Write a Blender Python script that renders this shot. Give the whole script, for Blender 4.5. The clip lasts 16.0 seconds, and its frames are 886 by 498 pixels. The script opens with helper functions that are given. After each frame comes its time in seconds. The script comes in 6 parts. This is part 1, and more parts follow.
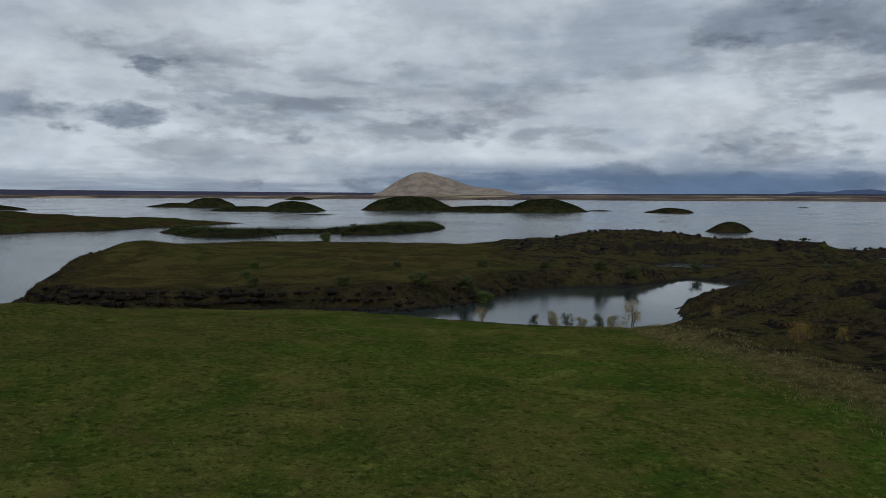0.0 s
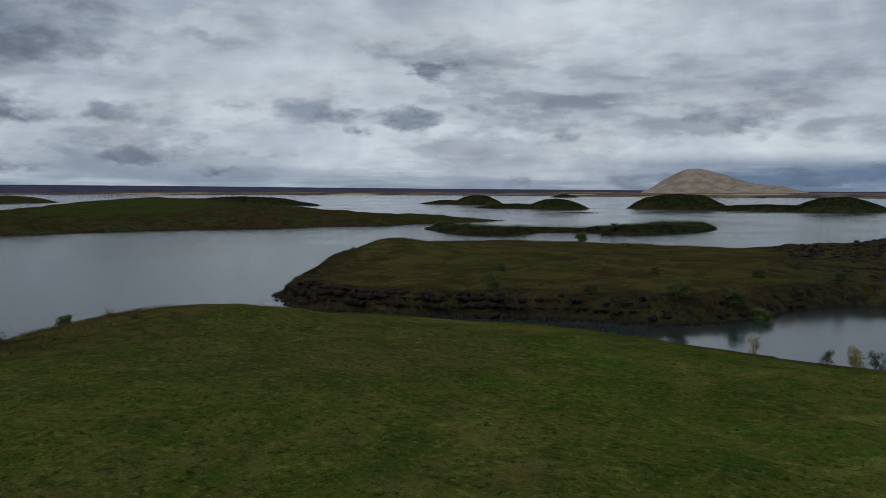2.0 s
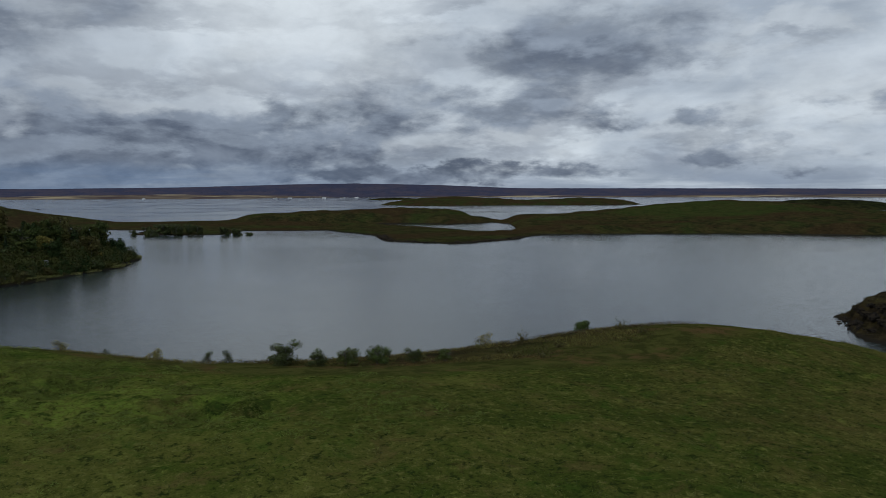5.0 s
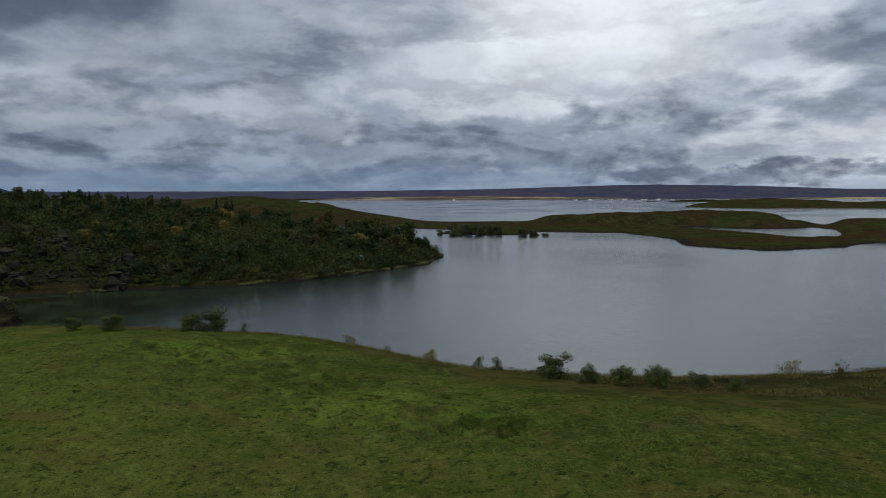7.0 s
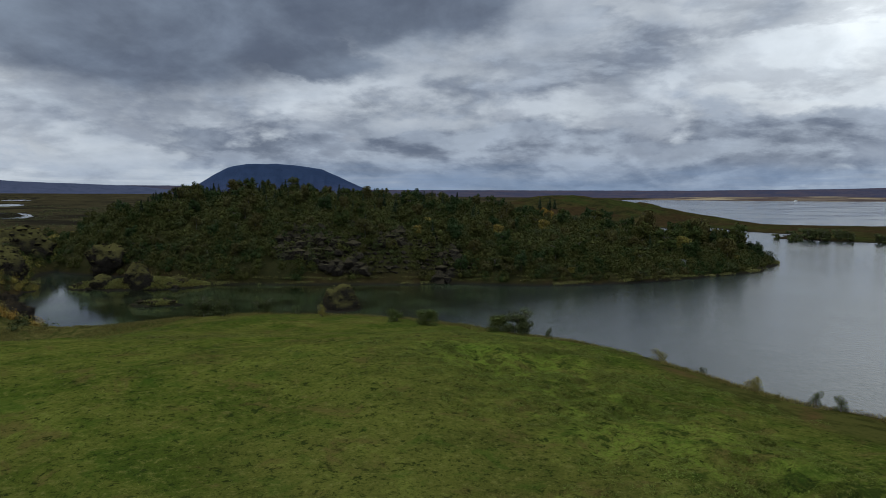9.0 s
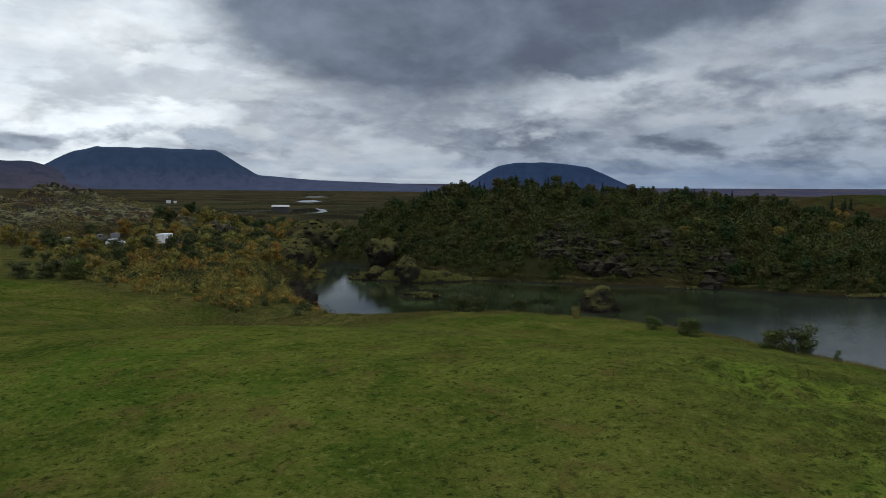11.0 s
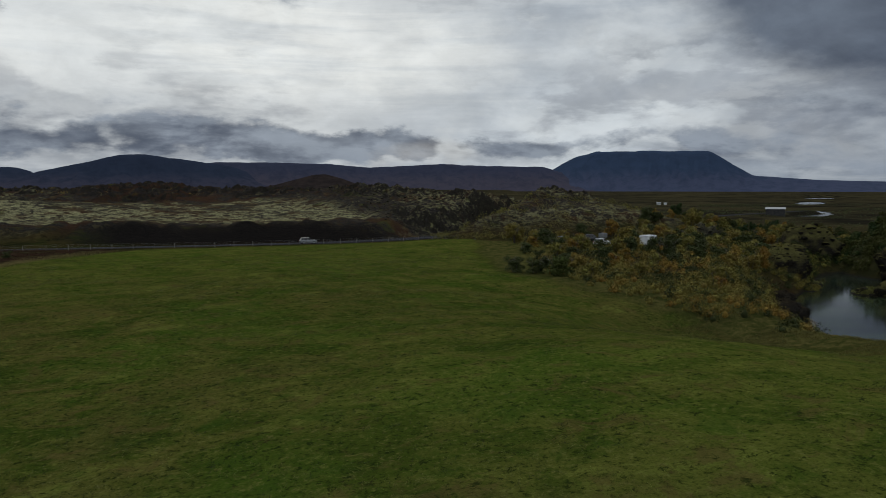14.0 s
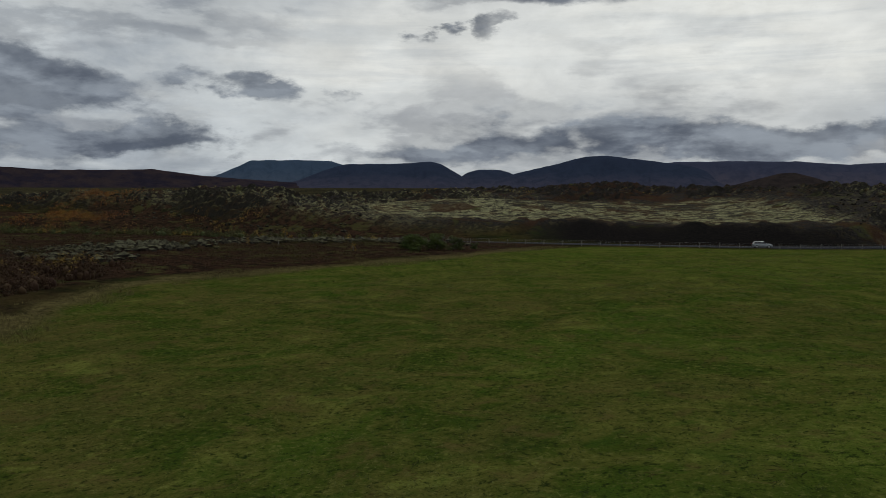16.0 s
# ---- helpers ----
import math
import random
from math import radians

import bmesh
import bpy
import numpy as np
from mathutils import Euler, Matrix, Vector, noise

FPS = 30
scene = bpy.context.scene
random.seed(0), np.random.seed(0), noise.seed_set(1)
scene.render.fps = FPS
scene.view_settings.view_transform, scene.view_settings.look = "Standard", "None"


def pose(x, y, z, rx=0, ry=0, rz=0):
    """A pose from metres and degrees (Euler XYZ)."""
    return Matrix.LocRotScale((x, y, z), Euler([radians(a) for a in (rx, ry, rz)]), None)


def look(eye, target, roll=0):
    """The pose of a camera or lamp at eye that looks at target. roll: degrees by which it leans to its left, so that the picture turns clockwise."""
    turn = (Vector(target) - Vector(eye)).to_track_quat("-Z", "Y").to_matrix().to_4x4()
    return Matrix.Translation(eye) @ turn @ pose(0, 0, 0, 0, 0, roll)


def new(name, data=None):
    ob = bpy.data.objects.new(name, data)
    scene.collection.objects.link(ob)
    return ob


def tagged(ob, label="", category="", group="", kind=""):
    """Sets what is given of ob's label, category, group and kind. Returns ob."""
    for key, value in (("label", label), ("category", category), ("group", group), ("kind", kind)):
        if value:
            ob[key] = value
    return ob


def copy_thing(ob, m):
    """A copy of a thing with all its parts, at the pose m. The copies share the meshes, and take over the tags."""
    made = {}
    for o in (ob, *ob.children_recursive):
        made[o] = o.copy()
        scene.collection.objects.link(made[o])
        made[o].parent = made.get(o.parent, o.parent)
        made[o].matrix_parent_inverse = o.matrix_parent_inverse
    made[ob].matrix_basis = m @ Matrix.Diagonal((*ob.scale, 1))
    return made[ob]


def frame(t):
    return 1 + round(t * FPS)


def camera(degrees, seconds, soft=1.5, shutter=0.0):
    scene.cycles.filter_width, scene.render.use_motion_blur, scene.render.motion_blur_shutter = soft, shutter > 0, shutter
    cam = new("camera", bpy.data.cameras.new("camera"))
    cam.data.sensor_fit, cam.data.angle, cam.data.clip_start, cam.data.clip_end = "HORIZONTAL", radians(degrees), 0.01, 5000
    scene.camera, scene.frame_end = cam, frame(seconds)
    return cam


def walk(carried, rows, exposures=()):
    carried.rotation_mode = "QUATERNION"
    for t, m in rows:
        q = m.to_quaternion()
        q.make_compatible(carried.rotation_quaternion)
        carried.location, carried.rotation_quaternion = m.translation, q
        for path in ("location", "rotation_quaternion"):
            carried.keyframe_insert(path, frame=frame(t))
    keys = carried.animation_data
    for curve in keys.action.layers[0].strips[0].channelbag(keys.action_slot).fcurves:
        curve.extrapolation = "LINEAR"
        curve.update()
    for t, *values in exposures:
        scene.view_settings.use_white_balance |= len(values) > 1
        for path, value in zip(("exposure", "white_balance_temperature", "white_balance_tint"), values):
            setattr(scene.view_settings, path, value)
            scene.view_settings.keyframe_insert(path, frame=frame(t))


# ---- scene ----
# ---- camera ----
cam = camera(60.84, 16.0, 0.8)
PATH = [
    (0.0, pose(-0.00, 0.00, 17.40, 85.89, 0, 0.01) @ pose(0, 0, 0, 0, 0, 0.11)),
    (0.5, pose(0.23, 3.25, 17.46, 85.86, 0, 1.47) @ pose(0, 0, 0, 0, 0, 0.07)),
    (1.0, pose(0.43, 6.30, 17.49, 85.78, 0, 6.95) @ pose(0, 0, 0, 0, 0, 0.16)),
    (1.5, pose(0.75, 9.06, 17.49, 85.71, 0, 13.52) @ pose(0, 0, 0, 0, 0, 0.15)),
    (2.0, pose(0.90, 11.35, 17.48, 85.66, 0, 19.98) @ pose(0, 0, 0, 0, 0, 0.13)),
    (2.5, pose(0.94, 13.26, 17.51, 85.63, 0, 27.00) @ pose(0, 0, 0, 0, 0, 0.09)),
    (3.0, pose(0.75, 14.97, 17.55, 85.60, 0, 34.11) @ pose(0, 0, 0, 0, 0, 0.08)),
    (3.5, pose(0.42, 16.54, 17.58, 85.62, 0, 41.38) @ pose(0, 0, 0, 0, 0, 0.05)),
    (4.0, pose(-0.03, 17.87, 17.59, 85.67, 0, 48.76) @ pose(0, 0, 0, 0, 0, 0.04)),
    (4.2, pose(-0.24, 18.33, 17.59, 85.73, 0, 52.12) @ pose(0, 0, 0, 0, 0, 0.02)),
    (6.3, pose(-3.18, 21.92, 17.55, 85.88, 0, 74.20) @ pose(0, 0, 0, 0, 0, -0.03)),
    (6.5, pose(-3.50, 22.12, 17.57, 85.93, 0, 76.93) @ pose(0, 0, 0, 0, 0, 0.01)),
    (7.0, pose(-4.35, 22.58, 17.59, 85.95, 0, 84.34) @ pose(0, 0, 0, 0, 0, -0.07)),
    (7.5, pose(-5.20, 22.88, 17.62, 85.99, 0, 91.35) @ pose(0, 0, 0, 0, 0, -0.04)),
    (8.0, pose(-6.09, 23.12, 17.65, 85.96, 0, 97.46) @ pose(0, 0, 0, 0, 0, 0.05)),
    (8.5, pose(-7.08, 23.24, 17.71, 85.89, 0, 103.17) @ pose(0, 0, 0, 0, 0, 0.23)),
    (9.0, pose(-8.02, 23.21, 17.75, 85.84, 0, 108.49) @ pose(0, 0, 0, 0, 0, 0.30)),
    (9.5, pose(-8.86, 23.15, 17.78, 85.81, 0, 113.79) @ pose(0, 0, 0, 0, 0, 0.27)),
    (10.0, pose(-9.55, 23.08, 17.75, 85.81, 0, 118.78) @ pose(0, 0, 0, 0, 0, 0.30)),
    (10.2, pose(-9.78, 23.03, 17.74, 85.75, 0, 120.59) @ pose(0, 0, 0, 0, 0, 0.40)),
    (12.3, pose(-12.15, 22.12, 17.71, 85.54, 0, 140.77) @ pose(0, 0, 0, 0, 0, 0.16)),
    (12.5, pose(-12.38, 21.99, 17.70, 85.53, 0, 142.31) @ pose(0, 0, 0, 0, 0, 0.16)),
    (13.0, pose(-12.95, 21.60, 17.66, 85.55, 0, 146.89) @ pose(0, 0, 0, 0, 0, 0.15)),
    (13.5, pose(-13.54, 20.99, 17.67, 85.54, 0, 155.11) @ pose(0, 0, 0, 0, 0, 0.13)),
    (14.0, pose(-14.12, 20.20, 17.68, 85.52, 0, 164.46) @ pose(0, 0, 0, 0, 0, 0.08)),
    (14.5, pose(-14.73, 19.29, 17.68, 85.51, 0, 173.35) @ pose(0, 0, 0, 0, 0, 0.13)),
    (15.0, pose(-15.32, 18.30, 17.63, 85.50, 0, 182.12) @ pose(0, 0, 0, 0, 0, 0.17)),
    (15.5, pose(-15.80, 17.32, 17.57, 85.47, 0, 190.72) @ pose(0, 0, 0, 0, 0, 0.14)),
    (16.0, pose(-16.25, 16.34, 17.51, 85.45, 0, 198.16) @ pose(0, 0, 0, 0, 0, 0.12)),
]
EXPOSURE = [(0.0, -0.18, 6340, 10), (2.0, -0.19, 6340, 10), (4.0, -0.22, 6330, 10), (5.5, 0.0, 6350, 10), (7.0, 0.2, 6450, 10), (8.5, 0.42, 6550, 10), (10.0, 0.5, 6700, 10), (11.5, 0.42, 6650, 10), (13.0, 0.22, 6600, 10), (14.5, -0.24, 6800, 10), (16.0, -0.2, 6900, 10)]
walk(cam, PATH, EXPOSURE)
# ---- end camera ----
# ---- light ----
SUN_AZ, SUN_EL = 178.0, 32.0          # degrees: azimuth from +y towards -x, height over the horizon


def heading(az):
    """The level direction at an azimuth in degrees, counted from +y towards -x."""
    return Vector((-math.sin(radians(az)), math.cos(radians(az)), 0.0))


class Nodes:
    """Small helper to wire node trees."""

    def __init__(self, tree):
        self.tree = tree
        tree.nodes.clear()

    def add(self, kind, inputs=None, **props):
        n = self.tree.nodes.new(kind)
        if "operation" in props:
            n.operation = props["operation"]
        if "use_clamp" in props:
            n.use_clamp = props["use_clamp"]
        if "interpolation_type" in props:
            n.interpolation_type = props["interpolation_type"]
        if "data_type" in props:
            n.data_type = props["data_type"]
        if "blend_type" in props:
            n.blend_type = props["blend_type"]
        if "sky_type" in props:
            n.sky_type = props["sky_type"]
        if "sun_disc" in props:
            n.sun_disc = props["sun_disc"]
        if "sun_elevation" in props:
            n.sun_elevation = props["sun_elevation"]
        if "sun_rotation" in props:
            n.sun_rotation = props["sun_rotation"]
        if "dust_density" in props:
            n.dust_density = props["dust_density"]
        if "attribute_name" in props:
            n.attribute_name = props["attribute_name"]
        if "vector_type" in props:
            n.vector_type = props["vector_type"]
        for k, v in (inputs or {}).items():
            self.put(n.inputs[k], v)
        return n

    def put(self, socket, v):
        if isinstance(v, bpy.types.NodeSocket):
            self.tree.links.new(v, socket)
        elif isinstance(v, bpy.types.Node):
            self.tree.links.new(v.outputs[0], socket)
        else:
            socket.default_value = v

    def math(self, op, a, b=0.0, c=0.0, clamp=False):
        n = self.add("ShaderNodeMath", operation=op, use_clamp=clamp)
        for i, v in enumerate((a, b, c)):
            self.put(n.inputs[i], v)
        return n.outputs[0]

    def span(self, v, lo, hi, a=0.0, b=1.0):
        n = self.add("ShaderNodeMapRange", {0: v, 1: lo, 2: hi, 3: a, 4: b}, interpolation_type="SMOOTHSTEP")
        return n.outputs[0]

    def noise(self, vec, scale, detail=4.0, rough=0.55, distort=0.0):
        return self.add("ShaderNodeTexNoise", {"Vector": vec, "Scale": scale, "Detail": detail, "Roughness": rough, "Distortion": distort}).outputs[0]

    def mix(self, f, a, b, blend="MIX"):
        n = self.add("ShaderNodeMix", data_type="RGBA", blend_type=blend)
        for i, v in ((0, f), (6, a), (7, b)):
            self.put(n.inputs[i], (*v, 1.0) if isinstance(v, tuple) and len(v) == 3 else v)
        return n.outputs[2]


world = bpy.data.worlds.new("overcast_sky")
scene.world = world
world.use_nodes = True
k = Nodes(world.node_tree)
sun_way = heading(SUN_AZ) * math.cos(radians(SUN_EL)) + Vector((0, 0, math.sin(radians(SUN_EL))))
clear = k.add("ShaderNodeTexSky", sky_type="NISHITA", sun_disc=False, sun_elevation=radians(SUN_EL), sun_rotation=radians(-SUN_AZ), dust_density=1.5)
way = k.add("ShaderNodeTexCoord").outputs["Generated"]
xyz = k.add("ShaderNodeSeparateXYZ", {0: way})
up = k.math("MAXIMUM", xyz.outputs[2], 0.0)
flat = k.math("ADD", up, 0.42)
plane = k.add("ShaderNodeCombineXYZ", {0: k.math("DIVIDE", xyz.outputs[0], flat), 1: k.math("DIVIDE", xyz.outputs[1], flat), 2: 0.0}).outputs[0]
low_plane = k.add("ShaderNodeVectorMath", {0: way, 1: (6.0, 6.0, 19.0)}, operation="MULTIPLY").outputs[0]


def lobe(az, el, lo, hi):
    """A soft round region of the sky about a direction; lo and hi are cosines."""
    d = heading(az) * math.cos(radians(el)) + Vector((0, 0, math.sin(radians(el))))
    dot = k.add("ShaderNodeVectorMath", {0: way, 1: d}, operation="DOT_PRODUCT").outputs["Value"]
    return k.span(dot, lo, hi)


veil = k.noise(plane, 1.3, 8.0, 0.56, 0.3)            # high veil, thin and thick
heavy = k.noise(plane, 1.0, 9.0, 0.54, 0.2)         # dark broken layer under it
fine = k.noise(plane, 4.0, 8.0, 0.56, 0.25)
rolls = k.noise(low_plane, 1.0, 8.0, 0.55, 0.2)       # rolls of low cloud along the horizon
streak = k.noise(k.add("ShaderNodeVectorMath", {0: way, 1: (3.0, 3.0, 34.0)}, operation="MULTIPLY").outputs[0], 1.1, 7.0, 0.6, 0.3)
body = k.mix(k.span(veil, 0.38, 0.64), (3.6, 4.2, 4.95), (6.3, 7.0, 7.6))
body = k.mix(k.math("MULTIPLY", k.span(fine, 0.46, 0.66), 0.5), body, (7.0, 7.6, 8.0))
body = k.mix(k.math("MULTIPLY", k.span(streak, 0.42, 0.62), 0.18), body, (7.0, 7.6, 8.1))
body = k.mix(k.math("MULTIPLY", lobe(186, 14, 0.87, 0.99), 0.42), body, (9.2, 9.5, 9.4))
body = k.mix(k.math("MULTIPLY", lobe(74, 30, 0.93, 0.99), 0.85), body, (10.5, 11.1, 11.4))
edge = k.math("SUBTRACT", k.span(heavy, 0.52, 0.63), k.math("MULTIPLY", k.span(fine, 0.4, 0.7), 0.3), clamp=True)
body = k.mix(k.math("MULTIPLY", edge, 0.3), body, (2.0, 2.3, 2.8))
belt = k.math("MULTIPLY", k.span(up, 0.015, 0.05), k.span(up, 0.24, 0.1))
body = k.mix(k.math("MULTIPLY", k.math("MULTIPLY", belt, k.span(rolls, 0.49, 0.6)), 0.45), body, (1.7, 1.95, 2.5))
lifted = k.add("ShaderNodeVectorMath", {0: low_plane, 1: (0.0, 0.0, 0.3)}, operation="ADD").outputs[0]
puff = k.noise(low_plane, 0.62, 9.0, 0.58, 0.15)
puff_up = k.noise(lifted, 0.62, 9.0, 0.58, 0.15)
lit = k.span(k.math("SUBTRACT", puff, puff_up), -0.05, 0.075)
heap = k.mix(lit, (1.9, 2.2, 2.7), (5.6, 6.1, 6.5))
body = k.mix(k.math("MULTIPLY", k.math("MULTIPLY", k.span(puff, 0.5, 0.57), k.span(up, 0.02, 0.05)), 0.5), body, heap)
gloom = k.math("MULTIPLY", lobe(112, 12, 0.8, 0.98), 0.8)
gloom = k.math("MULTIPLY", gloom, k.span(k.math("ADD", heavy, k.math("MULTIPLY", fine, 0.4)), 0.45, 0.75, 0.6, 1.0))
body = k.mix(k.math("MULTIPLY", gloom, 0.75), body, (1.2, 1.48, 2.05))
sill = k.math("MULTIPLY", k.span(up, 0.06, 0.0), k.span(streak, 0.35, 0.6))
body = k.mix(k.math("MULTIPLY", sill, 0.75), body, (1.6, 2.1, 3.0))
# clouds of their own: azimuth, height, half length, half depth in degrees, tilt, weight
DARK_CLOUDS = [(-26, 11.5, 10, 1.8, 8, 0.9), (0, 8.6, 11, 1.3, 4, 0.45), (25, 5.8, 9, 1.2, 0, 0.75), (20.7, 9.2, 1.8, 0.9, 0, 0.7), (52, 10.5, 11, 4.0, -6, 0.85), (50, 5.4, 9, 1.2, 0, 0.5), (68, 6.2, 12, 2.2, 0, 0.6), (100, 9.5, 14, 4, 0, 0.6),
               (114, 6.5, 12, 1.6, -4, 0.6), (136, 5.0, 9, 1.4, 0, 0.45), (122, 3.6, 12, 1.2, 0, 0.5), (90, 3.2, 24, 3.4, 0, 1.1), (118, 2.6, 12, 2.2, 0, 0.9), (112, 3.0, 10, 1.6, 0, 0.5)]
LOW_CLOUDS = [(152, 3.4, 11, 1.0, 0, 0.55), (168, 3.2, 12, 1.1, 0, 0.6), (196, 11.4, 3.6, 1.0, -20, 1.0), (184, 14.5, 12, 1.4, 0, 0.9), (226, 6.8, 7, 2.2, 4, 1.25), (214, 7.3, 4.5, 1.2, 10, 1.0), (206, 6.2, 2.5, 0.6, 0, 0.5), (180, 3.6, 18, 1.4, 0, 0.75), (222, 3.4, 12, 1.3, 0, 1.1), (198, 2.6, 12, 1.0, 0, 0.6), (60, 1.5, 14, 0.9, 0, 0.9), (40, 2.0, 9, 0.7, 0, 0.5), (-6, 1.3, 13, 1.0, 0, 0.8), (-24, 1.0, 12, 0.8, 0, 0.7)]
BREAKS = [(33, 8, 6, 3.2, 0, 0.6), (12, 12, 8, 2.2, 0, 0.5), (71, 12.5, 9, 4.5, 0, 0.75), (172, 10.5, 20, 4.5, 0, 0.6), (-16, 6.5, 9, 2.0, 0, 0.55), (205, 10, 12, 3.6, 0, 0.6), (2, 3.2, 16, 0.8, 0, 0.5)]
stir = k.add("ShaderNodeTexNoise", {"Vector": k.add("ShaderNodeVectorMath", {0: way, 1: (1.0, 1.0, 2.2)}, operation="MULTIPLY").outputs[0], "Scale": 5.5, "Detail": 7.0, "Roughness": 0.6}).outputs[1]
stir = k.add("ShaderNodeVectorMath", {0: k.add("ShaderNodeVectorMath", {0: stir, 1: (0.5, 0.5, 0.5)}, operation="SUBTRACT").outputs[0], 1: (0.3, 0.3, 0.1)}, operation="MULTIPLY").outputs[0]
stirred = k.add("ShaderNodeVectorMath", {0: way, 1: stir}, operation="ADD").outputs[0]


def cloud_cover(rows):
    total = 0.0
    for az, el, half, deep, tilt, weight in rows:
        d = heading(az) * math.cos(radians(el)) + Vector((0, 0, math.sin(radians(el))))
        local = k.add("ShaderNodeMapping", {0: stirred, 1: d, 2: (0.0, radians(tilt), radians(az)), 3: (math.sin(radians(half)), 0.5, math.sin(radians(deep)))}, vector_type="TEXTURE").outputs[0]
        far = k.add("ShaderNodeVectorMath", {0: local}, operation="LENGTH").outputs["Value"]
        total = k.math("ADD", total, k.span(far, 1.35, 0.35, 0.0, weight))
    return total


open_sky = k.math("MULTIPLY", cloud_cover(BREAKS), k.span(fine, 0.3, 0.6, 0.55, 1.0), clamp=True)
body = k.mix(open_sky, body, k.mix(k.math("MULTIPLY", lobe(186, 12, 0.84, 0.97), k.span(streak, 0.36, 0.6)), (7.3, 7.9, 8.3), (9.9, 10.3, 10.2)))
curd = k.noise(k.add("ShaderNodeVectorMath", {0: way, 1: (9.0, 9.0, 21.0)}, operation="MULTIPLY").outputs[0], 1.5, 8.0, 0.55, 0.1)
low_sky = k.span(up, 0.2, 0.06)
grain = k.math("SUBTRACT", k.math("ADD", k.math("MULTIPLY", fine, 0.9), k.math("MULTIPLY", puff, 0.9)), 0.9)
cover = k.span(k.math("ADD", k.math("ADD", cloud_cover(DARK_CLOUDS), cloud_cover(LOW_CLOUDS)), k.math("MULTIPLY_ADD", grain, 2.1, k.math("MULTIPLY", k.math("MULTIPLY", k.math("SUBTRACT", curd, 0.5), low_sky), 2.6))), 0.22, 0.92)
body = k.mix(k.math("MULTIPLY", cover, 0.9), body, k.mix(k.math("MULTIPLY_ADD", lit, 0.6, k.span(fine, 0.4, 0.65, 0.0, 0.6), clamp=True), (0.72, 0.94, 1.4), (2.6, 3.1, 3.85)))
# one heavy bank of cloud, ragged along its foot
bank_way = k.add("ShaderNodeVectorMath", {0: way, 1: k.add("ShaderNodeVectorMath", {0: stir, 1: (0.55, 0.55, 0.9)}, operation="MULTIPLY").outputs[0]}, operation="ADD").outputs[0]
bulk = 0.0
for az, el, half, deep, tilt in ((130, 13.6, 17, 7.0, 0), (116, 15.5, 16, 5.2, 0), (122, 10.5, 10, 2.2, 6)):
    d = heading(az) * math.cos(radians(el)) + Vector((0, 0, math.sin(radians(el))))
    local = k.add("ShaderNodeMapping", {0: bank_way, 1: d, 2: (0.0, radians(tilt), radians(az)), 3: (math.sin(radians(half)), 0.5, math.sin(radians(deep)))}, vector_type="TEXTURE").outputs[0]
    far = k.add("ShaderNodeVectorMath", {0: local}, operation="LENGTH").outputs["Value"]
    bulk = k.math("MAXIMUM", bulk, k.span(far, 1.16, 0.74))
fold = k.span(k.math("ADD", k.math("MULTIPLY", veil, 0.6), k.math("MULTIPLY", fine, 0.4)), 0.4, 0.62)
body = k.mix(k.math("MULTIPLY", bulk, 0.93), body, k.mix(fold, (0.58, 0.76, 1.15), (1.4, 1.8, 2.45)))
low_belt = k.math("MULTIPLY", k.span(up, 0.052, 0.018), k.math("MAXIMUM", lobe(-13, 1, 0.93, 0.975), k.math("MULTIPLY", lobe(100, 1, 0.84, 0.95), 0.7)))
body = k.mix(k.math("MULTIPLY", low_belt, k.span(streak, 0.34, 0.6, 0.5, 0.95)), body, (1.25, 1.9, 3.0))
ruffle = k.span(k.noise(plane, 6.5, 8.0, 0.6, 0.3), 0.3, 0.7, 0.92, 1.07)
body = k.mix(1.0, body, k.add("ShaderNodeCombineXYZ", {0: ruffle, 1: ruffle, 2: ruffle}).outputs[0], "MULTIPLY")
overhead = k.math("MULTIPLY_ADD", k.span(up, 0.3, 0.9), 1.1, 1.0)
body = k.mix(1.0, body, k.add("ShaderNodeCombineXYZ", {0: overhead, 1: overhead, 2: overhead}).outputs[0], "MULTIPLY")
gap = k.math("MULTIPLY", k.span(heavy, 0.36, 0.28), 0.06)
sky = k.mix(gap, body, clear.outputs[0])
k.add("ShaderNodeOutputWorld", {0: k.add("ShaderNodeBackground", {0: sky, 1: 0.1})})

sun = new("sun", bpy.data.lights.new("sun", "SUN"))
sun.data.energy, sun.data.angle, sun.data.color = 0.9, radians(25), (1.0, 0.96, 0.9)
sun.matrix_world = look(sun_way * 100, (0, 0, 0))

# ---- noise and plan helpers ----
RNG = np.random.RandomState(7)
LATTICE = RNG.rand(256, 256)


def vnoise(x, y, seed=0):
    x, y = np.asarray(x, float) + seed * 17.31, np.asarray(y, float) + seed * 9.77
    i, j = np.floor(x).astype(int), np.floor(y).astype(int)
    u, v = x - i, y - j
    u, v = u * u * (3 - 2 * u), v * v * (3 - 2 * v)
    i0, i1, j0, j1 = i & 255, (i + 1) & 255, j & 255, (j + 1) & 255
    return (LATTICE[i0, j0] * (1 - u) + LATTICE[i1, j0] * u) * (1 - v) + (LATTICE[i0, j1] * (1 - u) + LATTICE[i1, j1] * u) * v


def fbm(x, y, size, octaves=4, seed=0, gain=0.5):
    """Fractal noise from -1 to 1 whose largest waves are about size metres long."""
    total, amp, s, norm = 0.0, 1.0, 1.0 / size, 0.0
    for o in range(octaves):
        total = total + amp * (2 * vnoise(np.asarray(x) * s, np.asarray(y) * s, seed + o * 3) - 1)
        norm, amp, s = norm + amp, amp * gain, s * 2.03
    return total / norm


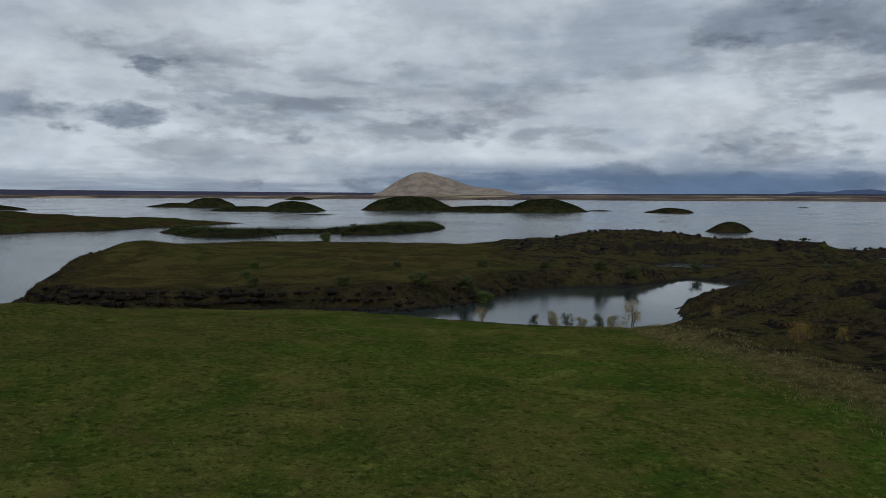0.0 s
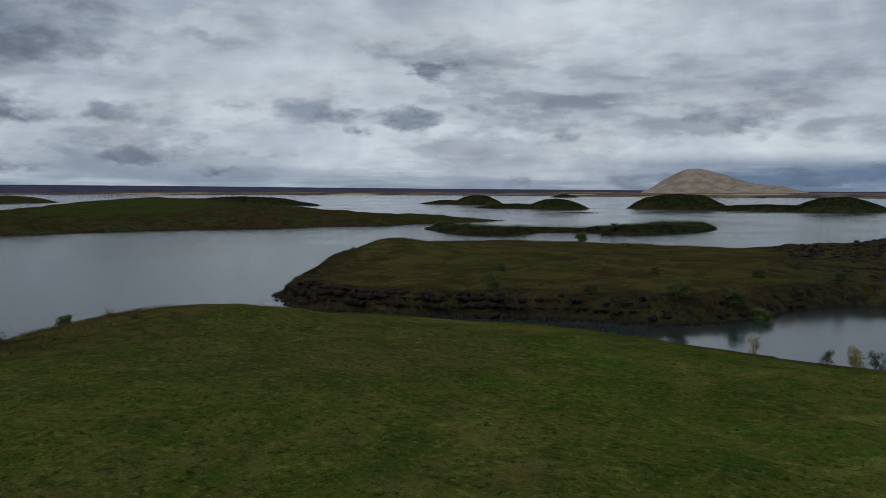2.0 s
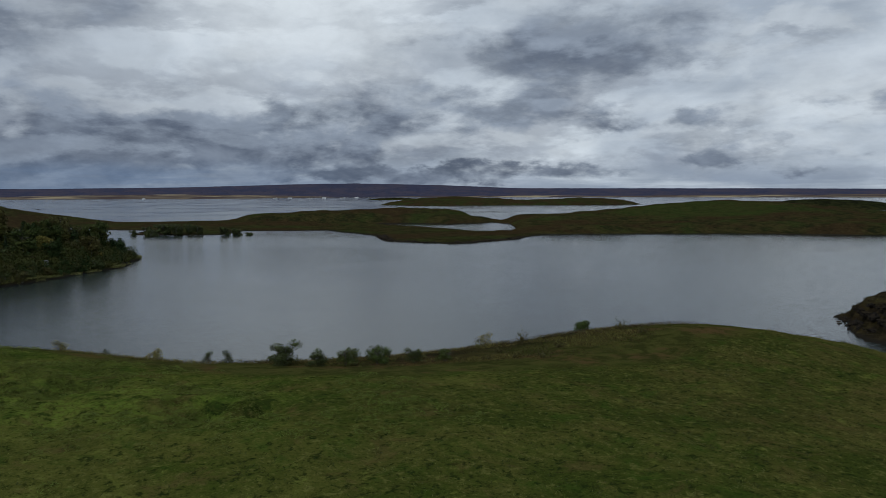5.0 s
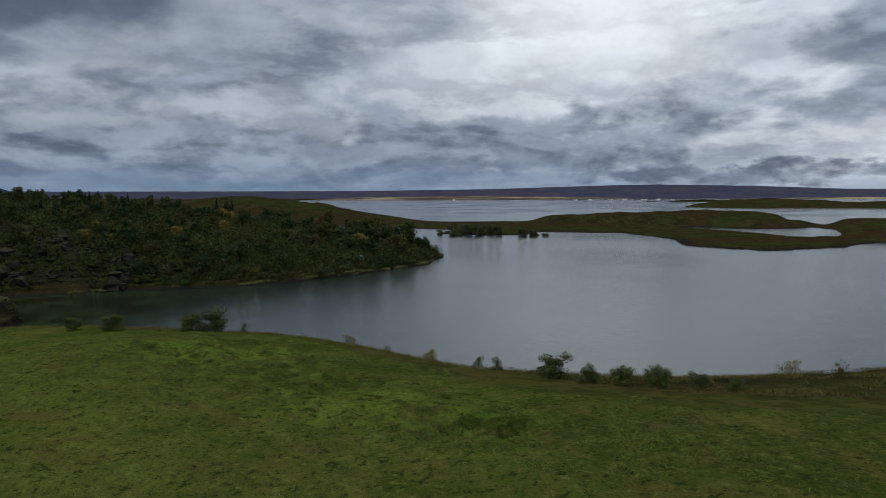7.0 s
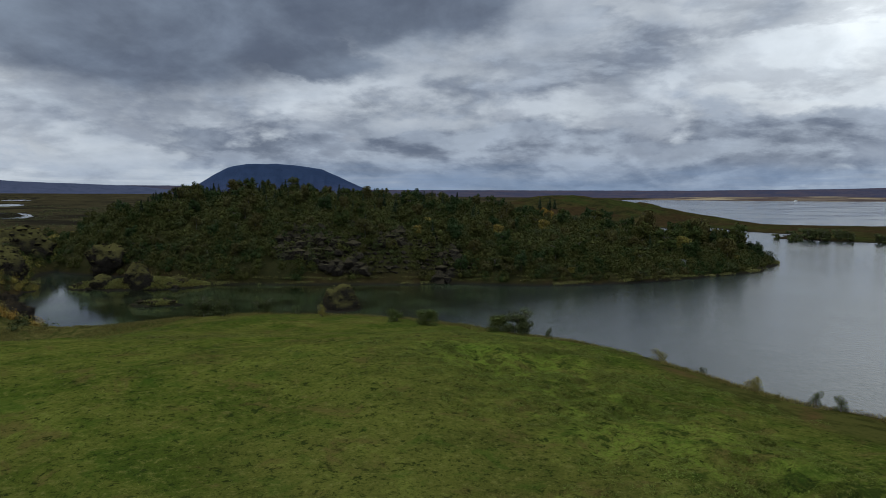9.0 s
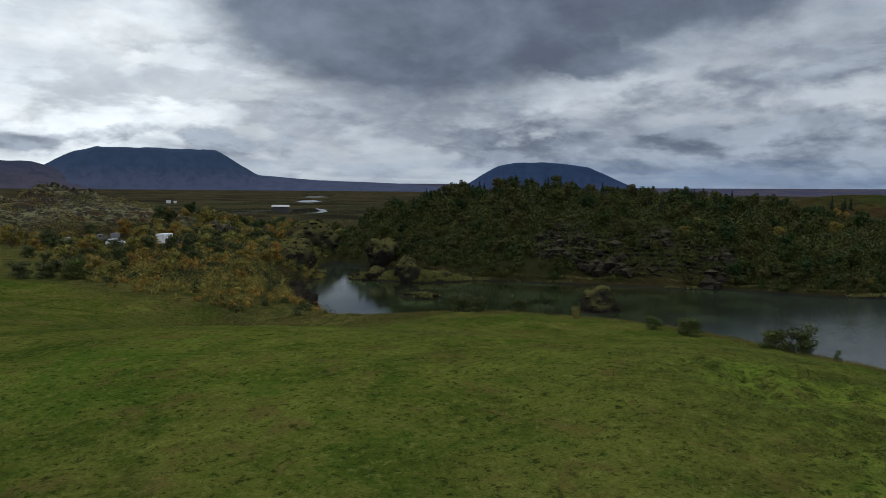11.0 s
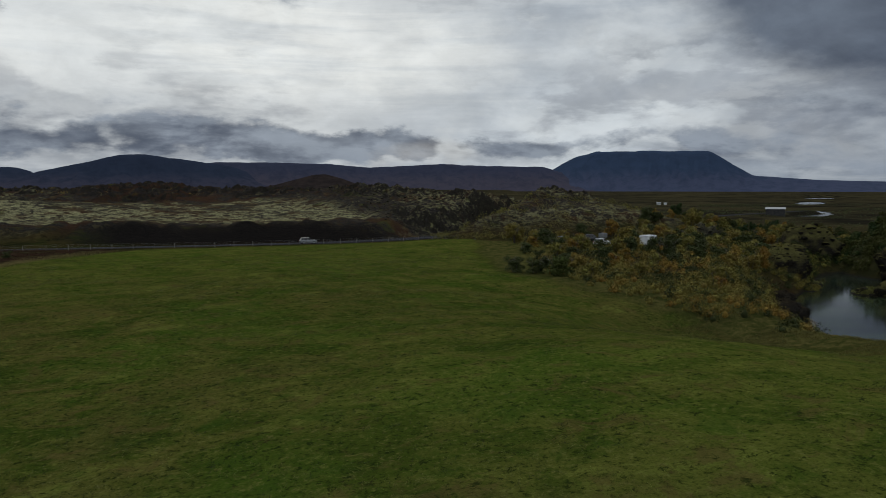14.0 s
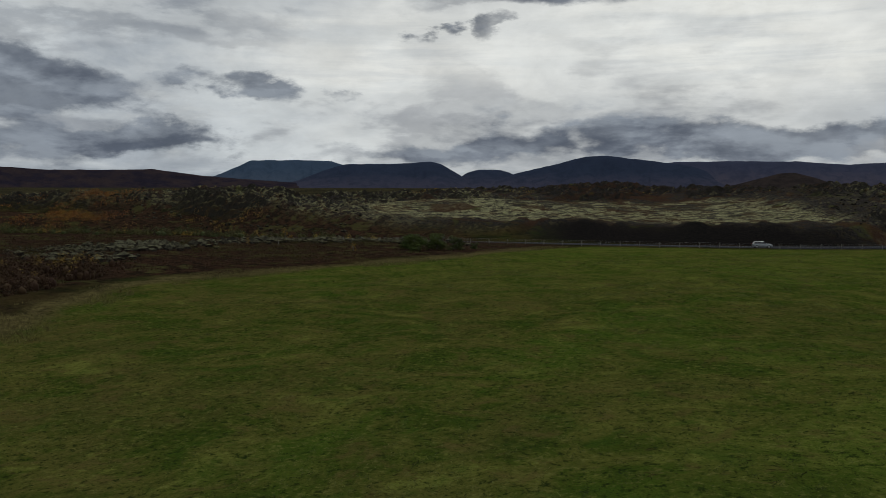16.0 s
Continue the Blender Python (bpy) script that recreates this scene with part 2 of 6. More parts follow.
def step(v, lo, hi):
    t = np.clip((np.asarray(v, float) - lo) / (hi - lo), 0, 1)
    return t * t * (3 - 2 * t)


def inside(x, y, outline, reach=60.0):
    """The signed distance to an outline in plan, positive within, no less than -reach."""
    p = np.array(outline, float)
    out = np.full(x.shape, -reach)
    near = (x > p[:, 0].min() - reach) & (x < p[:, 0].max() + reach) & (y > p[:, 1].min() - reach) & (y < p[:, 1].max() + reach)
    px, py = x[near], y[near]
    best, odd = np.full(px.shape, 1e18), np.zeros(px.shape, bool)
    for (ax, ay), (bx, by) in zip(p, np.roll(p, -1, 0)):
        ex, ey = bx - ax, by - ay
        t = np.clip(((px - ax) * ex + (py - ay) * ey) / (ex * ex + ey * ey + 1e-9), 0, 1)
        best = np.minimum(best, (px - ax - t * ex) ** 2 + (py - ay - t * ey) ** 2)
        cross = (ay > py) != (by > py)
        with np.errstate(divide="ignore", invalid="ignore"):
            odd ^= cross & (px < (bx - ax) * (py - ay) / (by - ay + 1e-12) + ax)
    out[near] = np.maximum(np.where(odd, 1, -1) * np.sqrt(best), -reach)
    return out


# ---- the land's plan ----
MAIN = [(19, 82), (5, 86), (-15, 91), (-38, 87), (-50, 76), (-60, 60), (-62, 46), (-64, 33), (-77, 20), (-87, 2), (-91, -15),
        (-84, -35), (-79, -50), (-86, -64), (-100, -80), (-116, -93), (-133, -110), (-146, -114), (-300, -230), (-5000, -600),
        (-5000, -5200), (5200, -5200), (5200, 600), (1600, 900), (500, 190), (170, 120), (90, 138), (66, 149), (57, 145), (46, 135), (40, 125), (35, 114), (32, 100)]
WOOD = [(-140, -116), (-131, -67), (-140, -45), (-150, -20), (-153, -5), (-162, 8), (-177, 22), (-195, 36), (-218, 43), (-229, 44), (-238, 28),
        (-275, 2), (-330, -12), (-420, -14), (-500, 30), (-600, 0), (-700, -45), (-766, -29), (-871, 9), (-1118, -20), (-1315, -104),
        (-2900, -235), (-5000, -300), (-5000, -900), (-400, -300), (-180, -150)]
SPIT = [(-361, 103), (-346, 140), (-291, 144), (-257, 134), (-232, 147), (-244, 180), (-254, 192), (-262, 207), (-285, 225), (-300, 226), (-317, 210), (-349, 205),
        (-403, 198), (-440, 190), (-480, 150), (-497, 77), (-505, 30), (-430, 60), (-391, 66), (-351, 53), (-334, 74), (-331, 92)]
NECK = [(-743, -40), (-721, 8), (-603, 47), (-508, 66), (-493, 126), (-430, 110), (-388, 95), (-388, 70), (-398, 54), (-417, 42), (-442, 33), (-434, 0), (-470, -20)]
RIDGE = [(-430, 120), (-409, 195), (-407, 215), (-386, 228), (-390, 262), (-440, 280), (-470, 269), (-490, 200), (-495, 125)]
LONG = [(-271, 203), (-255, 236), (-231, 285), (-194, 326), (-157, 368), (-152, 385), (-117, 458), (-140, 457), (-230, 490), (-330, 530),
        (-400, 520), (-430, 440), (-440, 360), (-428, 292), (-388, 264), (-372, 256), (-320, 218), (-290, 215)]
STRIP = [(-134, 353), (-111, 316), (-90, 301), (-75, 304), (-70, 335), (-50, 336), (-35, 327), (-21, 337), (-3, 364), (2, 412), (-18, 430), (-38, 392), (-50, 356), (-74, 352), (-94, 342), (-116, 358)]
HEAD = [(-55, 107), (-68, 120), (-76, 144), (-88, 176), (-90, 211), (-62, 236), (-30, 235), (-8, 229), (11, 231), (38, 246), (60, 258), (100, 236),
        (130, 226), (190, 215), (420, 240), (430, 170), (170, 119), (85, 148), (66, 152), (51, 156), (45, 151), (35, 143), (23, 141), (12, 132), (5, 121), (-2, 113), (-16, 114), (-40, 108)]
BAR = [(-480, 262), (-430, 262), (-388, 263), (-362, 266), (-366, 282), (-400, 284), (-440, 286), (-474, 284)]
BACK = [(-1081, 487), (-977, 513), (-943, 706), (-940, 900), (-1050, 950), (-1480, 800), (-1412, 653)]
NORTH = [(-5200, 1500), (-3797, 1476), (-3000, 2600), (-1853, 3201), (-1251, 3455), (-392, 2846), (233, 2699), (718, 2313), (1185, 2215), (1700, 900), (5200, 600), (5200, 5200), (-5200, 5200)]
WEST = [(-5200, 1500), (-3797, 1476), (-2951, 803), (-2732, 326), (-2898, -235), (-5200, -300)]
# islets: middle x, y, half length, half width, turn in degrees, height
ISLETS = [(-318, 1030, 38, 32, 0, 14), (-366, 1030, 44, 20, 0, 6), (-205, 800, 40, 22, 10, 5), (-160, 800, 34, 24, 0, 10.5), (-128, 748, 5, 4, 0, 2), (-38, 858, 55, 34, 0, 15.5), (40, 790, 55, 18, 0, 6.5),
          (108, 790, 42, 30, 0, 14), (180, 824, 60, 4, 2, 1.0), (224, 756, 26, 12, 0, 5), (138, 362, 11, 8, 0, 5.2), (57, 357, 3, 2, 0, 1.4), (-424, 275, 9, 6, 0, 3.6), (502, 1075, 17, 7, 0, 2.6)]
FAR_ISLETS = [(291, 1152, 8, 5, 0, 2), (-470, 825, 40, 10, -45, 2), (-1055, 2340, 24, 9, 0, 4), (-475, 2500, 58, 24, 10, 14), (330, 2720, 80, 25, 10, 15), (131, 2672, 30, 14, 0, 5),
              (-545, 800, 95, 36, 42, 11), (-975, 28, 16, 6, 80, 4), (-1055, 70, 9, 5, 80, 4), (-2000, 920, 150, 24, 80, 6), (-1300, 1050, 120, 40, 60, 5), (-92, 646, 60, 3, 0, 0.6)]
CRAGS = [(-113, -28.8, 4.2, 3.6, 20, 0.5), (-124, -75.5, 12, 5, 125, 1.5), (-105.5, -57, 4.4, 1.8, 115, 0.6)]
# knolls: x, y, half width along x, along y, height
KNOLLS = [(-42, -4, 24, 22, 3.62), (-28, 44, 14, 13, 2.08), (-10, 30, 24, 22, 1.45), (-34, 72, 12, 10, 0.63), (-8, 70, 13, 9, 0.81), (20, 40, 18, 18, 0.98), (-48, 62, 8, 10, 0.6),
          (-18, -40, 30, 26, 1.34), (-30, -100, 34, 34, 1.54), (-40, 64, 8, 8, 2.46), (-55, 10, 10, 10, 1.29), (-40, 30, 9, 9, 0.24)]
# dips towards the lake
DIPS = [(-70, 12, 8, 8, -0.34), (-72, -34, 10, 10, -0.31), (-60, -42, 10, 10, -4.83), (-56, 26, 8, 8, -0.15), (-56, 42, 8, 8, -0.29), (-50, 74, 9, 8, -2.53), (6, 74, 10, 7, -0.71), (-62, -8, 10, 12, -1.39), (-88, -20, 8, 12, -0.82)]
LAVA_KNOLLS = [(-118, -212, 30, 20, 6.5), (-92, -240, 30, 22, 4.5), (-70, -290, 34, 26, 4), (-60, -212, 22, 12, 1), (20, -390, 120, 40, 5), (105, -196, 24, 14, 4.4), (150, -200, 30, 22, 5.6), (215, -165, 40, 40, 5.4), (62, -248, 34, 16, 4), (-40, -300, 60, 40, 2), (60, -300, 60, 50, 2), (-75, -345, 24, 14, 3),
               (58, 92, 14, 20, 2.6), (95, 70, 30, 40, 2.5), (130, -60, 50, 60, 2), (-62, -140, 12, 10, 1.5), (45, -120, 40, 30, 0.8)]
# the road: x, y and height
ROAD = [(260, -90, 5), (190, -135, 4.6), (147, -150, 4.4), (107, -160, 4.3), (39, -162, 4.3), (12, -164, 4.3), (-14, -166, 4.3), (-38, -170, 4.3), (-59, -180, 4.2), (-90, -205, 4), (-140, -262, 3.5), (-200, -305, 3), (-256, -341, 2.6), (-330, -392, 2.5), (-430, -452, 2.5)]
TARNS = [(-437, -463, 80, 18, 48.6), (-775, -841, 110, 17, 47.5), (-1205, -1302, 220, 28, 47), (60, 186, 7, 6, 0), (120, 198, 14, 13, 20)]
BAYS = ([(-416, 190), (-349, 200), (-302, 201), (-305, 224), (-372, 262), (-392, 262), (-386, 230), (-410, 217)], [(-414, -2), (-420, 19), (-404, 33), (-394, 58), (-365, 58), (-333, 46), (-379, 6)],
        [(-6, 113), (6, 122), (12, 132), (23, 141), (35, 142), (45, 150), (52, 154), (64, 151), (56, 146), (46, 135), (40, 126), (35, 116), (31, 103), (16, 92), (-4, 97)])
HILLS = [(-205, -62, 46, 42, 12.6), (-166, -98, 20, 26, 7), (-590, -5, 40, 25, 5), (-235, -5, 26, 24, 2), (-520, -60, 46, 38, 12), (-640, -90, 80, 50, 10), (-900, -250, 120, 60, 12), (-355, 430, 55, 60, 10), (-230, 400, 40, 60, 1.5),
         (-455, 215, 22, 60, 4.5), (-1120, 640, 70, 60, 8), (-1010, 830, 50, 70, 6), (-62, 158, 9, 16, 3.0), (-69, 168, 4, 8, 1.8), (-42, 185, 22, 22, 1.6), (-12, 165, 18, 14, 0.6), (62, 244, 20, 10, 2.8), (112, 222, 40, 12, 0.5), (24, 190, 10, 16, 2.0)]
FIELD = [(-38, 80), (0, 77), (17, 68), (20, 50), (23, 35), (40, 0), (35, -26), (44, -44), (49, -56), (48, -68), (40, -78), (32, -90), (24, -101), (19, -113), (10, -136), (4, -146), (-17, -149), (-54, -157), (-68, -147), (-58, -112), (-51, -84), (-56, -66),
         (-64, -52), (-74, -28), (-83, -8), (-73, 8), (-59, 20), (-47, 28), (-38, 38), (-34, 52), (-39, 64)]


HEATHER = [(56, -40), (50, -72), (40, -88), (20, -120), (10, -150), (60, -180), (150, -195), (330, -160), (330, -20), (120, -10)]


def LICHEN_AT(x, y):
    """How far pale moss covers the lava flat south of the road."""
    flat = [(150, -215), (140, -250), (70, -268), (-20, -275), (-50, -245), (-56, -196), (-13, -200), (40, -192), (95, -205)]
    return step(inside(x, y, flat, 40) + 10 * fbm(x, y, 26, 3, 20), -5, 5)


def bumps(x, y, rows):
    return sum(h * np.exp(-((x - cx) / a) ** 2 / 2 - ((y - cy) / b) ** 2 / 2) for cx, cy, a, b, h in rows)


def bank(d, top, width, power=2.0):
    """The profile of a shore: d metres inland, up to top over width."""
    t = np.clip(d / width, 0, 1)
    return np.where(d > 0, top * (1 - (1 - t) ** power) + 0.02, np.maximum(d * 0.22, -2.6))


def land(x, y):
    """The height of the ground over the lake, and masks of what covers it."""
    x, y = np.asarray(x, float), np.asarray(y, float)
    r = np.hypot(x + 8, y - 12)
    wob = fbm(x, y, 14, 4, 1) * np.clip(r / 110, 0.6, 1.8) + fbm(x, y, 60, 3, 2) * np.clip((r - 500) / 150, 0, 10)
    small = fbm(x, y, 5, 4, 5)
    lumps = np.abs(fbm(x, y, 9, 4, 6))
    rim = inside(x, y, FIELD) + 2.2 * fbm(x, y, 9, 3, 8)
    field = step(rim, -1.5, 1.5)
    straw = step(rim + 2.5 * fbm(x, y, 5, 3, 12), -6, -2) * (1 - step(rim, -0.5, 3)) * step(x, 8, 16) * (1 - step(y, 72, 80))
    sedge = step(rim, -24, -12) * (1 - step(rim, -1, 1)) * step(-x, 36, 46) * (1 - step(y, 14, 24)) * step(y, -165, -148)
    russet = step(rim, -13, -7) * (1 - step(rim, -1, 1)) * step(-x, 28, 36) * step(y, 14, 24)
    # the main land: the pasture, and the lava to the south and east
    d = inside(x, y, MAIN, 80) + wob * 0.8
    low = step(-x, 110, 200) * step(-y, 60, 110)
    south = step(-y, 174, 186) * (1 - step(-x - 0.35 * (-y - 200), 140, 200))
    rise = 4.6 - 2.6 * low + bumps(x, y, KNOLLS + DIPS) + bumps(x, y, LAVA_KNOLLS) * (1 - low) + south * (3.2 + 3.2 * step(-y, 200, 360)) + 9 * step(-y, 600, 2600)
    rise = rise - 3.2 * step(y, 88, 112) * step(x, 20, 32) - 1.3 * step(y, 104, 126) * step(x, 34, 44)
    rise = rise + 0.5 * fbm(x, y, 60, 3, 30) * step(-y, 120, 260)
    east = step(x, 18, 26) * step(y, -60, -20) * (1 - step(r, 300, 400))
    lava = np.clip(south + east, 0, 1) * (1 - field) * (1 - step(r, 400, 540) * step(-y, 100, 200))
    rocky = 1 - LICHEN_AT(x, y) * 0.85
    rough = lava * rocky * (1.0 - 0.55 * east) * (2.6 * lumps + 0.9 * small + 2.4 * fbm(x, y, 40, 3, 11) * south * step(-y, 186, 210))
    h = bank(d, rise + rough * np.clip(d / 8, 0, 1), 11.5)
    # wooded peninsula and the low hills behind it
    d = inside(x, y, WOOD, 80) + wob
    hill = bumps(x, y, HILLS)
    h2 = bank(d, 2.2 + hill + 0.7 * small + 1.2 * lumps, 12, 1.6)
    wood = step(d, 0, 4) * (1 - step(-x, 300, 330)) * step(-x, 120, 130)
    h = np.maximum(h, h2)
    for outline, top, width in ((SPIT, 0.55, 10), (NECK, 0.7, 10), (BAR, 0.7, 8), (RIDGE, 3.2, 14), (LONG, 2.6, 22), (STRIP, 2.2, 8), (BACK, 4.0, 40)):
        d = inside(x, y, outline, 80) + wob
        h = np.maximum(h, bank(d, top + hill + 0.4 * small * min(1.0, top / 2) + (top > 2) * (2.4 * np.abs(fbm(x, y, 45, 4, 19)) + 1.2 * fbm(x, y, 18, 3, 29)), width))
    # the grassy headland with its low cliff, and the lava heap beside it
    d = inside(x, y, HEAD, 80) + wob * 1.1
    shelf = step(d, -1, 0.5) * (1 - step(d + 4 * fbm(x, y, 12, 3, 77), 7, 10)) * (1 - step(y + 0.3 * x, 160, 185))
    heap = step(x, 8, 22) * step(y, 150, 165)
    h3 = bank(d, 2.9 - 2.3 * heap * (1 - step(y, 186, 214)) + hill + 0.35 * small + heap * (0.4 + 0.6 * step(y, 186, 210)) * (1.2 * lumps + 0.9 * fbm(x, y, 30, 3, 4)), 3.4, 1.9)
    head = step(d, -1, 1) * (1 - heap)
    h = np.maximum(h, h3)
    for cx, cy, a, b, turn in TARNS:
        c, s = math.cos(radians(turn)), math.sin(radians(turn))
        e = (1 - np.hypot(((x - cx) * c + (y - cy) * s) / a, (-(x - cx) * s + (y - cy) * c) / b) + 0.12 * small) * b
        h = np.where(e > -16, np.minimum(h, np.where(e > 0, -0.5, 0.12 - e * 0.1)), h)
    for outline in BAYS:
        e = inside(x, y, outline, 20) + wob * 0.35
        h = np.where(e > -6, np.minimum(h, np.where(e > 0, -0.6, -e * 0.75 - 0.02)), h)
    moor, isle = np.zeros(x.shape), step(inside(x, y, STRIP, 30), -2, 1)
    for outline, top, width in ((NORTH, 14, 900), (WEST, 14, 900)):
        d = inside(x, y, outline, 80) + wob * 4
        moor = np.maximum(moor, step(d, -5, 5))
        h = np.maximum(h, bank(d, top + 4 * fbm(x, y, 300, 3, 9), width))
    heather = step(inside(x, y, HEATHER, 20) + 6 * fbm(x, y, 16, 3, 78), -3, 3) * (1 - field) * (1 - step(-y, 178, 196))
    fen = step(r, 260, 420) * step(-y, 120, 220) * (1 - lava)
    for cx, cy, a, b, turn, top in ISLETS + FAR_ISLETS:
        c, s = math.cos(radians(turn)), math.sin(radians(turn))
        u, v = ((x - cx) * c + (y - cy) * s) / a, (-(x - cx) * s + (y - cy) * c) / b
        q = np.hypot(u, v) + 0.13 * fbm(x, y, max(a, b) * 0.6, 3, 13)
        h = np.maximum(h, np.where(q < 1, top * (1 - np.clip(q, 0, 1) ** 2.4) * (1 + 0.1 * small) + 0.05, np.maximum((1 - q) * 3, -2.6)))
        isle = np.maximum(isle, 1 - step(q, 0.95, 1.1))
    for cx, cy, a, b, turn, top in CRAGS:
        c, s = math.cos(radians(turn)), math.sin(radians(turn))
        u, v = ((x - cx) * c + (y - cy) * s) / a, (-(x - cx) * s + (y - cy) * c) / b
        q = np.hypot(u, v) + 0.25 * small
        h = np.maximum(h, np.where(q < 1, top * (1 - q ** 2) + 0.05, np.maximum((1 - q) * 1.5, -2.6)))
    # the road's bed
    way, bed = np.full(x.shape, 1e9), np.zeros(x.shape)
    for (ax, ay, az), (bx, by, bz) in zip(ROAD, ROAD[1:]):
        ex, ey = bx - ax, by - ay
        t = np.clip(((x - ax) * ex + (y - ay) * ey) / (ex * ex + ey * ey), 0, 1)
        e = np.hypot(x - ax - t * ex, y - ay - t * ey)
        bed, way = np.where(e < way, az + t * (bz - az), bed), np.minimum(way, e)
    h = h + (bed - h) * (1 - step(way, 4.5, 12))
    scoria = step(-y, 168, 174) * (1 - step(-y + 5 * fbm(x, y, 12, 3, 14), 182, 192)) * step(way, 3, 5) * step(-x, -30, -12) * (1 - step(-x, 58, 74))
    h = h + field * (0.16 * fbm(x, y, 2.2, 3, 15) + 0.16 * fbm(x, y, 7, 3, 16)) * step(r, 2, 8)
    heap_lava = step(inside(x, y, HEAD, 30), 0, 3) * heap
    t = np.clip(((x + 52) * 16 + (y - 11) * 16) / 512, 0, 1)
    channel = np.hypot(x + 52 - 16 * t, y - 11 - 16 * t)
    green = (0.8 * np.exp(-((x + 47) / 26) ** 2 / 2 - ((y - 4) / 30) ** 2 / 2) + 0.7 * step(-y, 50, 100)) * field
    dull = np.exp(-((x + 38) / 20) ** 2 / 2 - ((y - 52) / 20) ** 2 / 2) * field
    lush = (1 - step(channel + 2.5 * fbm(x, y, 5, 3, 60), 2, 6)) * field
    h = h - lush * 0.5 * np.clip(fbm(x, y, 2.2, 3, 61) + 0.1, 0, 1) * 2
    return h, dict(sedge=sedge, straw=straw, russet=russet, moor=moor, heather=heather, fen=fen, dull=dull, isle=isle, shelf=shelf, green=green, lush=lush, field=field, lava=np.clip(lava + heap_lava, 0, 1), wood=wood, head=head, scoria=scoria, lichen=LICHEN_AT(x, y) * south * (1 - scoria))


# ---- materials ----
def material(name):
    m = bpy.data.materials.new(name)
    m.use_nodes = True
    return m, Nodes(m.node_tree)


def finish(k, color, rough=0.9, bump=None, strength=0.4, dist=0.05, spec=0.2, metal=0.0):
    ins = {"Base Color": (*color, 1.0) if isinstance(color, tuple) and len(color) == 3 else color, "Roughness": rough, "Specular IOR Level": spec, "Metallic": metal}
    if bump is not None:
        ins["Normal"] = k.add("ShaderNodeBump", {"Strength": strength, "Distance": dist, "Height": bump})
    b = k.add("ShaderNodeBsdfPrincipled", ins)
    k.add("ShaderNodeOutputMaterial", {0: b})
    return b


def pasture_colour(k, pos, lush, green, dull):
    """Grass in green, olive and withered patches, dark tufts and the shade between tufts put into the colour."""
    big, mid = k.noise(pos, 0.045, 5.0, 0.62, 0.6), k.noise(pos, 0.19, 6.0, 0.68, 0.8)
    clump, tuft, tiny = k.noise(pos, 0.75, 7.0, 0.75, 0.15), k.noise(pos, 2.6, 5.0, 0.75, 0.2), k.noise(pos, 8.0, 3.0, 0.7)
    c = k.mix(k.span(mid, 0.42, 0.58), (0.0254, 0.038, 0.00608), (0.0523, 0.0512, 0.0122))
    c = k.mix(k.math("MULTIPLY", k.span(big, 0.5, 0.6), 0.45), c, (0.0583, 0.0468, 0.0152))
    c = k.mix(k.math("MULTIPLY", k.span(big, 0.46, 0.36), 0.6), c, (0.0299, 0.0571, 0.00684))
    c = k.mix(k.math("MULTIPLY", k.span(mid, 0.57, 0.68), 0.75), c, (0.0859, 0.0914, 0.0198))
    c = k.mix(k.math("MULTIPLY", k.span(mid, 0.42, 0.32), 0.7), c, (0.0164, 0.0293, 0.00532))
    c = k.mix(k.math("MULTIPLY", green, k.span(mid, 0.36, 0.6, 0.25, 0.75)), c, (0.0613, 0.0805, 0.0122))
    c = k.mix(k.math("MULTIPLY", k.math("MULTIPLY", lush, 0.75), k.span(clump, 0.44, 0.6)), c, (0.08, 0.12, 0.016))
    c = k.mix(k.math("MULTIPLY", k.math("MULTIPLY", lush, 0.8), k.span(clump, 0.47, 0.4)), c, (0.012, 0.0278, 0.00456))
    c = k.mix(k.math("MULTIPLY", dull, 0.5), c, (0.0299, 0.0263, 0.00912))
    c = k.mix(k.math("MULTIPLY", k.span(clump, 0.55, 0.68), 0.7), c, (0.0859, 0.0951, 0.019))
    # Dark noise: darker tufts, and shade between them put into the colour
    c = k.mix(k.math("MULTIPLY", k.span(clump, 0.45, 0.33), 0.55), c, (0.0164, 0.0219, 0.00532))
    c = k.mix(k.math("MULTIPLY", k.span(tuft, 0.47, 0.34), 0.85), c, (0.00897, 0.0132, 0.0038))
    c = k.mix(k.math("MULTIPLY", k.span(tuft, 0.53, 0.66), 0.6), c, (0.0971, 0.0951, 0.0258))
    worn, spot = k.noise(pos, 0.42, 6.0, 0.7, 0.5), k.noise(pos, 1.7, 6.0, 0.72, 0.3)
    c = k.mix(k.math("MULTIPLY", k.span(worn, 0.53, 0.66), 0.6), c, (0.062, 0.047, 0.016))
    c = k.mix(k.math("MULTIPLY", k.span(worn, 0.46, 0.34), 0.5), c, (0.024, 0.047, 0.007))
    # Finer dark flecks, again part dark tuft and part painted shade
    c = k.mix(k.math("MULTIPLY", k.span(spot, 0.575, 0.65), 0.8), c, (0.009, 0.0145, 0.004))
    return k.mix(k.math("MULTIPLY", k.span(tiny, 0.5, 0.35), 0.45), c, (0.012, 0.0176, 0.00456))


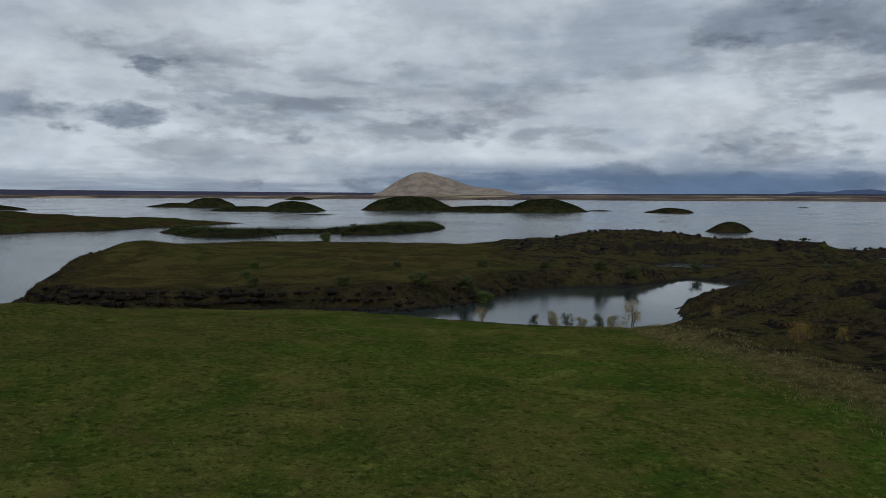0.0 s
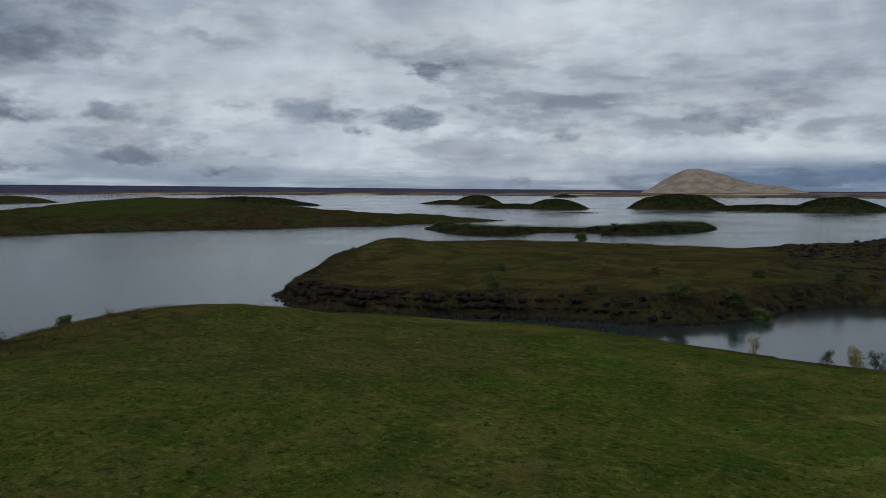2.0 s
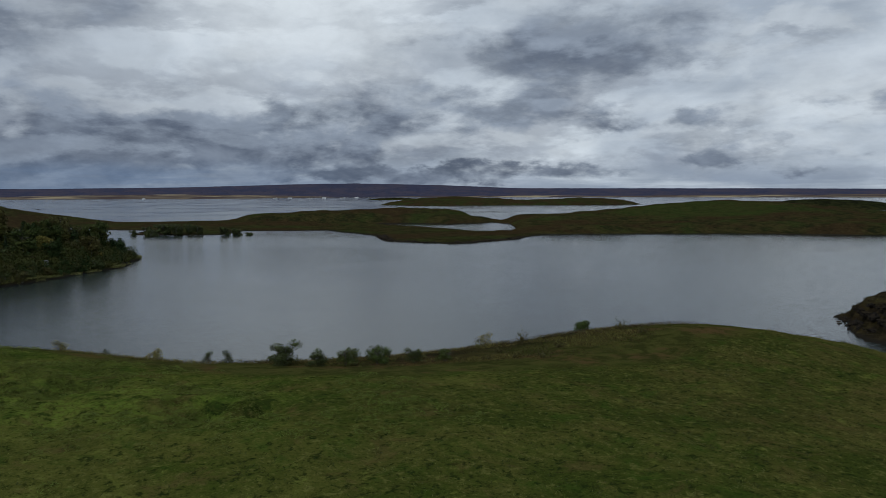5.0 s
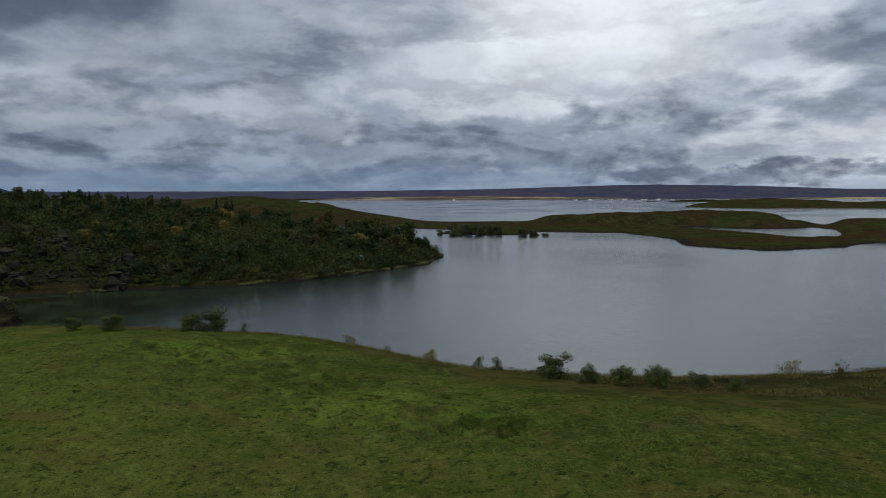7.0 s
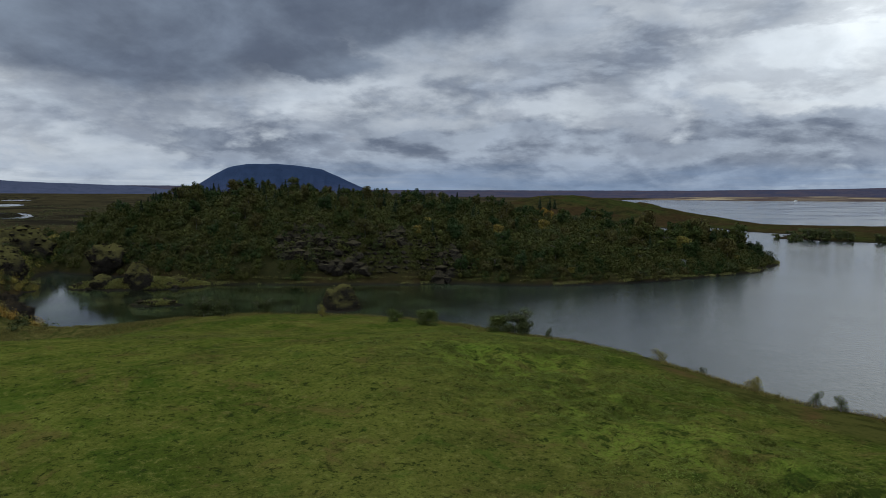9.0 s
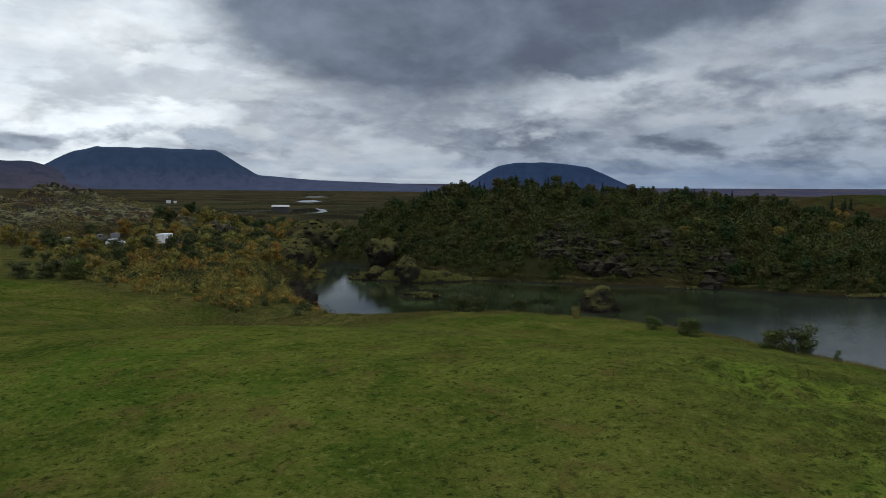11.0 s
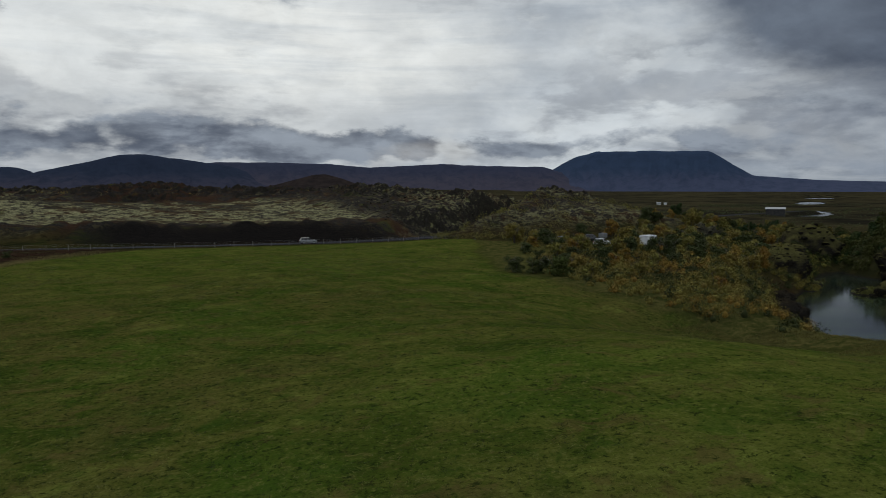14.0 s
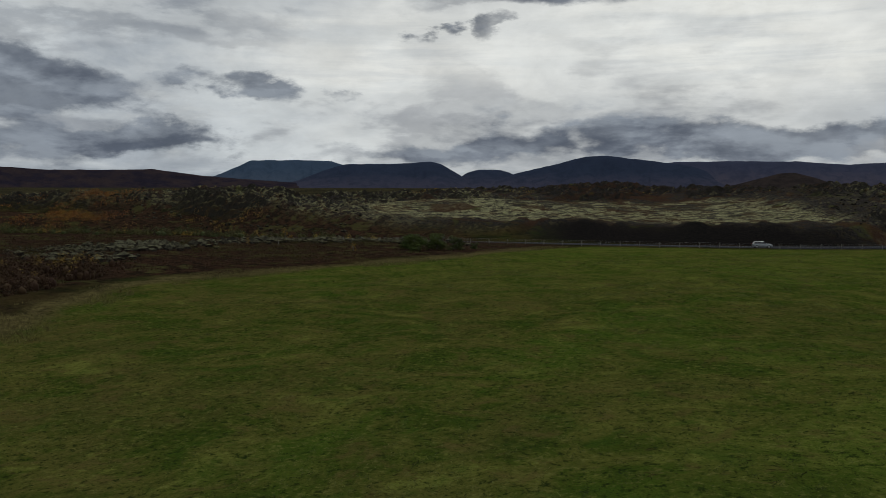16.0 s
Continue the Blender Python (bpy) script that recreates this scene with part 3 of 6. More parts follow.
def ground_material():
    m, k = material("ground_cover")
    pos = k.add("ShaderNodeNewGeometry").outputs["Position"]
    mask = {n: k.add("ShaderNodeAttribute", attribute_name=n).outputs["Fac"] for n in ("field", "lava", "wood", "head", "height", "lichen", "scoria", "lush", "moor", "green", "isle", "shelf", "dull", "fen", "heather", "straw", "russet", "sedge")}
    big, mid, tiny = k.noise(pos, 0.03, 5.0, 0.6), k.noise(pos, 0.16, 6.0, 0.65, 0.4), k.noise(pos, 8.0, 3.0, 0.7)
    tuft, clump = k.noise(pos, 2.6, 5.0, 0.72, 0.4), k.noise(pos, 0.65, 6.0, 0.7, 0.5)
    # heath and rough grass
    rough = k.mix(k.span(mid, 0.4, 0.6), (0.013, 0.014, 0.006), (0.031, 0.026, 0.01))
    rough = k.mix(k.math("MULTIPLY", k.span(big, 0.5, 0.58), 0.65), rough, (0.028, 0.016, 0.009))
    rough = k.mix(k.math("MULTIPLY", k.span(big, 0.46, 0.38), 0.6), rough, (0.02, 0.03, 0.008))
    rough = k.mix(k.math("MULTIPLY", k.span(clump, 0.54, 0.66), 0.6), rough, (0.046, 0.04, 0.015))
    rough = k.mix(k.math("MULTIPLY", k.span(clump, 0.47, 0.36), 0.75), rough, (0.008, 0.009, 0.004))
    lea = k.span(k.math("ADD", k.add("ShaderNodeVectorMath", {0: pos, 1: (-330.0, 368.0, 6.0)}, operation="DISTANCE").outputs["Value"], k.math("MULTIPLY", mid, 40.0)), 78.0, 60.0)
    rough = k.mix(k.math("MULTIPLY", lea, k.span(clump, 0.4, 0.6, 0.25, 0.6)), rough, (0.022, 0.036, 0.008))
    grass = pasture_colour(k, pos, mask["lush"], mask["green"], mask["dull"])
    # lava with heath in its hollows and pale moss on top
    stone = k.mix(k.span(tuft, 0.4, 0.6), (0.008, 0.0075, 0.0075), (0.034, 0.03, 0.028))
    stone = k.mix(k.math("MULTIPLY", k.span(clump, 0.5, 0.6), 0.75), stone, (0.034, 0.021, 0.011))
    stone = k.mix(k.math("MULTIPLY", k.span(mid, 0.44, 0.34), 0.8), stone, (0.04, 0.042, 0.014))
    stone = k.mix(k.math("MULTIPLY", k.math("MULTIPLY", k.span(clump, 0.52, 0.58), k.span(mid, 0.5, 0.6)), 0.4), stone, (0.13, 0.125, 0.065))
    stone = k.mix(k.math("MULTIPLY", k.span(k.noise(pos, 0.05, 6.0, 0.66, 1.0), 0.5, 0.58), 0.6), stone, k.mix(tuft, (0.02, 0.009, 0.006), (0.052, 0.024, 0.012)))
    speck = k.math("MULTIPLY", k.span(k.noise(pos, 0.5, 7.0, 0.8, 0.6), 0.5, 0.55), k.span(k.noise(pos, 0.035, 4.0), 0.38, 0.46))
    px = k.add("ShaderNodeSeparateXYZ", {0: pos}).outputs[0]
    speck = k.math("MULTIPLY", speck, k.math("MAXIMUM", k.span(px, 45.0, 80.0), k.span(px, -50.0, -85.0)))
    stone = k.mix(k.math("MULTIPLY", speck, 0.75), stone, (0.14, 0.132, 0.068))
    south = k.span(k.add("ShaderNodeSeparateXYZ", {0: pos}).outputs[1], -100.0, -160.0)
    stone = k.mix(south, k.mix(k.math("MULTIPLY", k.span(mid, 0.44, 0.56), 0.8), k.mix(k.span(clump, 0.42, 0.58), (0.008, 0.0075, 0.007), (0.032, 0.024, 0.014)), k.mix(k.span(tuft, 0.4, 0.6), (0.022, 0.021, 0.008), (0.05, 0.042, 0.015))), stone)
    pale = k.math("MULTIPLY", mask["lichen"], k.math("MAXIMUM", k.span(k.noise(pos, 0.3, 9.0, 0.8, 0.4), 0.47, 0.53), k.math("MULTIPLY", k.span(clump, 0.54, 0.6), 0.45)))
    pale = k.math("MULTIPLY", pale, k.span(k.noise(pos, 0.055, 6.0, 0.7, 0.6), 0.56, 0.5, 0.12, 1.0))
    pale = k.math("MULTIPLY", pale, k.span(k.noise(pos, 1.6, 4.0, 0.75), 0.38, 0.55, 0.3, 1.0))
    stone = k.mix(k.math("MULTIPLY", mask["lichen"], k.span(k.noise(pos, 0.08, 5.0, 0.65, 0.8), 0.5, 0.6, 0.0, 0.8)), stone, k.mix(tuft, (0.022, 0.012, 0.008), (0.046, 0.024, 0.014)))
    stone = k.mix(pale, stone, k.mix(k.span(tuft, 0.4, 0.6), (0.1, 0.096, 0.045), (0.26, 0.25, 0.14)))
    color = k.mix(mask["head"], rough, k.mix(k.span(mid, 0.42, 0.58, 0.3, 0.85), rough, k.mix(k.span(tuft, 0.4, 0.6), (0.034, 0.03, 0.01), (0.066, 0.054, 0.018))))
    # Dark headland patches: brown heath, with shadowed bands put into the colour
    patch = k.noise(pos, 0.09, 6.0, 0.7, 1.2)
    color = k.mix(k.math("MULTIPLY", mask["head"], k.span(patch, 0.53, 0.63, 0.0, 0.65)), color, k.mix(clump, (0.014, 0.009, 0.006), (0.034, 0.022, 0.011)))
    color = k.mix(k.math("MULTIPLY", mask["shelf"], k.span(patch, 0.6, 0.48, 0.25, 0.85)), color, k.mix(k.span(clump, 0.4, 0.6), (0.006, 0.0055, 0.005), (0.026, 0.02, 0.012)))
    color = k.mix(mask["isle"], color, k.mix(k.span(mid, 0.42, 0.6), (0.007, 0.008, 0.004), (0.016, 0.018, 0.007)))
    color = k.mix(mask["wood"], color, k.mix(clump, (0.014, 0.016, 0.006), (0.04, 0.04, 0.014)))
    near = k.math("MULTIPLY", mask["wood"], k.span(mask["height"], 5.5, 2.0))
    color = k.mix(k.math("MULTIPLY", near, k.span(tuft, 0.45, 0.6, 0.2, 0.8)), color, (0.026, 0.025, 0.012))
    # Far-shore moor, its tone lightened to carry distance haze
    moor = k.mix(k.span(k.noise(pos, 0.006, 5.0, 0.6), 0.42, 0.58), (0.05, 0.036, 0.034), (0.1, 0.08, 0.06))
    # Pale tan patches: sunlit strips of shore put into the colour
    moor = k.mix(k.math("MULTIPLY", k.span(k.noise(pos, 0.0025, 4.0), 0.55, 0.62), 0.8), moor, (0.26, 0.21, 0.13))
    color = k.mix(mask["moor"], color, moor)
    bog = k.mix(k.span(k.noise(pos, 0.012, 6.0, 0.65, 0.8), 0.42, 0.58), (0.012, 0.011, 0.008), (0.032, 0.027, 0.014))
    bog = k.mix(k.math("MULTIPLY", k.span(k.noise(pos, 0.03, 5.0, 0.65), 0.53, 0.6), 0.6), bog, (0.044, 0.04, 0.02))
    color = k.mix(mask["fen"], color, bog)
    color = k.mix(mask["lava"], color, stone)
    red = k.mix(k.span(clump, 0.4, 0.6), (0.011, 0.008, 0.006), (0.034, 0.018, 0.012))
    red = k.mix(k.math("MULTIPLY", k.span(mid, 0.53, 0.6), 0.8), red, (0.042, 0.04, 0.015))
    color = k.mix(k.math("MULTIPLY", mask["heather"], 0.92), color, red)
    color = k.mix(mask["scoria"], color, k.mix(k.span(tuft, 0.35, 0.65), (0.004, 0.004, 0.004), (0.015, 0.0125, 0.0115)))
    steep = k.span(k.add("ShaderNodeSeparateXYZ", {0: k.add("ShaderNodeNewGeometry").outputs["Normal"]}).outputs[2], 0.78, 0.5)
    color = k.mix(k.math("MULTIPLY", steep, k.math("SUBTRACT", 0.9, k.math("MULTIPLY", mask["moor"], 0.9))), color, k.mix(tuft, (0.007, 0.0065, 0.006), (0.03, 0.027, 0.022)))
    dry = k.mix(k.span(tuft, 0.38, 0.62), (0.05, 0.042, 0.015), (0.1, 0.082, 0.034))
    color = k.mix(k.math("MULTIPLY", mask["straw"], k.span(clump, 0.36, 0.56, 0.35, 0.95)), color, dry)
    bracken = k.mix(k.span(clump, 0.4, 0.58), (0.03, 0.032, 0.009), k.mix(k.span(mid, 0.5, 0.6), (0.052, 0.053, 0.014), (0.07, 0.045, 0.018)))
    color = k.mix(k.math("MULTIPLY", mask["russet"], 0.9), color, bracken)
    reed = k.mix(k.span(clump, 0.42, 0.6), (0.032, 0.036, 0.01), k.mix(k.span(tuft, 0.4, 0.6), (0.05, 0.05, 0.014), (0.085, 0.072, 0.024)))
    color = k.mix(k.math("MULTIPLY", mask["sedge"], 0.9), color, reed)
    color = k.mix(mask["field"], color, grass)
    wet = k.span(k.math("ADD", mask["height"], k.math("MULTIPLY", k.math("SUBTRACT", tuft, 0.5), 0.6)), 0.45, 0.1)
    color = k.mix(k.math("MULTIPLY", wet, 0.9), color, (0.014, 0.013, 0.011))
    high = k.math("ADD", k.math("MULTIPLY", tuft, 0.7), k.math("MULTIPLY", tiny, 0.3))
    finish(k, color, 1.0, high, k.math("MULTIPLY_ADD", mask["field"], -0.45, 1.0), 0.4, 0.0)
    return m


def water_material():
    m, k = material("lake_water")
    pos = k.add("ShaderNodeNewGeometry").outputs["Position"]
    ripple = k.math("ADD", k.noise(pos, 1.3, 4.0, 0.6, 0.4), k.math("MULTIPLY", k.noise(pos, 0.18, 3.0), 0.8))
    away = k.math("MINIMUM", k.add("ShaderNodeVectorMath", {0: pos, 1: (22.0, 130.0, 0.0)}, operation="DISTANCE").outputs["Value"], k.add("ShaderNodeVectorMath", {0: pos, 1: (-112.0, -78.0, 0.0)}, operation="DISTANCE").outputs["Value"])
    wind = k.span(away, 35.0, 85.0, 0.05, 0.5)
    calm = k.span(k.noise(pos, 0.012, 3.0), 0.4, 0.62, 0.05, 0.16)
    shallow = k.span(k.add("ShaderNodeVectorMath", {0: pos, 1: (-118.0, -50.0, 0.0)}, operation="DISTANCE").outputs["Value"], 70.0, 25.0)
    b = finish(k, k.mix(shallow, (0.012, 0.018, 0.017), k.mix(k.span(k.noise(pos, 0.12, 5.0), 0.42, 0.6), (0.006, 0.008, 0.004), (0.02, 0.03, 0.014))), calm, ripple, wind, 0.14, 0.5)
    b.inputs["IOR"].default_value = 1.36
    return m


def plain(name, a, b, size, rough=0.85, bump=0.4, dist=0.05, spec=0.2, metal=0.0):
    """A surface of two tones in grains of about size metres."""
    m, k = material(name)
    pos = k.add("ShaderNodeNewGeometry").outputs["Position"]
    n1, n2 = k.noise(pos, 1.0 / size, 5.0, 0.6), k.noise(pos, 6.0 / size, 4.0, 0.65)
    c = k.mix(k.span(n1, 0.36, 0.64), a, b)
    c = k.mix(k.math("MULTIPLY", k.span(n2, 0.5, 0.3), 0.45), c, tuple(v * 0.45 for v in a))
    finish(k, c, rough, n2, bump, dist, spec, metal)
    return m


# ---- building helpers ----
def mesh_from(name, verts, faces, mat, smooth=True):
    me = bpy.data.meshes.new(name)
    me.from_pydata(verts, [], faces)
    me.materials.append(mat)
    me.polygons.foreach_set("use_smooth", [smooth] * len(me.polygons))
    me.update()
    return me


def grid_faces(n, m, close=False):
    """The quads of n rows of m points."""
    i = np.arange(n - 1)[:, None] * m
    j = np.arange(m if close else m - 1)[None, :]
    j2 = (j + 1) % m
    return np.stack([i + j, i + j2, i + m + j2, i + m + j], -1).reshape(-1, 4)


def fast_mesh(name, verts, quads, mat):
    me = bpy.data.meshes.new(name)
    me.vertices.add(len(verts))
    me.vertices.foreach_set("co", np.asarray(verts, np.float32).ravel())
    w = quads.shape[1]
    me.loops.add(quads.size)
    me.loops.foreach_set("vertex_index", quads.astype(np.int32).ravel())
    me.polygons.add(len(quads))
    me.polygons.foreach_set("loop_start", np.arange(0, quads.size, w, dtype=np.int32))
    me.polygons.foreach_set("use_smooth", np.ones(len(quads), bool))
    me.materials.append(mat)
    me.update(calc_edges=True)
    return me


def masks_on(me, masks):
    for n, v in masks.items():
        me.attributes.new(n, "FLOAT", "POINT").data.foreach_set("value", np.asarray(v, np.float32).ravel())


# ---- ground and water ----
MID = (-8.0, 12.0)
GROUND = ground_material()
rings = 3.0 * 1.02 ** np.arange(0, 400)
rings = np.concatenate([[0.01], rings[rings < 4900]])
turns = np.radians(np.concatenate([np.arange(-48, 250, 0.32), np.arange(250, 312, 2.0)]))
gx = MID[0] - np.sin(turns)[None, :] * rings[:, None]
gy = MID[1] + np.cos(turns)[None, :] * rings[:, None]
gz, gm = land(gx, gy)
me = fast_mesh("ground", np.stack([gx, gy, gz], -1).reshape(-1, 3), grid_faces(len(rings), len(turns), True)[:, ::-1], GROUND)
masks_on(me, dict(gm, height=gz))
ground = tagged(new("ground", me), "green pasture, brown heath and dark lava round a lake", "ground", kind="structure")

ws = 4950.0
water = new("water", mesh_from("water", [(-ws, -ws, 0), (ws, -ws, 0), (ws, ws, 0), (-ws, ws, 0)], [(0, 1, 2, 3)], water_material()))
tagged(water, "grey lake water with fine ripples under cloud", "water", kind="structure")


# ---- mountains on the horizon ----
def mountain(name, label, mat, crest, radius=4350.0, depth=420.0, foot=2.0, rough=0.08, group=""):
    """A ridge seen far off. crest: azimuth in degrees and height in metres, from one end to the other."""
    az, hh = np.array(crest, float).T
    a = np.arange(az.min(), az.max() + 0.01, 0.1)
    order = np.argsort(az)
    top = np.interp(a, az[order], hh[order])
    soft = np.exp(-np.linspace(-2, 2, 9) ** 2)
    top = np.convolve(np.pad(top, 4, "edge"), soft / soft.sum(), "valid")
    u = np.concatenate([np.linspace(-1, 0, 18), np.linspace(0.1, 0.6, 5)])
    A, U = np.meshgrid(a, u)
    r = radius + U * depth
    X, Y = (-10 if a.mean() > 60 else 0) - np.sin(np.radians(A)) * r, (20 if a.mean() > 60 else 0) + np.cos(np.radians(A)) * r
    folds = fbm(A * 60, U * 60, 40, 5, 21)
    ribs = np.abs(fbm(A * 76 + 30 * folds, U * 90, 70, 4, 23))
    rise = np.clip(1 - np.abs(U), 0, 1) ** 1.25
    Z = foot + (top[None, :] - foot) * rise * (1 - (1 - rise) * (0.6 * ribs + rough * 2 * folds)) + (top[None, :] - foot) * 0.02 * folds * rise
    me = fast_mesh(name, np.stack([X, Y, Z], -1).reshape(-1, 3), grid_faces(len(u), len(a)), mat)
    return tagged(new(name, me), label, "mountain", group)


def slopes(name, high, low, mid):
    """Far slopes: high tone above about mid metres, low tone below, as haze put into the colour; gullies between."""
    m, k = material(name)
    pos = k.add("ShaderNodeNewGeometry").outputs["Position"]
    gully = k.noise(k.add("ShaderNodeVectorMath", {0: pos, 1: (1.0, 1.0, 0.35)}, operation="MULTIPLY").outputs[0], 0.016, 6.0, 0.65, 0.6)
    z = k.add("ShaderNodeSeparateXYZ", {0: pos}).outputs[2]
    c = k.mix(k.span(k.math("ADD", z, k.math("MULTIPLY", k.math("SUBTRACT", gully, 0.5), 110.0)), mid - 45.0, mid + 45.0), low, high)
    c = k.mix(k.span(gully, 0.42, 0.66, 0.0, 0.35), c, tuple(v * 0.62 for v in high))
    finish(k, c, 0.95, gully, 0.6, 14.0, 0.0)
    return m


# Slope tones with the blue haze of distance put into them
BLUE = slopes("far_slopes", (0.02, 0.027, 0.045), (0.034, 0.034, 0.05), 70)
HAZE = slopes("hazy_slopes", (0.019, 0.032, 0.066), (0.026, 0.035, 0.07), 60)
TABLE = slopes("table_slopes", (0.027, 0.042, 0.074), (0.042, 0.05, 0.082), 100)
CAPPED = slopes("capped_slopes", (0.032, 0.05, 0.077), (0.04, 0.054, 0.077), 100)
HAZED_RIDGE = slopes("brown_moor_slopes", (0.03, 0.034, 0.055), (0.044, 0.041, 0.056), 90)
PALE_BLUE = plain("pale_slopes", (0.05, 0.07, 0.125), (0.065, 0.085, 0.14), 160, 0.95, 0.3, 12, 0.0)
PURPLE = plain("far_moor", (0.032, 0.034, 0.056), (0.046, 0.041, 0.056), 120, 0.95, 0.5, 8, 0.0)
DARK_MOOR = plain("dark_moor", (0.014, 0.012, 0.018), (0.026, 0.019, 0.02), 90, 0.95, 0.6, 8, 0.0)
TAN = plain("tan_scree", (0.13, 0.1, 0.078), (0.21, 0.165, 0.125), 60, 0.95, 0.6, 8)
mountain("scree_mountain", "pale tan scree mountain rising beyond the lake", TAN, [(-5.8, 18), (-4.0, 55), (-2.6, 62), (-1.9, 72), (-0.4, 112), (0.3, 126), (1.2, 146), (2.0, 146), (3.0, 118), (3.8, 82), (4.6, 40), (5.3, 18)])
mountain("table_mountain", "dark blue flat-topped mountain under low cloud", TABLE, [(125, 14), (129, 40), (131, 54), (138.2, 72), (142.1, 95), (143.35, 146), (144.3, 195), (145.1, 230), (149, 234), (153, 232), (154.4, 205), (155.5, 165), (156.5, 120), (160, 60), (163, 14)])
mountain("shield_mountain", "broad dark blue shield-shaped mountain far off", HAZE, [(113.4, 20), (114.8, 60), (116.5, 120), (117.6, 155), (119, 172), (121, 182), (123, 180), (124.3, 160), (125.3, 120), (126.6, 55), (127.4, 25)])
mountain("long_ridge", "long purple-brown ridge below low cloud", HAZED_RIDGE, [(150.5, 14), (153, 52), (155, 104), (156.9, 146), (159, 148), (162, 153), (164.7, 162), (166, 156), (170, 142), (173, 160), (177, 165), (180, 166), (182, 160), (184, 120), (187, 14)], 4250)
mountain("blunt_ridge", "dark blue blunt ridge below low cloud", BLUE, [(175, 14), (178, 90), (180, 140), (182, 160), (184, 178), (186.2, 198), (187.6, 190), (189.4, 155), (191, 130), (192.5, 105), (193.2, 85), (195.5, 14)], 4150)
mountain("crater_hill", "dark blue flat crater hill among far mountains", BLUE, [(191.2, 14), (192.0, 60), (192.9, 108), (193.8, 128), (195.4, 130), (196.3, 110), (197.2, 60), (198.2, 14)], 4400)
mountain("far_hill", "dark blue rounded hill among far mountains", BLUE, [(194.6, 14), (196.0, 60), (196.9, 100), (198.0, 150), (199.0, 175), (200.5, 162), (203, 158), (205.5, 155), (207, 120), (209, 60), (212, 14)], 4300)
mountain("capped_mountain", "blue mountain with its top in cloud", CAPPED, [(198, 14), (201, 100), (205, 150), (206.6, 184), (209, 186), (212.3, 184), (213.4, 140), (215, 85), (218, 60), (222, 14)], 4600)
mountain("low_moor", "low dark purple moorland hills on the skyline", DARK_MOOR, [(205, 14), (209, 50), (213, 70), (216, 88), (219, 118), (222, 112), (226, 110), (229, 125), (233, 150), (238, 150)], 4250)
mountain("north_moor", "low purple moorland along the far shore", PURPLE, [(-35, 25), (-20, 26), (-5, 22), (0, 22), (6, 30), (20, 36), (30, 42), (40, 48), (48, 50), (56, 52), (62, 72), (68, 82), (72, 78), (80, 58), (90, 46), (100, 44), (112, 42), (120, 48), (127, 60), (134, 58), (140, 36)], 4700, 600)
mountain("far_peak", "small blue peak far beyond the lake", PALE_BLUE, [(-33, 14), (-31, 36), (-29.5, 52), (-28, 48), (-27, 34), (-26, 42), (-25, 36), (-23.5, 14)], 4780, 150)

CONE = plain("cone_hill_moss", (0.016, 0.013, 0.013), (0.026, 0.02, 0.018), 30, 0.95, 0.5, 3, 0.0)
mountain("cone_hill", "low brown cone hill beyond the lava", CONE, [(168, 10), (170.5, 30), (172, 52), (173.2, 64), (174, 63), (175.2, 50), (177, 30), (180, 10)], 2300, 200, 10.0)


# ---- plants: parts and kinds ----
def ground_at(x, y):
    return land(np.atleast_1d(np.asarray(x, float)), np.atleast_1d(np.asarray(y, float)))[0]


def part(name, me, parent, label=""):
    ob = new(name, me)
    ob.parent = parent
    return tagged(ob, label)


def tube(path, radii, sides=6):
    """Points and quads of a tapered tube along a path."""
    path = [Vector(p) for p in path]
    v, q = [], []
    for i, (p, r) in enumerate(zip(path, radii)):
        along = (path[min(i + 1, len(path) - 1)] - path[max(i - 1, 0)]).normalized()
        side = along.cross(Vector((0.3, 1, 0.1))).normalized()
        other = along.cross(side)
        for s in range(sides):
            a = 2 * math.pi * s / sides
            v.append(p + (math.cos(a) * side + math.sin(a) * other) * float(r))
            if i:
                q.append(((i - 1) * sides + s, (i - 1) * sides + (s + 1) % sides, i * sides + (s + 1) % sides, i * sides + s))
    return v, q


def join(pieces):
    v, q = [], []
    for pv, pq in pieces:
        q += [tuple(i + len(v) for i in f) for f in pq]
        v += [tuple(p) for p in pv]
    return v, q


def leaves(centres, out, size, rng, longer=1.5, wide=0.42, tilt=0.55):
    """Small pointed leaves at the centres, turned roughly outwards."""
    n = len(centres)
    nrm = out + rng.normal(0, tilt, (n, 3))
    nrm /= np.linalg.norm(nrm, axis=1, keepdims=True) + 1e-9
    a = np.cross(nrm, rng.normal(0, 1, (n, 3)))
    a /= np.linalg.norm(a, axis=1, keepdims=True) + 1e-9
    b = np.cross(nrm, a)
    s = (size * rng.uniform(0.6, 1.3, n))[:, None]
    low, high = centres - a * s * longer * 0.5, centres + a * s * longer * 0.5
    v = np.stack([low - b * s * wide, low + b * s * wide, high + nrm * s * 0.15], 1)
    return v.reshape(-1, 3), np.arange(3 * n).reshape(-1, 3)


BALL = bmesh.new()
bmesh.ops.create_icosphere(BALL, subdivisions=1, radius=1.0)
BALL_V = np.array([v.co[:] for v in BALL.verts])
BALL_F = np.array([[v.index for v in f.verts] for f in BALL.faces])
BALL.free()


def hearts(rows, rng, fill=0.55):
    """The close inner foliage of a crown: one uneven lump in each of its lobes."""
    rows = np.asarray(rows, float)
    v = BALL_V[None] * rng.uniform(0.75, 1.1, (len(rows), len(BALL_V), 1)) * rows[:, None, [3, 3, 4]] * fill + rows[:, None, :3]
    f = BALL_F[None] + (np.arange(len(rows)) * len(BALL_V))[:, None, None]
    return v.reshape(-1, 3), f.reshape(-1, 3)


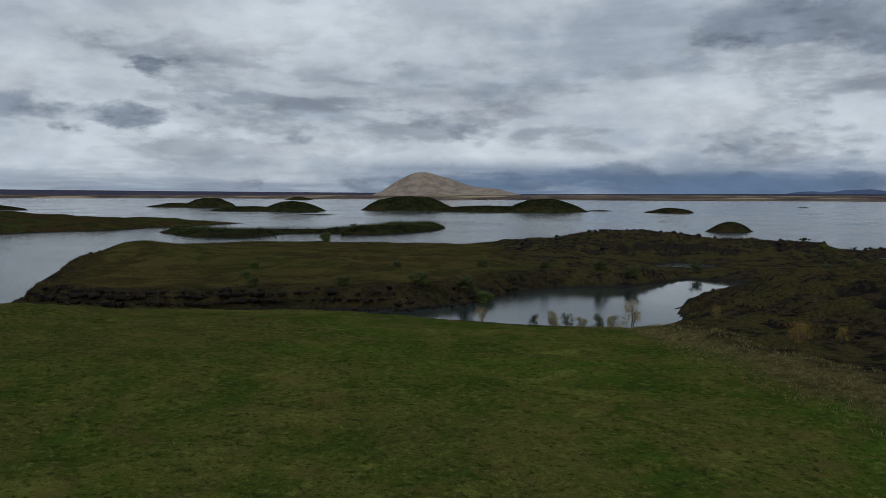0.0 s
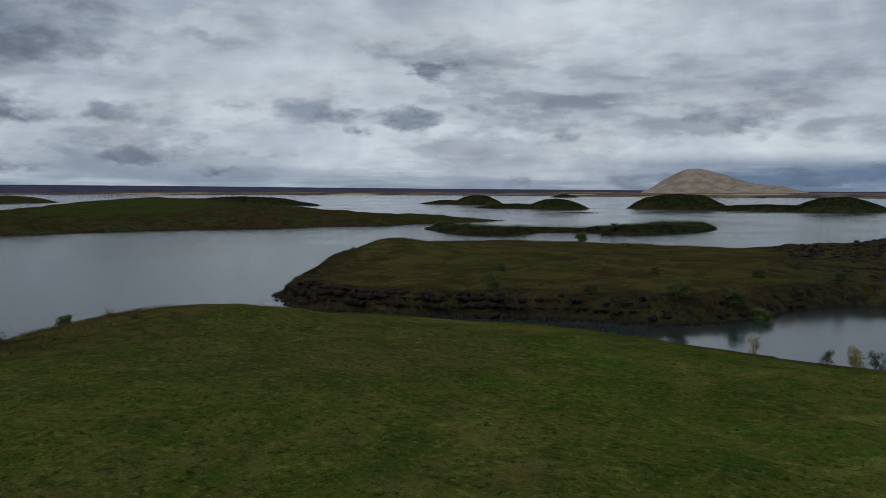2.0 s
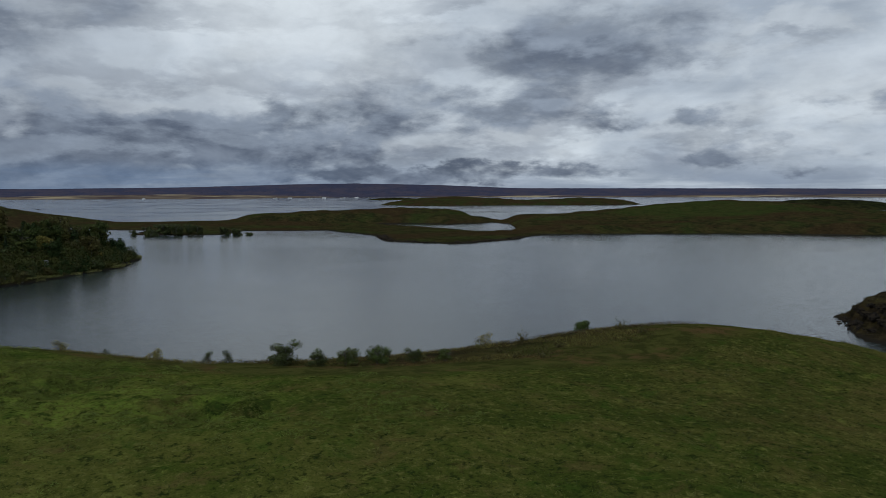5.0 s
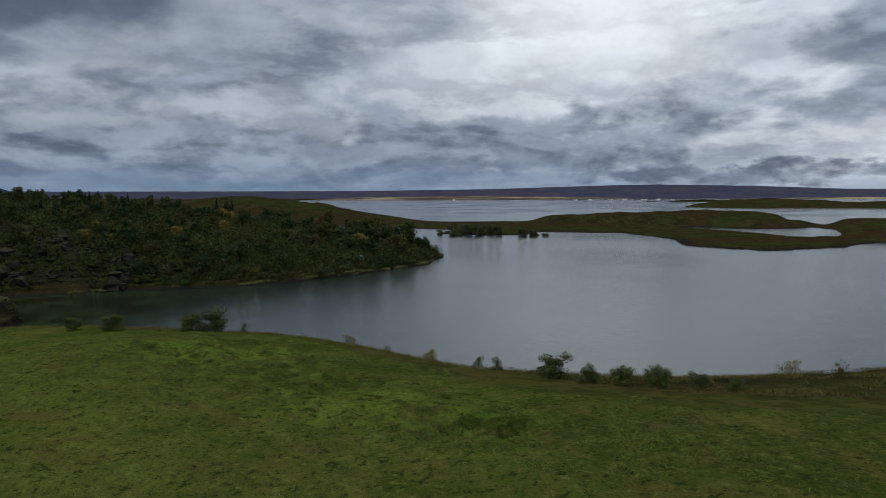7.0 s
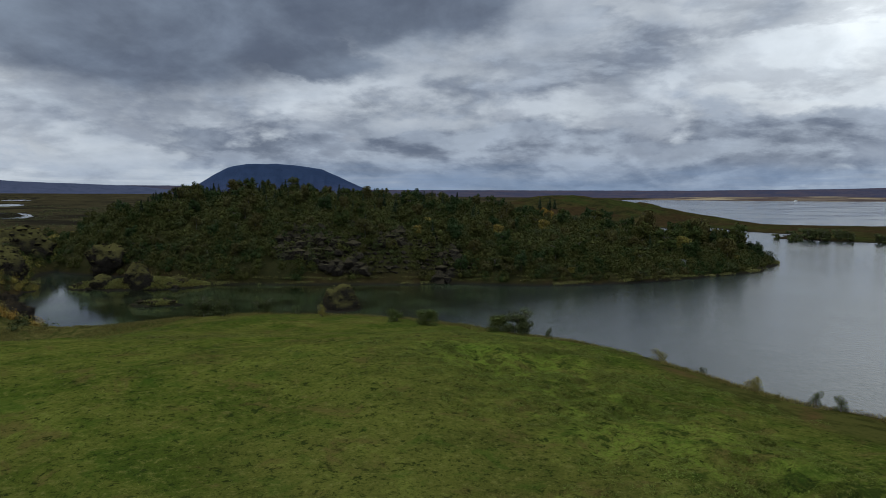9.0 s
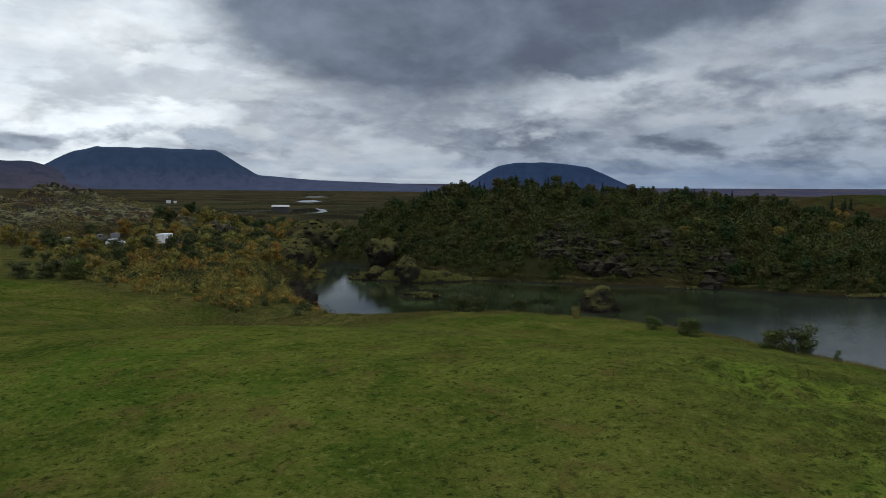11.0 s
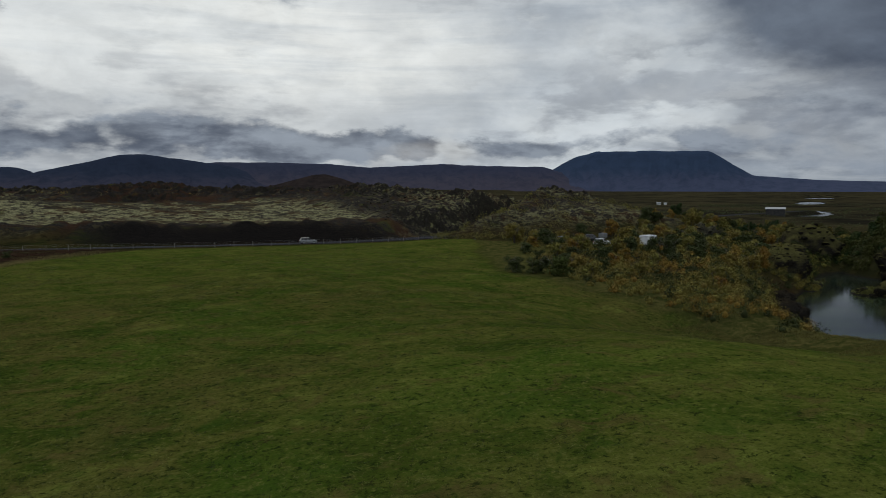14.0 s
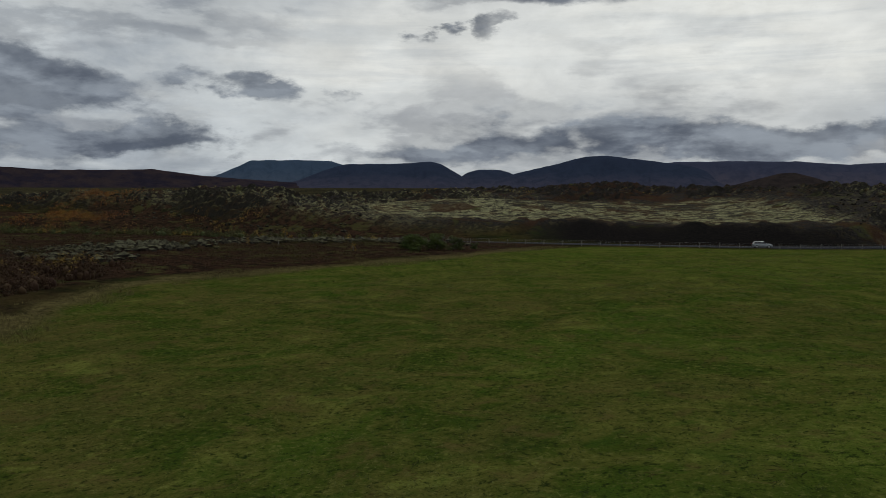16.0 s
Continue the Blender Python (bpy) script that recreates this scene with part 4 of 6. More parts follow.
def with_hearts(lv, lq, rows, rng, fill=0.55):
    hv, hq = hearts(rows, rng, fill)
    return np.concatenate([lv, hv]), np.concatenate([lq, hq + len(lv)])


def leaf_material(name, a, b, c):
    """Leaves of three tones, each leaf and each plant its own."""
    m, k = material(name)
    each = k.add("ShaderNodeNewGeometry").outputs["Random Per Island"]
    plant = k.add("ShaderNodeObjectInfo").outputs["Random"]
    col = k.mix(each, a, b)
    col = k.mix(k.span(plant, 0.35, 1.0, 0.0, 0.8), col, c)
    spot = k.noise(k.add("ShaderNodeNewGeometry").outputs["Position"], 0.4, 3.0, 0.6)
    col = k.mix(k.span(spot, 0.45, 0.62, 0.0, 0.6), col, c)
    hue = k.add("ShaderNodeHueSaturation", {"Hue": k.math("MULTIPLY_ADD", each, 0.03, 0.485), "Value": k.math("MULTIPLY_ADD", each, 0.5, 0.72), "Color": col})
    finish(k, hue.outputs[0], 0.85, spec=0.05)
    return m


TUSSOCK = leaf_material("tussock_leaf", (0.03, 0.03, 0.009), (0.055, 0.048, 0.015), (0.036, 0.024, 0.01))
BARK = plain("bark", (0.05, 0.042, 0.035), (0.11, 0.1, 0.09), 0.5, 0.9, 0.6, 0.03)
BIRCH_LEAF = leaf_material("birch_leaf", (0.02, 0.032, 0.008), (0.033, 0.044, 0.012), (0.045, 0.043, 0.011))
SPRUCE_LEAF = leaf_material("spruce_needles", (0.012, 0.02, 0.01), (0.02, 0.03, 0.015), (0.016, 0.027, 0.011))
GOLD_LEAF = leaf_material("autumn_leaf", (0.14, 0.095, 0.02), (0.19, 0.13, 0.03), (0.15, 0.082, 0.018))
OLIVE_LEAF = leaf_material("olive_leaf", (0.095, 0.092, 0.02), (0.145, 0.13, 0.034), (0.135, 0.1, 0.025))
DEEP_LEAF = leaf_material("deep_green_leaf", (0.013, 0.026, 0.009), (0.022, 0.036, 0.012), (0.02, 0.032, 0.009))
DULL_LEAF = leaf_material("dull_leaf", (0.04, 0.04, 0.014), (0.058, 0.055, 0.02), (0.046, 0.04, 0.013))
GREEN_LEAF = leaf_material("fresh_willow_leaf", (0.032, 0.05, 0.013), (0.055, 0.075, 0.02), (0.05, 0.058, 0.016))
WILLOW_LEAF = leaf_material("willow_leaf", (0.034, 0.045, 0.016), (0.054, 0.064, 0.024), (0.03, 0.036, 0.012))


def crown_points(lobes, per, rng, low=-0.9):
    pts, out = [], []
    for cx, cy, cz, rx, rz in lobes:
        d = rng.normal(0, 1, (per, 3))
        d /= np.linalg.norm(d, axis=1, keepdims=True)
        d[:, 2] = np.where(d[:, 2] < low, -d[:, 2], d[:, 2])
        rad = rng.uniform(0.62, 1.05, per)[:, None]
        pts.append(np.array((cx, cy, cz)) + d * rad * np.array((rx, rx, rz)))
        out.append(d)
    return np.concatenate(pts), np.concatenate(out)


def broadleaf(name, label, tall, wide, leaf, seed, lobes=9, per=60, size=0.36, stems=1, group="", base=0.25, category="tree", heart=0.55):
    """A tree or shrub: a trunk or stems with limbs, and a crown of leaf clumps."""
    rng = np.random.RandomState(seed)
    top = new(name)
    tubes, spots, stem_at = [], [], []
    for s in range(stems):
        stem_at.append(len(tubes))
        a, lean = rng.uniform(0, 6.28), (0.0 if stems == 1 else rng.uniform(0.15, 0.4) * wide)
        foot = np.array((math.cos(a), math.sin(a), 0)) * lean * 0.25
        tip = np.array((math.cos(a) * lean, math.sin(a) * lean, tall * rng.uniform(0.7, 0.85)))
        path = [foot * (1 - t) + tip * t + np.append(rng.normal(0, 0.04, 2) * tall * t, 0) for t in np.linspace(0, 1, 6)]
        path[0][2] = -0.4
        r0 = 0.03 * tall / (1 if stems == 1 else 1.7)
        tubes.append(tube(path, np.linspace(r0, r0 * 0.2, 6), 4))
        for b in range(3 if stems > 1 else 6):
            t = rng.uniform(0.35, 0.9)
            p = foot * (1 - t) + tip * t
            a2 = rng.uniform(0, 6.28)
            e = p + np.array((math.cos(a2), math.sin(a2), rng.uniform(0.3, 0.9))) * wide * rng.uniform(0.25, 0.42)
            e[2] = min(e[2], tall * 0.92)
            tubes.append(tube([p, (p + e) / 2 + np.array((0, 0, 0.05 * tall)), e], [r0 * 0.45, r0 * 0.3, r0 * 0.1], 3))
            spots.append(e)
    rng.shuffle(spots)
    rows = []
    for i in range(lobes):
        a, z = rng.uniform(0, 6.28), rng.uniform(base, 0.86)
        reach = wide * 0.5 * math.sqrt(max(0.05, 1 - ((z - 0.45) / 0.6) ** 2)) * rng.uniform(0.3, 0.75)
        if stems > 1:
            z = base + (0.8 - base) * (i + 0.5) / lobes
        c = np.array((math.cos(a) * reach, math.sin(a) * reach, z * tall)) if stems > 1 or i >= len(spots) // 3 else spots[i]
        rows.append((*c, wide * rng.uniform(0.17, 0.29), tall * rng.uniform(0.12, 0.2)))
    pts, out = crown_points(rows, per, rng)
    pts[:, 2] = np.maximum(pts[:, 2], 0.05)
    for i, j in zip(stem_at, stem_at[1:] + [len(tubes)]):
        v, q = join(tubes[i:j])
        part("trunk" if stems == 1 else "stem", mesh_from("trunk", v, q, BARK), top)
    lv, lq = with_hearts(*leaves(pts, out, size, rng), rows, rng, heart)
    part("crown", fast_mesh("crown", lv, lq, leaf), top)
    return tagged(top, label, category, group)


def spruce(label, tall, wide, seed, group=""):
    rng = np.random.RandomState(seed)
    top = new("spruce_tree")
    v, q = tube([(0, 0, -0.4), (0.03, 0, tall * 0.5), (0, 0.02, tall)], [0.028 * tall, 0.018 * tall, 0.004 * tall])
    part("trunk", mesh_from("trunk", v, q, BARK), top)
    pts, out = [], []
    for z in np.linspace(0.1, 0.99, 17):
        n = int(4 + 22 * (1 - z))
        for a in rng.uniform(0, 6.28, n):
            for t in (0.3, 0.5, 0.68, 0.85, 1.0):
                r = wide * 0.5 * (1 - z) ** 0.85 * t * rng.uniform(0.75, 1.15)
                pts.append((math.cos(a) * r, math.sin(a) * r, tall * z - r * 0.3 + rng.normal(0, 0.05)))
                out.append((math.cos(a) * 0.5, math.sin(a) * 0.5, 0.7))
    pts, out = np.array(pts), np.array(out)
    lv, lq = leaves(pts, out, 0.24, rng, 1.9)
    part("crown", fast_mesh("crown", lv, lq, SPRUCE_LEAF), top)
    return tagged(top, label, "tree", group)


USED = set()


def plant(model, x, y, scale=1.0, turn=0.0, sink=0.05, squash=1.0, z=None):
    """Puts the model itself at its first place, and a copy at each later one."""
    z = float(ground_at(x, y)[0]) if z is None else z
    m = pose(x, y, z - sink, 0, 0, turn) @ Matrix.Diagonal((scale, scale, scale * squash, 1))
    if model.name not in USED:
        USED.add(model.name)
        model.matrix_basis = m
        return model
    keep, model.scale = model.scale.copy(), (1, 1, 1)
    made = copy_thing(model, m)
    model.scale = keep
    return made


def scatter(outline, count, seed, gap=1.0):
    """Random places within an outline, no two closer than gap."""
    rng = np.random.RandomState(seed)
    p = np.array(outline, float)
    got = np.zeros((0, 2))
    for _ in range(60):
        c = rng.uniform(p.min(0), p.max(0), (count * 2, 2))
        c = c[inside(c[:, 0], c[:, 1], outline, 5) > 0]
        for q in c:
            if len(got) >= count:
                return got
            if not len(got) or np.min(np.hypot(*(got - q).T)) > gap:
                got = np.vstack([got, q])
    return got


# ---- the wood on the peninsula ----
GROVE = [(-133, -70), (-141, -47), (-152, -22), (-155, -5), (-164, 7), (-179, 21), (-197, 35), (-218, 42), (-230, 40), (-236, 20), (-224, -10), (-218, -50), (-214, -84), (-200, -122), (-176, -140), (-150, -124), (-140, -104)]
birches = [broadleaf("birch_tree", "dark green birch tree in the lakeside wood", 6.2, 4.8, (BIRCH_LEAF, DEEP_LEAF, BIRCH_LEAF, DULL_LEAF)[i], 11 + i, 15, 88, 0.34, 1, "trees of the wood", 0.18) for i in range(4)]
willows = [broadleaf("willow_bush", "grey-green willow bush in the lakeside wood", 3.4, 4.2, (WILLOW_LEAF, DULL_LEAF)[i], 31 + i, 12, 82, 0.29, 4, "bushes of the wood", 0.12, "bush") for i in range(2)]
golden = [broadleaf("autumn_birch", "birch turning yellow-brown in the lakeside wood", 5.2, 3.6, leaf, 41 + i, 12, 100, 0.28, 1, "yellowing trees", 0.2) for i, leaf in enumerate((OLIVE_LEAF, GOLD_LEAF))]
spruces = [spruce("dark spruce standing in the lakeside wood", 6.8, 2.9, 51 + i, "spruces of the wood") for i in range(2)]
rng = np.random.RandomState(5)
spots = scatter(GROVE, 430, 3, 3.0)
heights = ground_at(spots[:, 0], spots[:, 1])
for (x, y), z in zip(spots, heights):
    shore = inside(np.array([x]), np.array([y]), WOOD, 60)[0]
    bare = shore < 10 and -62 < y < -26
    u = rng.rand()
    if bare and u < 0.55:
        continue
    s = rng.uniform(0.45, 0.78) * (0.8 if shore < 7 else 1.0)
    if y > 8 or (x < -215 and y > -20):
        s *= 1.55
    top_ridge = z > 11.5
    if top_ridge and u < 0.4 or u < 0.07:
        model = spruces[rng.randint(2)]
        s *= 0.55 if y > 8 else 0.9
    elif u < 0.11:
        model = golden[0 if rng.rand() < 0.8 else 1]
    elif u < 0.42 or bare:
        model = willows[rng.randint(2)]
        s *= 0.9
    else:
        model = birches[rng.randint(4)]
    plant(model, x, y, s, rng.uniform(0, 360), 0.15, rng.uniform(0.85, 1.1), z)
# spruces and a dark grove on the grassy hill behind
for x, y, s in ((-452, -60, 1.0), (-458, -66, 1.2), (-464, -58, 1.0), (-470, -62, 0.9), (-447, -68, 0.9)):
    plant(spruces[0], x, y, s, x * 7)
for x, y, s in ((-415, -30, 1.3), (-410, -24, 1.2), (-420, -22, 1.3), (-405, -32, 1.1), (-426, -30, 1.1)):
    plant(birches[1], x, y, s, x * 7)
# dark clumps on the narrow spit
for x, y, s in ((-332, 60, 0.9), (-350, 66, 0.9), (-348, 61, 0.8), (-340, 71, 1.1), (-346, 78, 0.9), (-337, 80, 0.9), (-329, 95, 0.8), (-327, 100, 0.7), (-338, 62, 0.9), (-342, 67, 1.1), (-336, 71, 1.0), (-345, 73, 0.9), (-341, 77, 0.7), (-330, 90, 0.9), (-334, 95, 0.6), (-346, 55, 0.6)):
    plant(willows[0], x, y, s * 1.4, x * 5)


def leaf_stuff(name, label, category, outline, count, leaf, seed, lo, hi, size, keep=None, clump=0, spread=0.8):
    """Low growth that nobody could count: leaf quads close over the ground."""
    rng = np.random.RandomState(seed)
    p = np.array(outline, float)
    c = rng.uniform(p.min(0), p.max(0), (count * 6, 2))
    c = c[inside(c[:, 0], c[:, 1], outline, 5) > 0]
    if keep is not None:
        c = c[keep(c[:, 0], c[:, 1])]
    c = c[:count]
    if clump:
        c = np.repeat(c, clump, 0) + rng.normal(0, spread, (len(c) * clump, 2))
    z, _ = land(c[:, 0], c[:, 1])
    ok = z > 0.03
    c, z = c[ok], z[ok]
    pts = np.column_stack([c, z + rng.uniform(lo, hi, len(c))])
    out = np.column_stack([rng.normal(0, 0.4, (len(c), 2)), np.ones(len(c)) * 0.6])
    lv, lq = leaves(pts, out, size, rng)
    return tagged(new(name, fast_mesh(name, lv, lq, leaf)), label, category, kind="stuff")


for i, (x, y) in enumerate([(-151 - 0.9 * t, -20 + 3.1 * t) for t in np.arange(0, 9, 0.8)] + [(-160 - 3.1 * t, 9 + 2.45 * t) for t in np.arange(0, 14, 0.9)] + [(-135 - 0.5 * t, -70 - 3.0 * t) for t in np.arange(0, 9, 0.8)]):
    if ground_at(x - 1.5 - (i % 3), y + (i % 2))[0] < 0.3:
        continue
    plant(willows[i % 2], x - 1.5 - (i % 3), y + (i % 2), 0.55 + 0.3 * ((i * 29) % 10) / 10, i * 67, 0.1, 0.9)
def thicket(name, label, outline, count, leaf, seed, lo, hi, per, size, keep=None):
    """A close cover of low round bushes that nobody could count."""
    rng = np.random.RandomState(seed)
    p = np.array(outline, float)
    c = rng.uniform(p.min(0), p.max(0), (count * 6, 2))
    c = c[inside(c[:, 0], c[:, 1], outline, 5) > 0]
    c = (c if keep is None else c[keep(c[:, 0], c[:, 1])])[:count]
    z = ground_at(c[:, 0], c[:, 1])
    c, z = c[z > 0.1], z[z > 0.1]
    r = rng.uniform(lo, hi, len(c))
    d = rng.normal(0, 1, (len(c), per, 3))
    d /= np.linalg.norm(d, axis=2, keepdims=True)
    d[..., 2] = np.abs(d[..., 2])
    high = rng.uniform(0.8, 1.7, len(c))[:, None]
    limbs = rng.normal(0, 1, (len(c), 5, 3)) + np.array((0, 0, 0.5))
    limbs /= np.linalg.norm(limbs, axis=2, keepdims=True)
    bulge = 0.55 + 0.6 * np.max(np.einsum("npk,nlk->npl", d, limbs), axis=2, keepdims=True).clip(0, 1) ** 3
    d = d * bulge * rng.uniform(0.7, 1.08, bulge.shape)
    q = np.stack([c[:, 0, None] + d[..., 0] * r[:, None], c[:, 1, None] + d[..., 1] * r[:, None], z[:, None] + d[..., 2] * r[:, None] * high], -1)
    q = q + rng.normal(0, 0.13, q.shape)
    lv, lq = with_hearts(*leaves(q.reshape(-1, 3), d.reshape(-1, 3), size, rng), np.column_stack([c, z + r * 0.15, r, r * high[:, 0]]), rng, 0.36)
    return tagged(new(name, fast_mesh(name, lv, lq, leaf)), label, "shrubs", kind="stuff")


THICKET_LEAF = leaf_material("thicket_leaf", (0.017, 0.029, 0.008), (0.036, 0.048, 0.013), (0.045, 0.043, 0.011))
thicket("thicket", "close dark green thicket covering the wooded slope", GROVE, 2900, THICKET_LEAF, 60, 0.8, 1.9, 100, 0.3, lambda x, y: (inside(x, y, WOOD, 60) > 5) | (fbm(x, y, 6, 2, 33) > -0.1))
thicket("low_thicket", "olive and grey-green bushes along the wooded slope", GROVE, 600, WILLOW_LEAF, 59, 0.8, 1.7, 100, 0.28)
leaf_stuff("undergrowth", "dense dark green undergrowth below the wood's trees", "shrubs", GROVE, 16000, BIRCH_LEAF, 61, 0.1, 1.0, 0.28, lambda x, y: (inside(x, y, WOOD, 60) > 9) | (y < -66) | (y > -20) | (fbm(x, y, 9, 2, 33) > 0.25))
SHORE = [(-118, -100), (-128, -66), (-137, -46), (-147, -20), (-150, -4), (-159, 9), (-175, 24), (-194, 38), (-219, 46), (-232, 46), (-228, 40), (-200, 33), (-180, 20), (-160, 0), (-152, -25), (-142, -48), (-133, -68), (-140, -100)]
FERN_LEAF = leaf_material("shore_herbs", (0.1, 0.1, 0.028), (0.17, 0.16, 0.06), (0.08, 0.085, 0.022))
BELT = [(-116, -110), (-126, -66), (-136, -42), (-147, -18), (-150, -2), (-160, 12), (-176, 26), (-196, 40), (-222, 48), (-236, 44), (-226, 30), (-200, 25), (-184, 12), (-168, -4), (-160, -25), (-152, -50), (-142, -76), (-146, -118)]


def by_shore(x, y):
    """Close to the wood's waterline, but for the bare rock slope."""
    d = inside(x, y, WOOD, 60)
    return (d > 0.9) & (d < 13) & ((y < -58) | (y > -22) | (d > 9) | (fbm(x, y, 6, 2, 37) > 0.28))


thicket("shore_thicket", "low green bushes along the wood's shore", BELT, 900, THICKET_LEAF, 54, 0.6, 1.8, 100, 0.27, by_shore)
thicket("dark_shore_thicket", "dark green bushes hanging over the wood's shore", BELT, 420, DEEP_LEAF, 53, 0.7, 2.0, 100, 0.27, by_shore)
thicket("olive_shore_thicket", "olive bushes along the wood's shore", BELT, 160, DULL_LEAF, 52, 0.6, 1.5, 100, 0.25, by_shore)
leaf_stuff("shore_herbs", "yellow-green herbs growing along the wood's shore", "plants", SHORE, 9000, FERN_LEAF, 62, 0.03, 0.5, 0.16, lambda x, y: (fbm(x, y, 6, 2, 35) > -0.1) & (inside(x, y, WOOD, 60) < 3.2), 12, 0.6)

# ---- scrub by the inlet, heath and bank bushes ----
SCRUB = [(-56, -78), (-66, -60), (-80, -62), (-96, -82), (-112, -96), (-130, -114), (-150, -122), (-190, -160), (-210, -210), (-150, -200), (-110, -170), (-90, -160), (-74, -140), (-64, -105)]
bush = {}
for key, leaf, label, tall, wide in (("gold", GOLD_LEAF, "orange-brown autumn shrub in the lava scrub", 2.0, 2.0), ("olive", OLIVE_LEAF, "olive-yellow shrub in the lava scrub", 2.1, 2.4), ("green", WILLOW_LEAF, "dull green willow shrub in the lava scrub", 1.9, 2.5)):
    bush[key] = [broadleaf("shrub", label, tall, wide, leaf, 71 + i + len(label), 11, 95, 0.14, 4, "shrubs by the inlet", 0.1, "shrub") for i in range(2)]
VEHICLES = [(-101, -153), (-93, -152), (-98, -141), (-106.5, -135), (-107, -158)]


def hides_vehicle(x, y):
    """Within the open ground kept round and before the parked vehicles."""
    return any(abs((x - vx) * 0.77 - (y - vy) * 0.64) < 3.4 and -3 < (x - vx) * 0.64 + (y - vy) * 0.77 < 15 for vx, vy in VEHICLES)


rng = np.random.RandomState(9)
spots = scatter(SCRUB, 210, 8, 2.6)
for (x, y), z in zip(spots, ground_at(spots[:, 0], spots[:, 1])):
    far = step(-y - 0.4 * x, 90, 170)
    u = rng.rand()
    kind = "gold" if u < 0.2 else "olive" if u < 0.62 else "green"
    if z < 0.25 or hides_vehicle(x, y):
        continue
    plant(bush[kind][rng.randint(2)], x, y, rng.uniform(0.6, 1.25) * (1 + 0.7 * far), rng.uniform(0, 360), 0.05, rng.uniform(0.85, 1.3), z)
for i, (x, y) in enumerate(scatter([(-141, -110), (-150, -122), (-176, -140), (-205, -122), (-214, -150), (-185, -176), (-158, -152)], 60, 19, 3.6)):
    plant(birches[i % 4] if i % 6 else golden[0], x, y, 0.6 + 0.3 * ((i * 37) % 10) / 10, i * 71, 0.1)
for i, (x, y) in enumerate(scatter([(-132, -158), (-146, -128), (-170, -146), (-215, -190), (-240, -260), (-190, -250), (-150, -200)], 60, 18, 4.5)):
    plant((birches[i % 4], golden[0], willows[0], birches[(i + 1) % 4], golden[i % 2])[i % 5], x, y, 0.55 + 0.35 * ((i * 37) % 10) / 10, i * 71, 0.1)
leaf_stuff("scrub", "low autumn scrub of brown and olive leaves", "shrubs", SCRUB, 40000, OLIVE_LEAF, 63, 0.03, 0.45, 0.13, None)
INLET = [(-56, -68), (-63, -52), (-70, -45), (-84, -49), (-100, -72), (-116, -90), (-122, -110), (-112, -134), (-88, -130), (-70, -112), (-60, -90)]
thicket("olive_thicket", "yellow-olive low bushes on the inlet's bank", INLET, 800, OLIVE_LEAF, 55, 0.35, 1.1, 110, 0.15, lambda x, y: fbm(x, y, 10, 3, 91) > -0.15)
thicket("willow_thicket", "dull green low bushes on the inlet's bank", INLET, 300, WILLOW_LEAF, 56, 0.5, 1.3, 110, 0.17)
thicket("gold_thicket", "orange-brown low bushes on the inlet's bank", INLET, 170, GOLD_LEAF, 57, 0.5, 1.1, 110, 0.15, lambda x, y: fbm(x, y, 14, 2, 92) > 0.12)
CRAGSIDE = [(-108, -94), (-118, -96), (-133, -111), (-146, -115), (-156, -122), (-170, -140), (-152, -152), (-112, -136), (-104, -112)]
thicket("cragside_thicket", "dark green bushes between the inlet's crags", CRAGSIDE, 330, THICKET_LEAF, 50, 0.7, 1.9, 100, 0.24)
thicket("cragside_bushes", "olive-brown bushes between the inlet's crags", CRAGSIDE, 260, OLIVE_LEAF, 49, 0.6, 1.5, 100, 0.2)
leaf_stuff("rust_scrub", "low rust-brown scrub among the shrubs", "shrubs", SCRUB, 6000, GOLD_LEAF, 64, 0.05, 0.6, 0.12, lambda x, y: fbm(x, y, 12, 3, 36) > 0.05)

dark_bush = [broadleaf("willow_bush", "dark green willow bush at the pasture's edge", 2.4, 2.9, (WILLOW_LEAF, GREEN_LEAF)[i], 91 + i, 15, 190, 0.11, 6, "bushes on the bank", 0.08, "bush", 0.4) for i in range(2)]
thin_birch = [broadleaf("birch_sapling", "thin young birch on the lake bank", 2.2, 2.0, leaf, 95 + i, 11, 110, 0.085, 5, "saplings on the bank", 0.06, "sapling", 0.15) for i, leaf in enumerate((WILLOW_LEAF, OLIVE_LEAF))]
gold_tree = broadleaf("autumn_birch", "small golden-brown birch on the lake bank", 3.6, 2.5, GOLD_LEAF, 99, 12, 120, 0.075, 3, "saplings on the bank", 0.15, "sapling", 0.15)
# bank bushes: x, y, scale
BANK = [(-50, 34, 0.75), (-48, 35.6, 0.5), (-47, 37.4, 0.55), (-46.5, 39.4, 0.55), (-45.5, 41.5, 0.45), (-44, 43, 0.4), (-50, 59, 0.6), (-52, 69, 0.5), (-71, 9, 1.0), (-72, 7, 0.8), (-73, 0, 0.75), (-41, 74, 0.5), (-75, -4, 0.6),
        (-58, -77, 1.35), (-53, -81, 1.1), (-55.4, -79.5, 1.0), (30, -121, 1.5), (33, -118, 1.5), (27, -123, 1.2), (36, -121, 1.3), (24, -126, 0.6), (-59, -34, 0.7), (-80, -22, 0.9), (-76, -24, 0.8), (-77, -27, 1.0)]
for x, y, s in BANK:
    plant(dark_bush[int(x + y) % 2], x, y, s, x * 31 % 360, 0.08)
